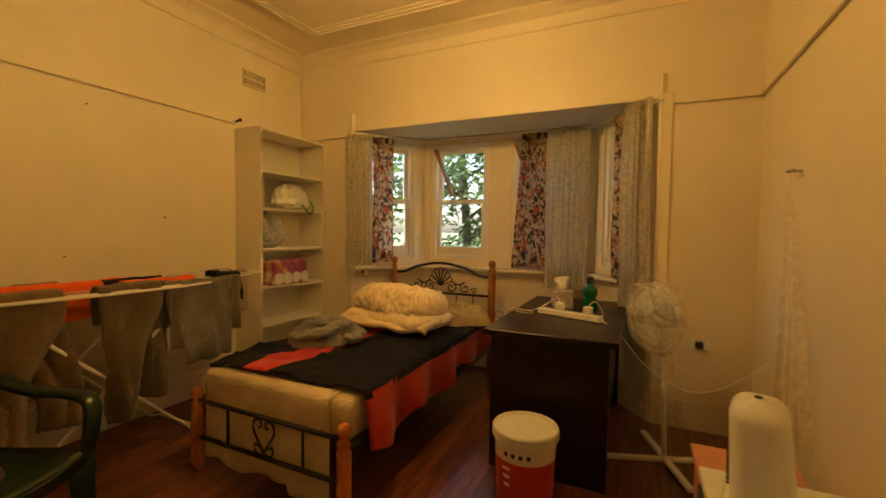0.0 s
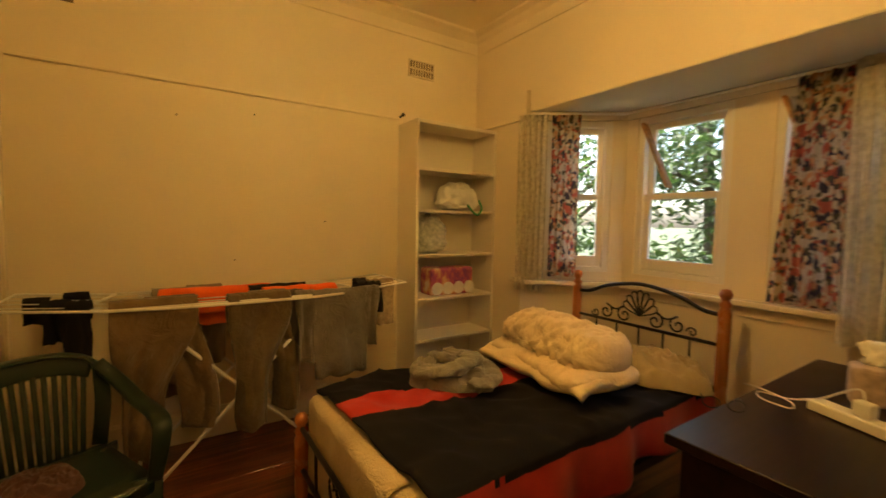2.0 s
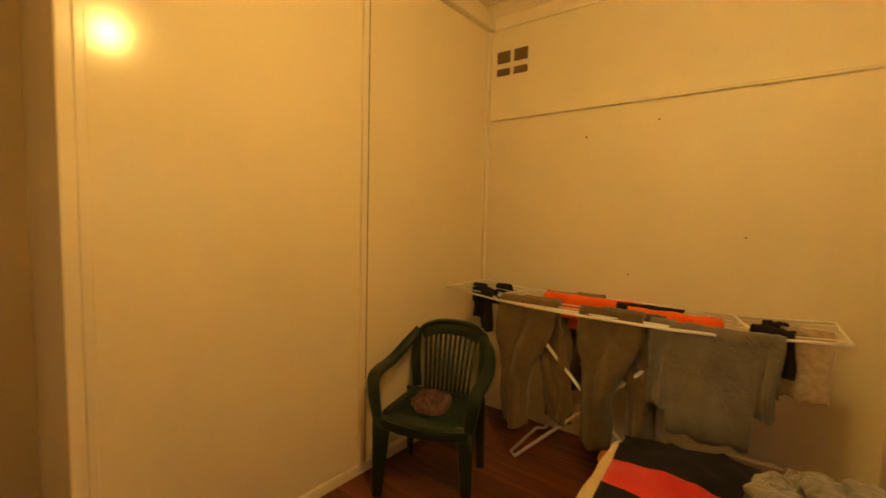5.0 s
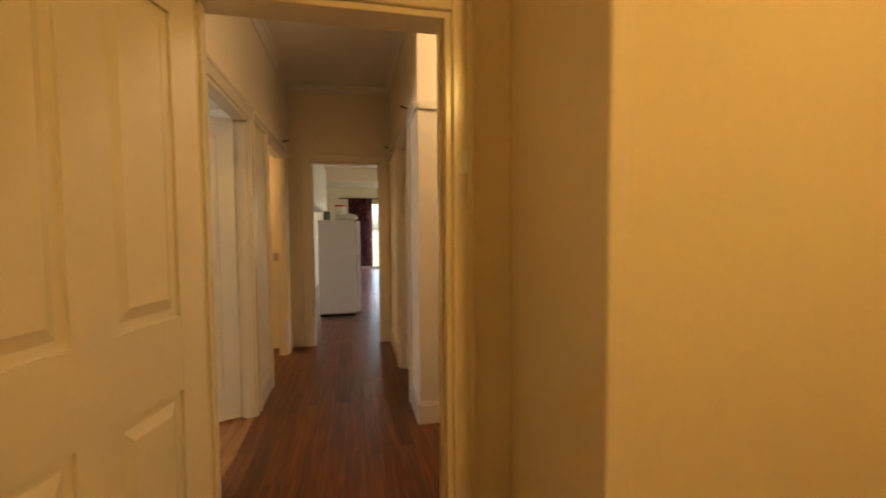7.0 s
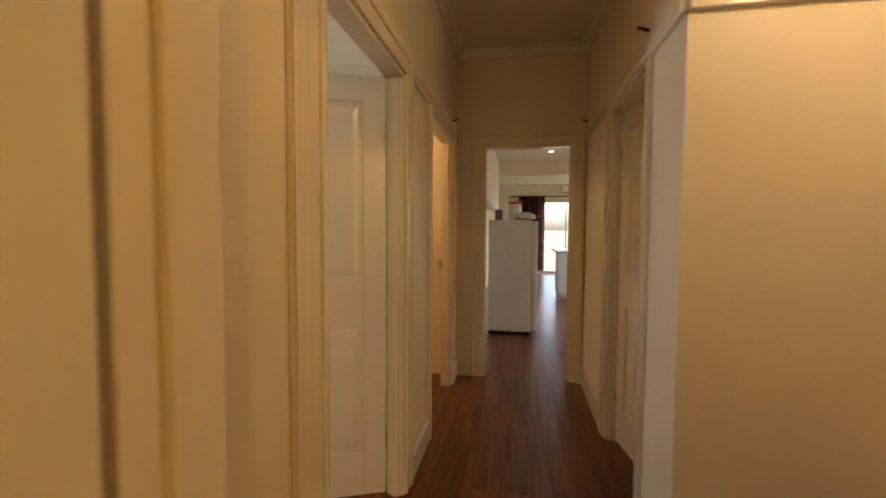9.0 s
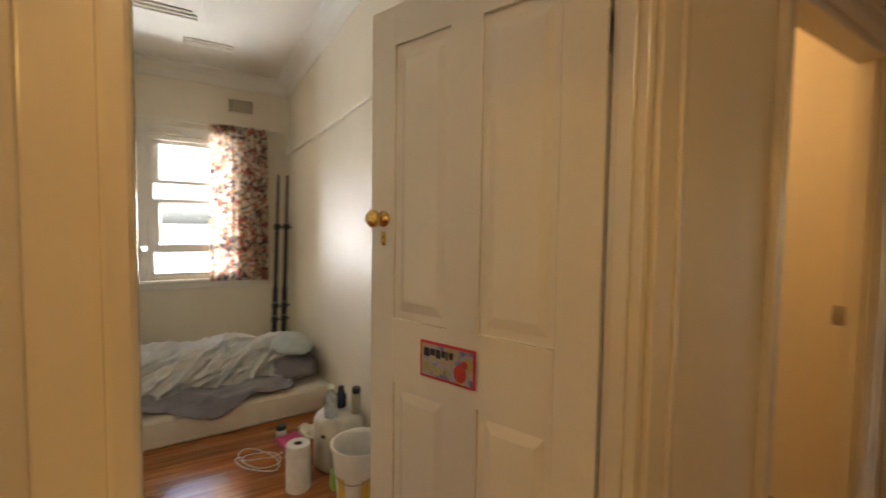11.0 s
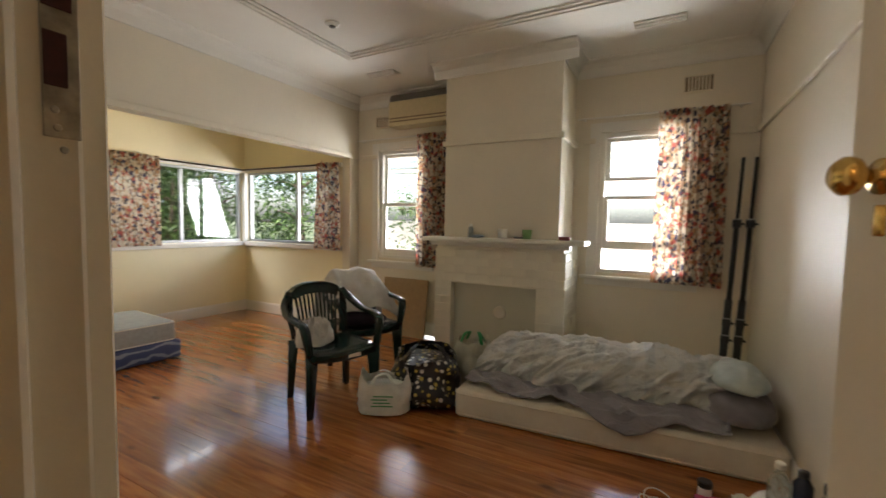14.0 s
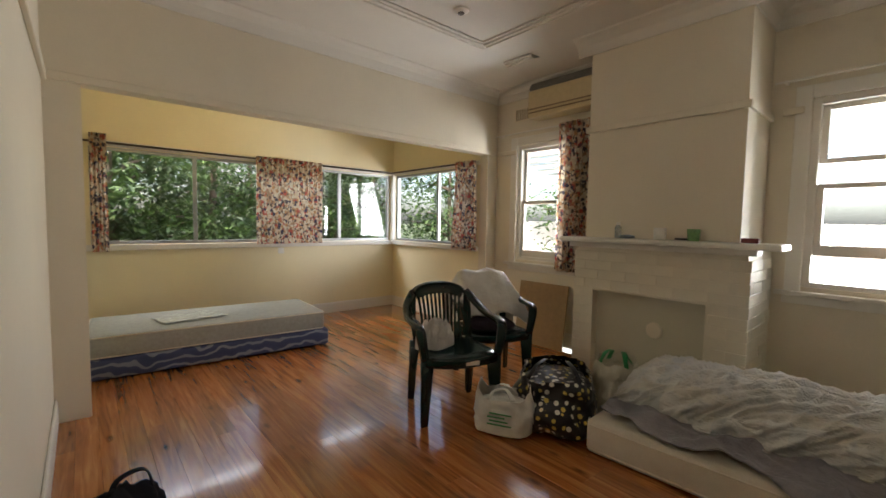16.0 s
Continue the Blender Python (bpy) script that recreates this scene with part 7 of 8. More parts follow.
def duvet(u, v):
    y = 0.10 + 1.74 * v
    a = math.pi * u
    half = 0.305 + 0.04 * wob(v * 3, 0, 7)
    hgt = (0.19 + 0.05 * math.sin(v * 3.4 + 0.1) + 0.04 * wob(v * 4, 0, 8)) * (1 - 0.55 * max(0, (v - 0.93) / 0.07))
    q, p = u * 1.05, v * 1.74
    fold = crease((0.80 * q + 0.60 * p) * 9, (0.80 * p - 0.60 * q) * 2.6, 1.0, 9) * 0.046 + crease((0.75 * q + 0.66 * p) * 19, (0.75 * p - 0.66 * q) * 5, 1.0, 10) * 0.030 + crease((0.7 * q + 0.72 * p) * 34, (0.72 * p - 0.7 * q) * 8, 1.0, 21) * 0.012 + 0.02 * wob(p * 3, q * 4, 13) - 0.01
    r = math.sin(a) ** 0.75
    x = 0.585 - fold * math.cos(a) - half * math.cos(a) * (1 + 0.15 * wob(v * 5, u, 11)) + 0.03 * wob(v * 8, u * 3, 12)
    return (x, y, 0.237 + hgt * r + fold * math.sin(a))


dv2 = thing("duvet", FM, "rumpled pale checked duvet heaped along the mattress", "duvet")
part("cover", sheet(B(), 90, 220, duvet), dm.mat, dv2, smooth=True)
part("seam", tube(B(), [Vector(duvet(0.004, k / 80)) for k in range(81)], 0.006, 6), dm.mat, dv2, smooth=True)
solo("pillow", lump(B(), 0.34, 0.17, 0.11, 71, 0.1, ridge=3), cloth("dark_grey_pillowcase", (0.20, 0.18, 0.185)), "dark grey pillow at the head of the mattress", "pillow", m=pose(3.75, -1.90, 0.22), smooth=True)
solo("pillow", lump(B(), 0.30, 0.15, 0.08, 72, 0.1, ridge=3), cloth("pale_green_pillowcase", (0.42, 0.46, 0.42)), "pale grey-green pillow on top of another", "pillow", m=pose(3.82, -1.90, 0.37), smooth=True)

for k, (x, y) in enumerate(((4.60, -1.89), (4.62, -1.98))):
    tr = thing("folded_light_stand", look((x, y, 0.0), (x + 0.24, y - 0.10, 1.9)) @ pose(0, 0, 0, 180), "tall black telescopic stand leaning in the corner", "stand", "leaning stands")
    part("lower_tube", rod(B(), (0, 0, 0.0), (0, 0, 0.75), 0.026), M_BLACK, tr, smooth=True)
    part("middle_tube", rod(B(), (0, 0, 0.75), (0, 0, 1.35), 0.018), M_BLACK, tr, smooth=True)
    part("upper_tube", rod(B(), (0, 0, 1.35), (0, 0, 1.88), 0.013), M_BLACK, tr, smooth=True)
    for z in (0.44, 0.57, 1.35):
        bm = B()
        lathe(bm, [(0.0, z - 0.028), (0.030, z - 0.028), (0.031, z + 0.028), (0, z + 0.028)], 14)
        rod(bm, (0.02, 0, z), (0.05, 0, z), 0.009)
        c = part("collar", bm, M_BLACK, tr, smooth=False)
        part("ring", lathe(B(), [(0.02, z + 0.029), (0.0315, z + 0.029), (0.0315, z + 0.037), (0.02, z + 0.037)], 14), M_ALU, c, "bright metal ring")

# ---- front room: things on the floor by the door ----
M_TUBW = plain("grubby_white_plastic", (0.66, 0.62, 0.52), 0.4, vary=0.2, scale=14)
jb = thing("white_drum", pose(2.66, -1.94, 0), "grubby white plastic drum with bottles standing on it", "drum")
part("drum", lathe(B(), [(0, 0), (0.13, 0), (0.138, 0.01), (0.14, 0.26), (0.125, 0.285), (0, 0.29)], 28), M_TUBW, jb, smooth=True)
bm = B()
for a in (2.2, 2.75):
    box(bm, (-0.012, -0.002, -0.014), (0.012, 0.002, 0.004), m=pose(0.141 * math.cos(a), 0.141 * math.sin(a), 0.21, 0, 0, math.degrees(a) + 90))
part("printed_marks", bm, M_BLACK, jb)
bottle("clear_bottle", pose(2.62, -1.88, 0.291), [(0, 0), (0.035, 0), (0.037, 0.01), (0.037, 0.11), (0.014, 0.15), (0.013, 0.16)], see_through("pet_bottle", (0.6, 0.65, 0.62), 0.6, 0.1), M_WPLAST, "clear plastic bottle on the drum", "bottle", 0.018)
bottle("dark_bottle", pose(2.72, -1.97, 0.291), [(0, 0), (0.03, 0), (0.032, 0.01), (0.032, 0.07), (0.014, 0.10)], plain("dark_navy", (0.02, 0.025, 0.05), 0.25), M_BLACK, "small dark bottle on the drum", "bottle", 0.02)
bottle("spray_can", pose(2.60, -2.02, 0.291), [(0, 0), (0.028, 0), (0.028, 0.10), (0.02, 0.115)], plain("beige_can", (0.4, 0.34, 0.24), 0.3), M_BLACK, "small spray can with a dark cap on the drum", "spray can", 0.03)
wb = thing("white_bucket", pose(2.28, -1.93, 0), "open white plastic bucket with yellow marks", "bucket")
part("bucket", lathe(B(), [(0, 0.004), (0.105, 0.0), (0.11, 0.004), (0.135, 0.27), (0.145, 0.275), (0.145, 0.29), (0.135, 0.29), (0.13, 0.275), (0.104, 0.012), (0, 0.01)], 30), M_WPLAST, wb, smooth=False)
part("handle", tube(B(), [(0.146 * math.cos(a), 0.146 * math.sin(a), 0.25 - 0.10 * math.sin((a - 1.2) / 2.6 * math.pi)) for a in [1.2 + 2.6 * k / 16 for k in range(17)]], 0.003, 6), M_STEEL, wb, smooth=True)
for a in (2.0, 3.0):
    bm = B()
    box(bm, (-0.02, -0.002, -0.07), (0.02, 0.002, 0.05), m=pose(0.1225 * math.cos(a), 0.1225 * math.sin(a), 0.11, 0, 0, math.degrees(a) + 90))
    part("yellow_patch", bm, plain("yellow_label", (0.7, 0.5, 0.08), 0.5), wb)
pt = thing("paper_towel_roll", pose(2.51, -1.68, 0), "white paper towel roll standing on the floor", "paper towel")
part("roll", lathe(B(), [(0.021, 0.002), (0.058, 0.0), (0.06, 0.004), (0.06, 0.236), (0.057, 0.24), (0.021, 0.24)], 28), plain("paper_white", (0.82, 0.80, 0.76), 0.95, bump=0.2), pt, smooth=False)
part("core", lathe(B(), [(0.0205, 0.236), (0.0205, 0.003), (0.018, 0.003), (0.018, 0.236)], 20), plain("cardboard_core", (0.35, 0.25, 0.15), 0.9), pt)
bottle("dark_canister", pose(2.60, -1.72, 0), [(0, 0), (0.045, 0), (0.047, 0.004), (0.047, 0.17), (0.042, 0.175)], plain("dark_slate", (0.03, 0.033, 0.045), 0.3), M_BLACK, "dark canister beside the paper towel", "canister", 0.01)
bm = B()
box(bm, (-0.10, -0.07, 0), (0.10, 0.07, 0.02), 0.005)
solo("pink_notebook", bm, plain("pink_cover", (0.62, 0.08, 0.22), 0.4), "bright pink notebook lying on the floor", "notebook", m=pose(2.99, -1.745, 0, 0, 0, 12))
lead = []
for k in range(90):
    t = k / 89
    lead.append((2.86 + 0.16 * math.cos(t * 17) * (0.6 + 0.4 * math.sin(t * 5)) + 0.05 * t, -1.52 + 0.10 * math.sin(t * 17 + 0.6) - 0.05 * t, 0.006 + 0.006 * abs(math.sin(t * 31))))
solo("white_cable", tube(B(), lead, 0.003, 6), M_WPLAST, "tangled white cable on the floorboards", "cable", smooth=True)
solo("crumpled_wrapper", lump(B(), 0.09, 0.06, 0.04, 81, 0.4), plain("cream_wrapper", (0.7, 0.65, 0.5), 0.5), "crumpled cream wrapper on the floor", "wrapper", m=pose(3.06, -1.86, 0), smooth=True)
bottle("small_black_jar", pose(3.10, -1.70, 0.0), [(0, 0), (0.03, 0), (0.03, 0.05), (0.026, 0.055)], M_WPLAST, M_BLACK, "small white jar with a black lid", "jar", 0.025)
bm = B()
box(bm, (-0.03, -0.015, 0), (0.03, 0.015, 0.09), 0.004)
solo("green_sponge", bm, plain("lime_sponge", (0.30, 0.55, 0.08), 0.9, bump=0.3), "lime green sponge beside the bucket", "sponge", m=pose(2.42, -1.84, 0))

# ---- front room: chairs and bags ----
M_CHAIRD = plain("dark_green_plastic", (0.006, 0.022, 0.018), 0.22, vary=0.1)
ch = chair_of_plastic(pose(3.03, 0.64, 0, 0, 0, -203), M_CHAIRD, "dark green plastic armchair with a white cloth on it", "dark green plastic chairs")
bm = B()
box(bm, (-0.11, 0.254, 0.372), (-0.02, 0.2565, 0.398))
part("sticker", bm, M_WPLAST, ch, "white sticker")
copy2 = chair_of_plastic(pose(3.66, 0.86, 0, 0, 0, -118 - 90), M_CHAIRD, "dark green plastic armchair draped with a white blanket", "dark green plastic chairs")
M_WCLOTH = cloth("white_towelling", (0.66, 0.63, 0.58), (0.52, 0.49, 0.44), 160, fold=9, crumple=0.022)


def drape(u, v):
    """Blanket over the back and one arm of a chair that faces +y."""
    x = -0.34 + 0.66 * u
    s = v * 1.05
    if s < 0.32:
        y, z = -0.34 + 0.01 * math.sin(u * 18), 0.52 + s
    elif s < 0.42:
        k = (s - 0.32) / 0.10
        y, z = -0.34 + 0.11 * k, 0.84 + 0.016 * math.sin(math.pi * k)
    else:
        k = (s - 0.42) / 0.63
        y, z = -0.23 + 0.34 * k, 0.84 - 0.30 * k + 0.05 * math.sin(math.pi * k) * (abs(2 * u - 1))
    drop = 0.22 * max(0, abs(2 * u - 1) - 0.62) / 0.38
    z -= drop * (1 - 0.6 * v) + 0.05 * (2 * u - 1) ** 2
    z = max(z, 0.655) if (u > 0.85 and v > 0.4) else z
    return (x, y + 0.012 * math.sin(u * 25), z + 0.012 * wob(u * 6, v * 6, 5) + 0.012 * math.sin(u * 14 + v * 9) * v)


solo("white_blanket", sheet(B(), 44, 44, drape, 0.01), M_WCLOTH, "white blanket draped over a plastic chair", "blanket", m=pose(3.66, 0.86, 0.015, 0, 0, -118 - 90), smooth=True)
solo("dark_cushion", lump(B(), 0.2, 0.19, 0.06, 91, 0.15, ridge=3), cloth("dark_plum", (0.03, 0.02, 0.03)), "dark folded clothes on a chair seat", "clothes", m=pose(3.63, 0.83, 0.435, 0, 0, 20), smooth=True)
solo("white_cloth", heap(B(), 0.17, 0.13, 0.16, 92), M_WCLOTH, "crumpled white cloth on a chair seat", "cloth", m=pose(2.97, 0.74, 0.435, 0, 0, 30), smooth=True)
bm = B()
box(bm, (-0.012, -0.30, 0), (0.012, 0.30, 0.66), 0.003)
solo("cardboard_sheet", bm, plain("brown_board", (0.38, 0.26, 0.13), 0.85), "brown board leaning against the wall", "board", m=pose(4.74, 1.17, 0, 0, 8, 0))


def bag(name, m, rx, ry, h, mat, label, seed, handles=None, square=1.0, lumpy=1.0, ears=0.0):
    """A soft bag that stands open: side walls with creases, gathered mouth."""
    b = thing(name, m, label, "bag")

    def fn(u, v):
        a = 2 * math.pi * u
        k = 1.0 - 0.12 * v + 0.10 * math.sin(math.pi * v) - 0.35 * max(0, 0.08 - v) / 0.08
        r = 1 + lumpy * (0.26 * wob(math.cos(a) * 1.6, math.sin(a) * 1.6, v * 2.2, 1, seed) + 0.11 * (1 - 2 * abs(wob(math.cos(a) * 3, math.sin(a) * 3, v * 3, 1, seed + 2))))
        top = 0.10 * wob(math.cos(a) * 1.3, math.sin(a) * 1.3, 0, 1, seed + 4) + ears * abs(math.cos(a)) ** 6
        cx, cy = math.copysign(abs(math.cos(a)) ** square, math.cos(a)), math.copysign(abs(math.sin(a)) ** square, math.sin(a))
        crease = 0.03 * max(0, 1 - abs(wob(math.cos(a) * 4, math.sin(a) * 4, v * 5, 1, seed + 6)) * 4)
        return (rx * k * (r + crease) * cx, ry * k * (r + crease) * cy, v * (h + top * h * v) + 0.002)
    bm = sheet(B(), 56, 30, fn, closed_u=True)
    bottom = [e for e in bm.edges if e.is_boundary and max(v.co.z for v in e.verts) < 0.02]
    bmesh.ops.holes_fill(bm, edges=bottom)
    part("bag_body", bm, mat, b, smooth=True)
    part("filling", lump(B(), rx * 0.9, ry * 0.9, h * 0.16, seed + 8, 0.25, m=pose(0, 0, h * 0.68)), mat, b, smooth=True)
    if handles:
        for s in (-1, 1):
            part("handle", ribbon(B(), curve_pts([(-rx * 0.5, s * ry * 0.7, h * 0.9), (-rx * 0.3, s * ry * 0.5, h * 1.12), (rx * 0.1, s * ry * 0.3, h * 1.15), (rx * 0.4, s * ry * 0.6, h * 0.92)], 20), 0.03, 0.004), handles, b, smooth=True)
    return b


dots = Nodes("dotted_bag_fabric", 0.3)
vo = dots.n("ShaderNodeTexVoronoi")
vo.inputs["Scale"].default_value = 22
vo.inputs["Randomness"].default_value = 0.75
dots.l(dots.co.outputs["Object"], vo.inputs["Vector"])
tone = dots.ramp(vo.outputs["Color"], [(0.0, (0.75, 0.72, 0.62)), (0.5, (0.62, 0.48, 0.10)), (0.8, (0.7, 0.7, 0.66))], True)
dots.colour(dots.mix(dots.ramp(vo.outputs["Distance"], [(0.30, (1, 1, 1)), (0.35, (0, 0, 0))]), (0.012, 0.012, 0.016), tone)).bump(dots.noise(20, 3), 0.3, 0.01)
bag("dotted_shopping_bag", pose(3.46, 0.08, 0, 0, 0, 30), 0.31, 0.23, 0.33, dots.mat, "black shopping bag with white and yellow dots, bulging", 5, M_BLACK, 0.75, 0.8)
wbag = bag("white_carrier_bag", pose(3.07, 0.18, 0, 0, 0, -62), 0.165, 0.11, 0.235, M_BAGW, "full white plastic carrier bag with green print", 9, M_BAGW, 0.6, 0.5, 0.28)
bm = B()
for k in range(4):
    box(bm, (-0.075 + 0.012 * (k % 2), -0.1285, 0.085 + 0.022 * k), (0.07 - 0.02 * (k % 3), -0.126, 0.093 + 0.022 * k), m=Matrix.Identity(4))
part("printed_bars", bm, plain("print_green", (0.05, 0.30, 0.10), 0.5), wbag)
b2 = bag("cream_carrier_bag", pose(3.88, -0.12, 0, 0, 0, 10), 0.18, 0.13, 0.36, plain("cream_film", (0.6, 0.57, 0.46), 0.4, bump=0.4, scale=10), "slumped cream plastic bag with green handles", 14, M_GREENP)
kb = thing("black_bag", pose(1.21, 0.50, 0, 0, 0, 15), "small black bag on the floor by the wall", "bag")
part("bag_body", lump(B(), 0.16, 0.11, 0.17, 95, 0.25, ridge=4), M_SOCK, kb, smooth=True)
part("handle", ribbon(B(), curve_pts([(-0.03, 0, 0.19), (0.0, 0.01, 0.265), (0.09, 0.01, 0.27), (0.12, 0, 0.18)], 16), 0.03, 0.005), M_SOCK, kb, smooth=True)

# ---- sunroom ----
sl = thing("batten_light", pose(2.3, 2.75, HS), "small warm batten light on the sunroom ceiling", "ceiling light")
part("holder", lathe(B(), [(0, 0), (0.045, 0), (0.045, -0.02), (0.02, -0.05), (0.02, -0.11), (0, -0.11)], 20), M_WPLAST, sl)
ms = thing("mattress", pose(1.11, 2.645, 0.175, 0, 0, -4) @ Matrix.Diagonal((0.975, 1, 1, 1)), "pale quilted single mattress on a base", "mattress")
M_QUILTED = plain("pale_quilted_ticking", (0.37, 0.37, 0.32), 0.8, vary=0.14, scale=30, bump=0.3)
bm = B()
box(bm, (0, 0, 0), (1.93, 0.84, 0.18), 0.03, segs=3)
part("mattress_body", bm, M_QUILTED, ms, smooth=True)
for z in (0.012, 0.168):
    part("piping", tube(B(), [(0.03, 0.002, z), (1.90, 0.002, z), (1.928, 0.03, z), (1.928, 0.81, z), (1.90, 0.838, z), (0.03, 0.838, z), (0.002, 0.81, z), (0.002, 0.03, z)], 0.006, 6, True), M_TICK, ms, smooth=True)
sw = Nodes("navy_swirl_fabric", 0.7)
wv = sw.n("ShaderNodeTexWave")
wv.wave_type = "RINGS"
wv.inputs["Scale"].default_value, wv.inputs["Distortion"].default_value, wv.inputs["Detail"].default_value = 4.0, 9.0, 2.0
sw.l(sw.co.outputs["Object"], wv.inputs["Vector"])
sw.colour(sw.ramp(wv.outputs["Fac"], [(0.0, (0.04, 0.055, 0.13)), (0.72, (0.05, 0.065, 0.15)), (0.86, (0.24, 0.26, 0.30))])).bump(sw.noise(200, 2), 0.1, 0.002)
bs = thing("upholstered_divan", pose(1.11, 2.635, 0, 0, 0, -4) @ Matrix.Diagonal((0.975, 1, 1, 1)), "low bed base in navy swirl-patterned fabric", "bed base")
bm = B()
box(bm, (0, 0, 0.012), (1.97, 0.86, 0.173), 0.02, segs=2)
part("base_body", bm, sw.mat, bs, smooth=True)
for x in (0.12, 1.85):
    for y in (0.1, 0.76):
        part("glide", rod(B(), (x, y, 0), (x, y, 0.014), 0.02), M_BLACK, bs)
pw = sheet(B(), 30, 24, lambda u, v: (0.52 * (u - 0.5) + 0.03 * wob(v * 5, 0, 3), 0.34 * (v - 0.5) + 0.03 * wob(u * 5, 0, 4), 0.012 + 0.012 * abs(wob(u * 6, v * 6, 2)) + 0.006 * abs(math.sin(u * 12))), 0.002)
solo("plastic_wrapper", pw, see_through("printed_film_clear", (0.72, 0.74, 0.66), 0.25, 0.25), "crinkled plastic wrapper lying on the mattress", "wrapper", m=pose(1.87, 2.95, 0.357, 0, 0, 8), smooth=True)
plug_plate(pose(3.05, YN3, 0.885), "small power socket under the sunroom sill", 0.075, 0.075)
plug_plate(pose(XE2 - 0.01, 1.75, 0.30, 0, 0, -90), "white power socket low on the wall")

# ---- outside ----
lf = Nodes("leaf_green", 0.5)
ln = lf.n("ShaderNodeNewGeometry")
lc = lf.ramp(ln.outputs["Random Per Island"], [(0.0, (0.02, 0.045, 0.010)), (0.5, (0.05, 0.10, 0.022)), (1.0, (0.12, 0.20, 0.05))])
lf.colour(lc)
add_translucent(lf, lc, 0.4)
M_BARK = plain("grey_brown_bark", (0.10, 0.075, 0.05), 0.9, vary=0.4, scale=12, bump=0.6)


def tree(x, y, h, spread, seed, leaves, low=0.25, leaf=0.068, label="broad-leaved garden tree with dense green leaves", z0=-0.4):
    r = random.Random(seed)
    t = thing("tree", pose(x, y, z0), label, "tree", "garden trees")
    bm = B()
    lean = (r.uniform(-0.3, 0.3), r.uniform(-0.3, 0.3))
    trunk = curve_pts([(0, 0, 0), (lean[0] * 0.3, lean[1] * 0.3, h * 0.25), (lean[0], lean[1], h * 0.55), (lean[0] * 1.3, lean[1], h * 0.85)], 14)
    tube(bm, trunk, lambda k: 0.10 * h / 4 * (1 - 0.75 * k), 8)
    tips = []
    for k in range(11):
        p = trunk[int(len(trunk) * r.uniform(low, 0.95)) - 1]
        a = r.uniform(0, 6.28)
        L = spread * r.uniform(0.55, 1.0)
        q = Vector(p) + Vector((math.cos(a) * L, math.sin(a) * L, r.uniform(0.1, 0.5) * L))
        mid = (Vector(p) + q) / 2 + Vector((0, 0, 0.1 * L))
        limb = curve_pts([p, mid, q], 8)
        tube(bm, limb, lambda s: 0.035 * (1 - 0.7 * s), 6)
        tips += [limb[3], limb[5], limb[7], q]
    tips.append(Vector(trunk[-1]))
    part("trunk", bm, M_BARK, t, smooth=True)
    vs, fs = [], []
    for k in range(leaves):
        c = r.choice(tips)
        d = Vector((r.gauss(0, 1), r.gauss(0, 1), r.gauss(0, 0.8))) * spread * 0.22
        p = Vector(c) + d
        s = leaf * r.uniform(0.6, 1.3)
        e = Euler((r.uniform(-0.9, 0.9), r.uniform(-0.9, 0.9), r.uniform(0, 6.28))).to_matrix()
        n = len(vs)
        for q in ((-s, 0, 0), (-0.1 * s, s * 0.38, 0.1 * s), (s, 0, -0.15 * s), (-0.1 * s, -s * 0.38, 0.1 * s)):
            vs.append(p + e @ Vector(q))
        fs += [(n, n + 1, n + 2), (n, n + 2, n + 3)]
    me = bpy.data.meshes.new("crown")
    me.from_pydata(vs, [], fs)
    me.materials.append(lf.mat)
    ob = new("crown", me)
    ob.parent = t
    tagged(ob, kind="stuff")
    return t


# the garden north of the sunroom and round the bay
for k, (x, y, h, s, n) in enumerate(((1.6, 7.0, 4.4, 1.5, 3600), (3.0, 7.6, 4.6, 1.6, 3600), (4.3, 8.6, 4.2, 1.4, 2400), (0.4, 8.2, 4.8, 1.7, 3200), (2.3, 9.6, 5.2, 1.9, 3000),
                                     (6.6, 8.0, 4.4, 1.5, 2800), (8.2, 6.4, 4.0, 1.3, 2200), (-0.6, 6.2, 4.4, 1.4, 3200), (-2.2, 6.4, 4.6, 1.5, 3200), (-3.9, 6.0, 4.4, 1.5, 3000), (-1.5, 8.4, 5.0, 1.8, 3000), (1.2, 5.9, 3.2, 0.9, 1600), (8.8, 2.6, 4.4, 1.4, 2000), (5.4, 11.0, 5.0, 1.8, 2400), (5.5, 7.9, 4.2, 1.4, 2600), (7.3, 10.0, 4.8, 1.7, 2400))):
    tree(x, y, h, s, 100 + k, int(n * 1.7))
# clipped shrubs below the windows
for k, (x, y, s) in enumerate(((1.5, 6.2, 0.8), (2.6, 6.4, 0.8), (3.6, 6.6, 0.7), (4.7, 6.9, 0.8), (5.8, 7.0, 0.8), (-1.9, 5.2, 0.8), (-0.8, 5.3, 0.8), (0.2, 5.4, 0.7))):
    tree(x, y, 1.5, s, 200 + k, 2200, 0.1, 0.06, "low dense shrub with small green leaves")
# a taller hedge in front of the neighbour's house
for k, (x, y, s) in enumerate(((5.2, 7.3, 0.9), (6.2, 8.1, 1.0), (7.2, 8.9, 1.0))):
    tree(x, y, 2.9, s, 240 + k, 3800, 0.08, 0.065, "tall dense hedge shrub with green leaves")
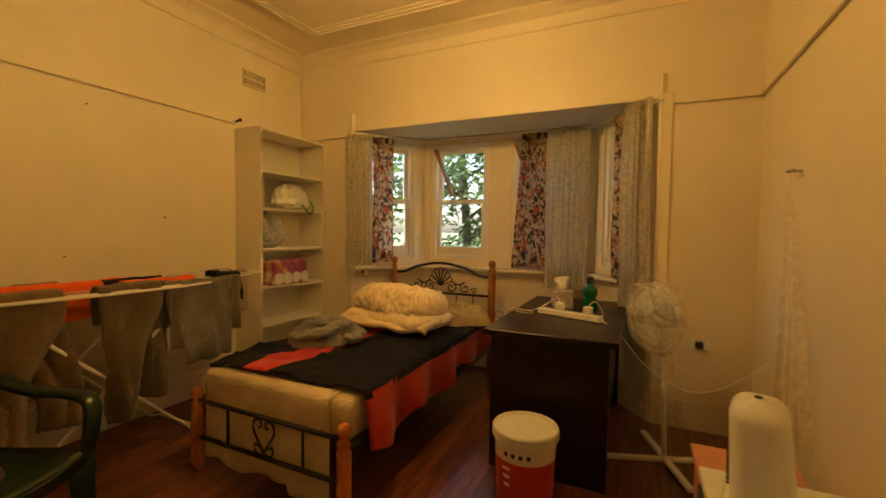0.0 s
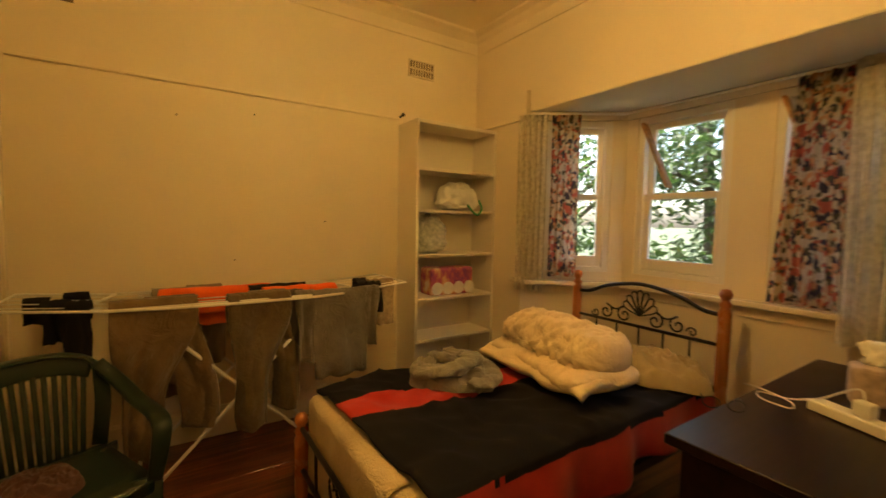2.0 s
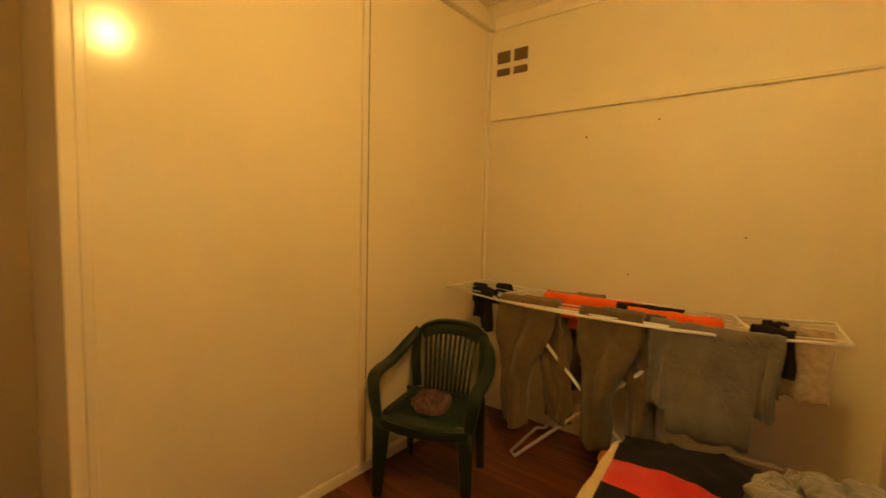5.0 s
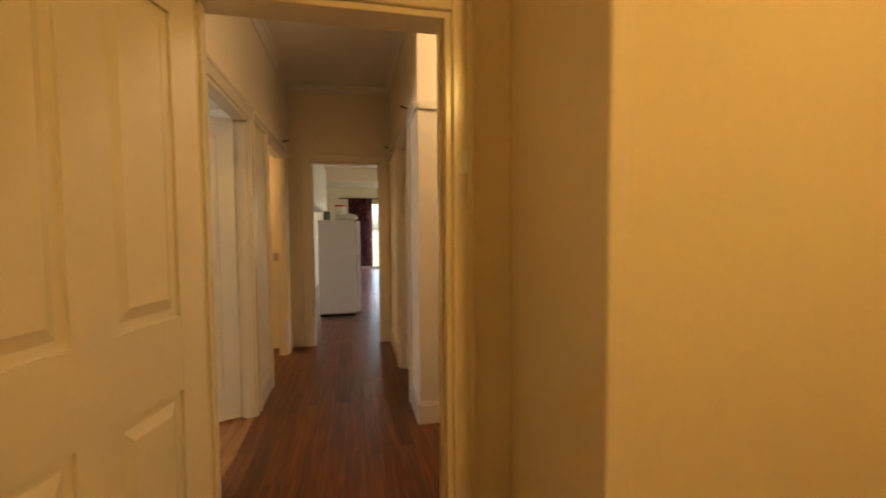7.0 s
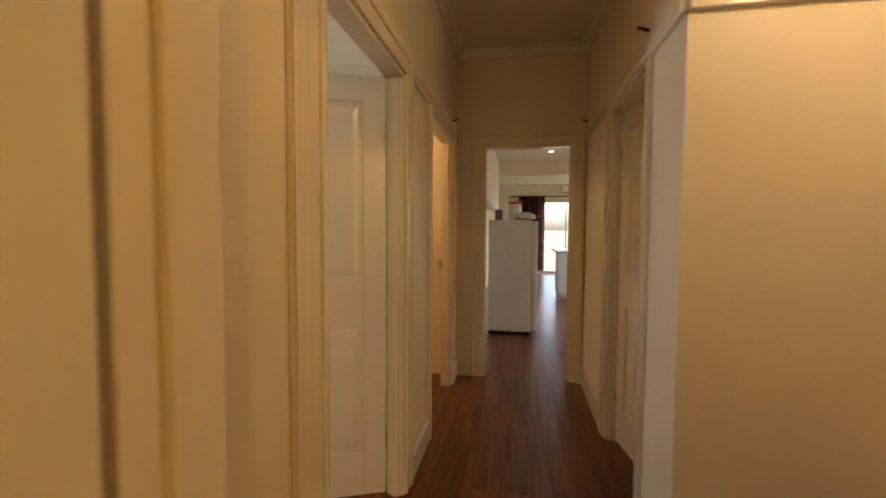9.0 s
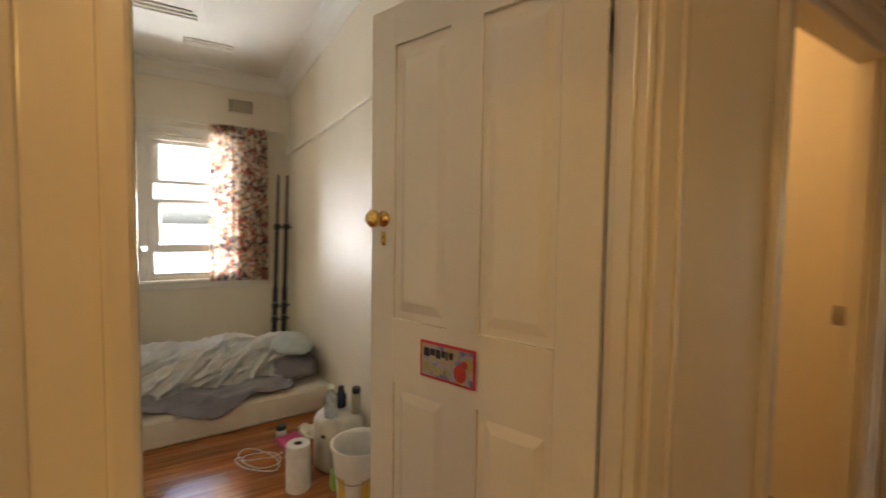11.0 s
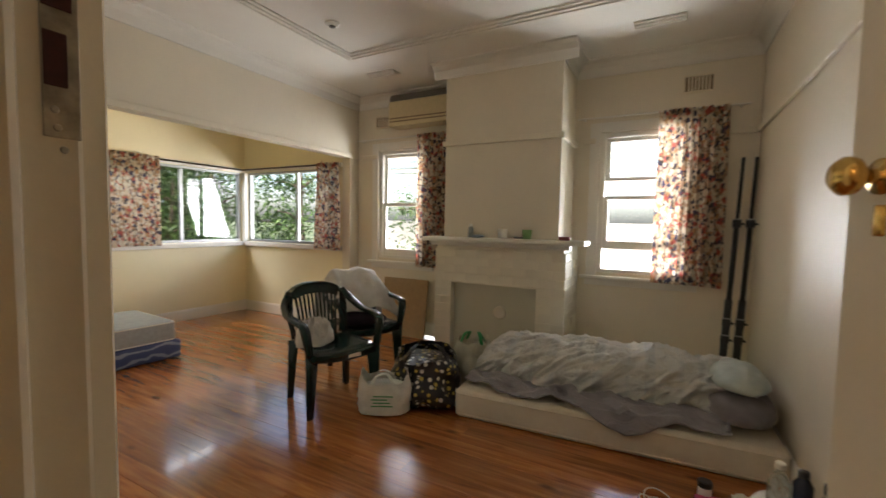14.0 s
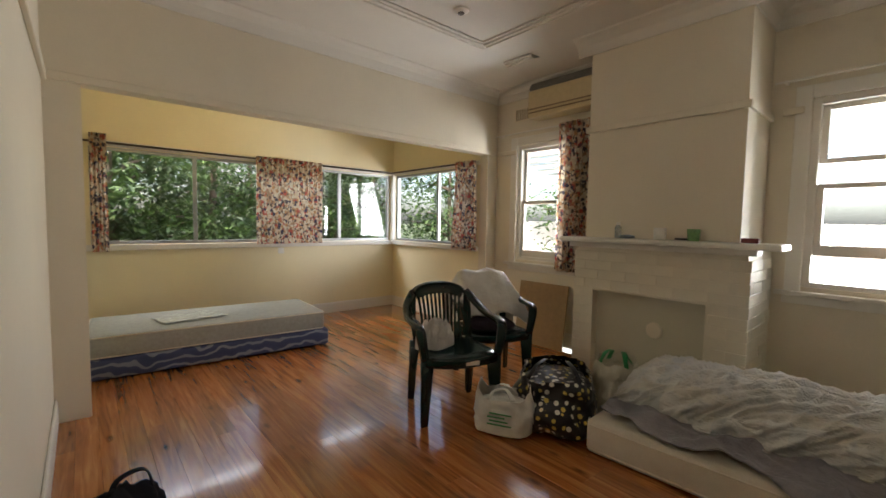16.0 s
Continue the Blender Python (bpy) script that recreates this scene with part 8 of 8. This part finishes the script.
# neighbour's pale weatherboard house
nb = thing("neighbour_house", pose(8.5, 15.5, -0.4), "pale weatherboard house beyond the trees", "house")
M_BOARDW = painted("pale_weatherboard_paint", (0.34, 0.35, 0.35), 0.6)
bm = B()
box(bm, (-3.5, 0, 0), (3.5, 4, 2.9))
part("wall", bm, M_BOARDW, nb)
for k in range(13):
    bm = B()
    box(bm, (-3.52, -0.03, 0.1 + 0.21 * k), (3.52, -0.002, 0.29 + 0.21 * k), 0.006, segs=1)
    part("weatherboard", bm, M_BOARDW, nb)
bm = B()
for s in (-1, 1):
    vs_ = [bm.verts.new(p) for p in ((-3.9, 2 + s * 2.5, 2.8), (3.9, 2 + s * 2.5, 2.8), (3.9, 2, 4.3), (-3.9, 2, 4.3))]
    bm.faces.new(vs_)
bmesh.ops.solidify(bm, geom=bm.faces[:], thickness=0.08)
part("roof", bm, plain("grey_roof_sheet", (0.28, 0.28, 0.28), 0.6), nb)
# awning and pale fence to the east
aw = thing("window_awning", pose(XE2 + 0.14, -1.27, 2.22), "pale slatted awning outside a sash window", "awning")
for k in range(7):
    bm = B()
    box(bm, (0.0 + 0.11 * k, -0.75, -0.055 * k), (0.115 + 0.11 * k, 0.75, 0.012 - 0.055 * k), 0.002, segs=1)
    part("slat", bm, painted("awning_paint", (0.66, 0.66, 0.64), 0.5) if k == 0 else bpy.data.materials["awning_paint"], aw)
aw2 = copy_thing(aw, pose(XE2 + 0.14, 1.28, 2.22))
aw3 = thing("carport_roof", pose(8.2, 4.2, 2.75), "pale corrugated carport roof edge", "carport roof")
for k in range(9):
    bm = B()
    box(bm, (0.1 + 0.2 * k, -1.6, -0.03 * k), (0.295 + 0.2 * k, 0.6, 0.02 - 0.03 * k), 0.004, segs=1)
    part("roof_sheet", bm, bpy.data.materials["awning_paint"], aw3)
fe = thing("garden_fence", pose(9.6, -3.0, -0.4), "pale painted paling fence along the side of the garden", "fence")
pm = B()
box(pm, (-0.01, -0.06, 0), (0.01, 0.06, 1.75), 0.003, segs=1)
pal = part("paling", pm, painted("fence_paint", (0.62, 0.60, 0.56), 0.7), fe)
for k in range(1, 70):
    ob = new("paling", pal.data)
    ob.parent = fe
    ob.location = (0, 0.128 * k, 0)
for z in (0.4, 1.4):
    bm = B()
    box(bm, (0.012, -0.1, z), (0.06, 8.9, z + 0.07))
    part("rail", bm, bpy.data.materials["fence_paint"], fe)
bm = B()
box(bm, (5.6, -4, -0.399), (9.5, 6, -0.37), 0.01)
setting("driveway", bm, plain("pale_concrete", (0.50, 0.48, 0.44), 0.9, vary=0.15, scale=3), "pale concrete driveway beside the house", "pavement")
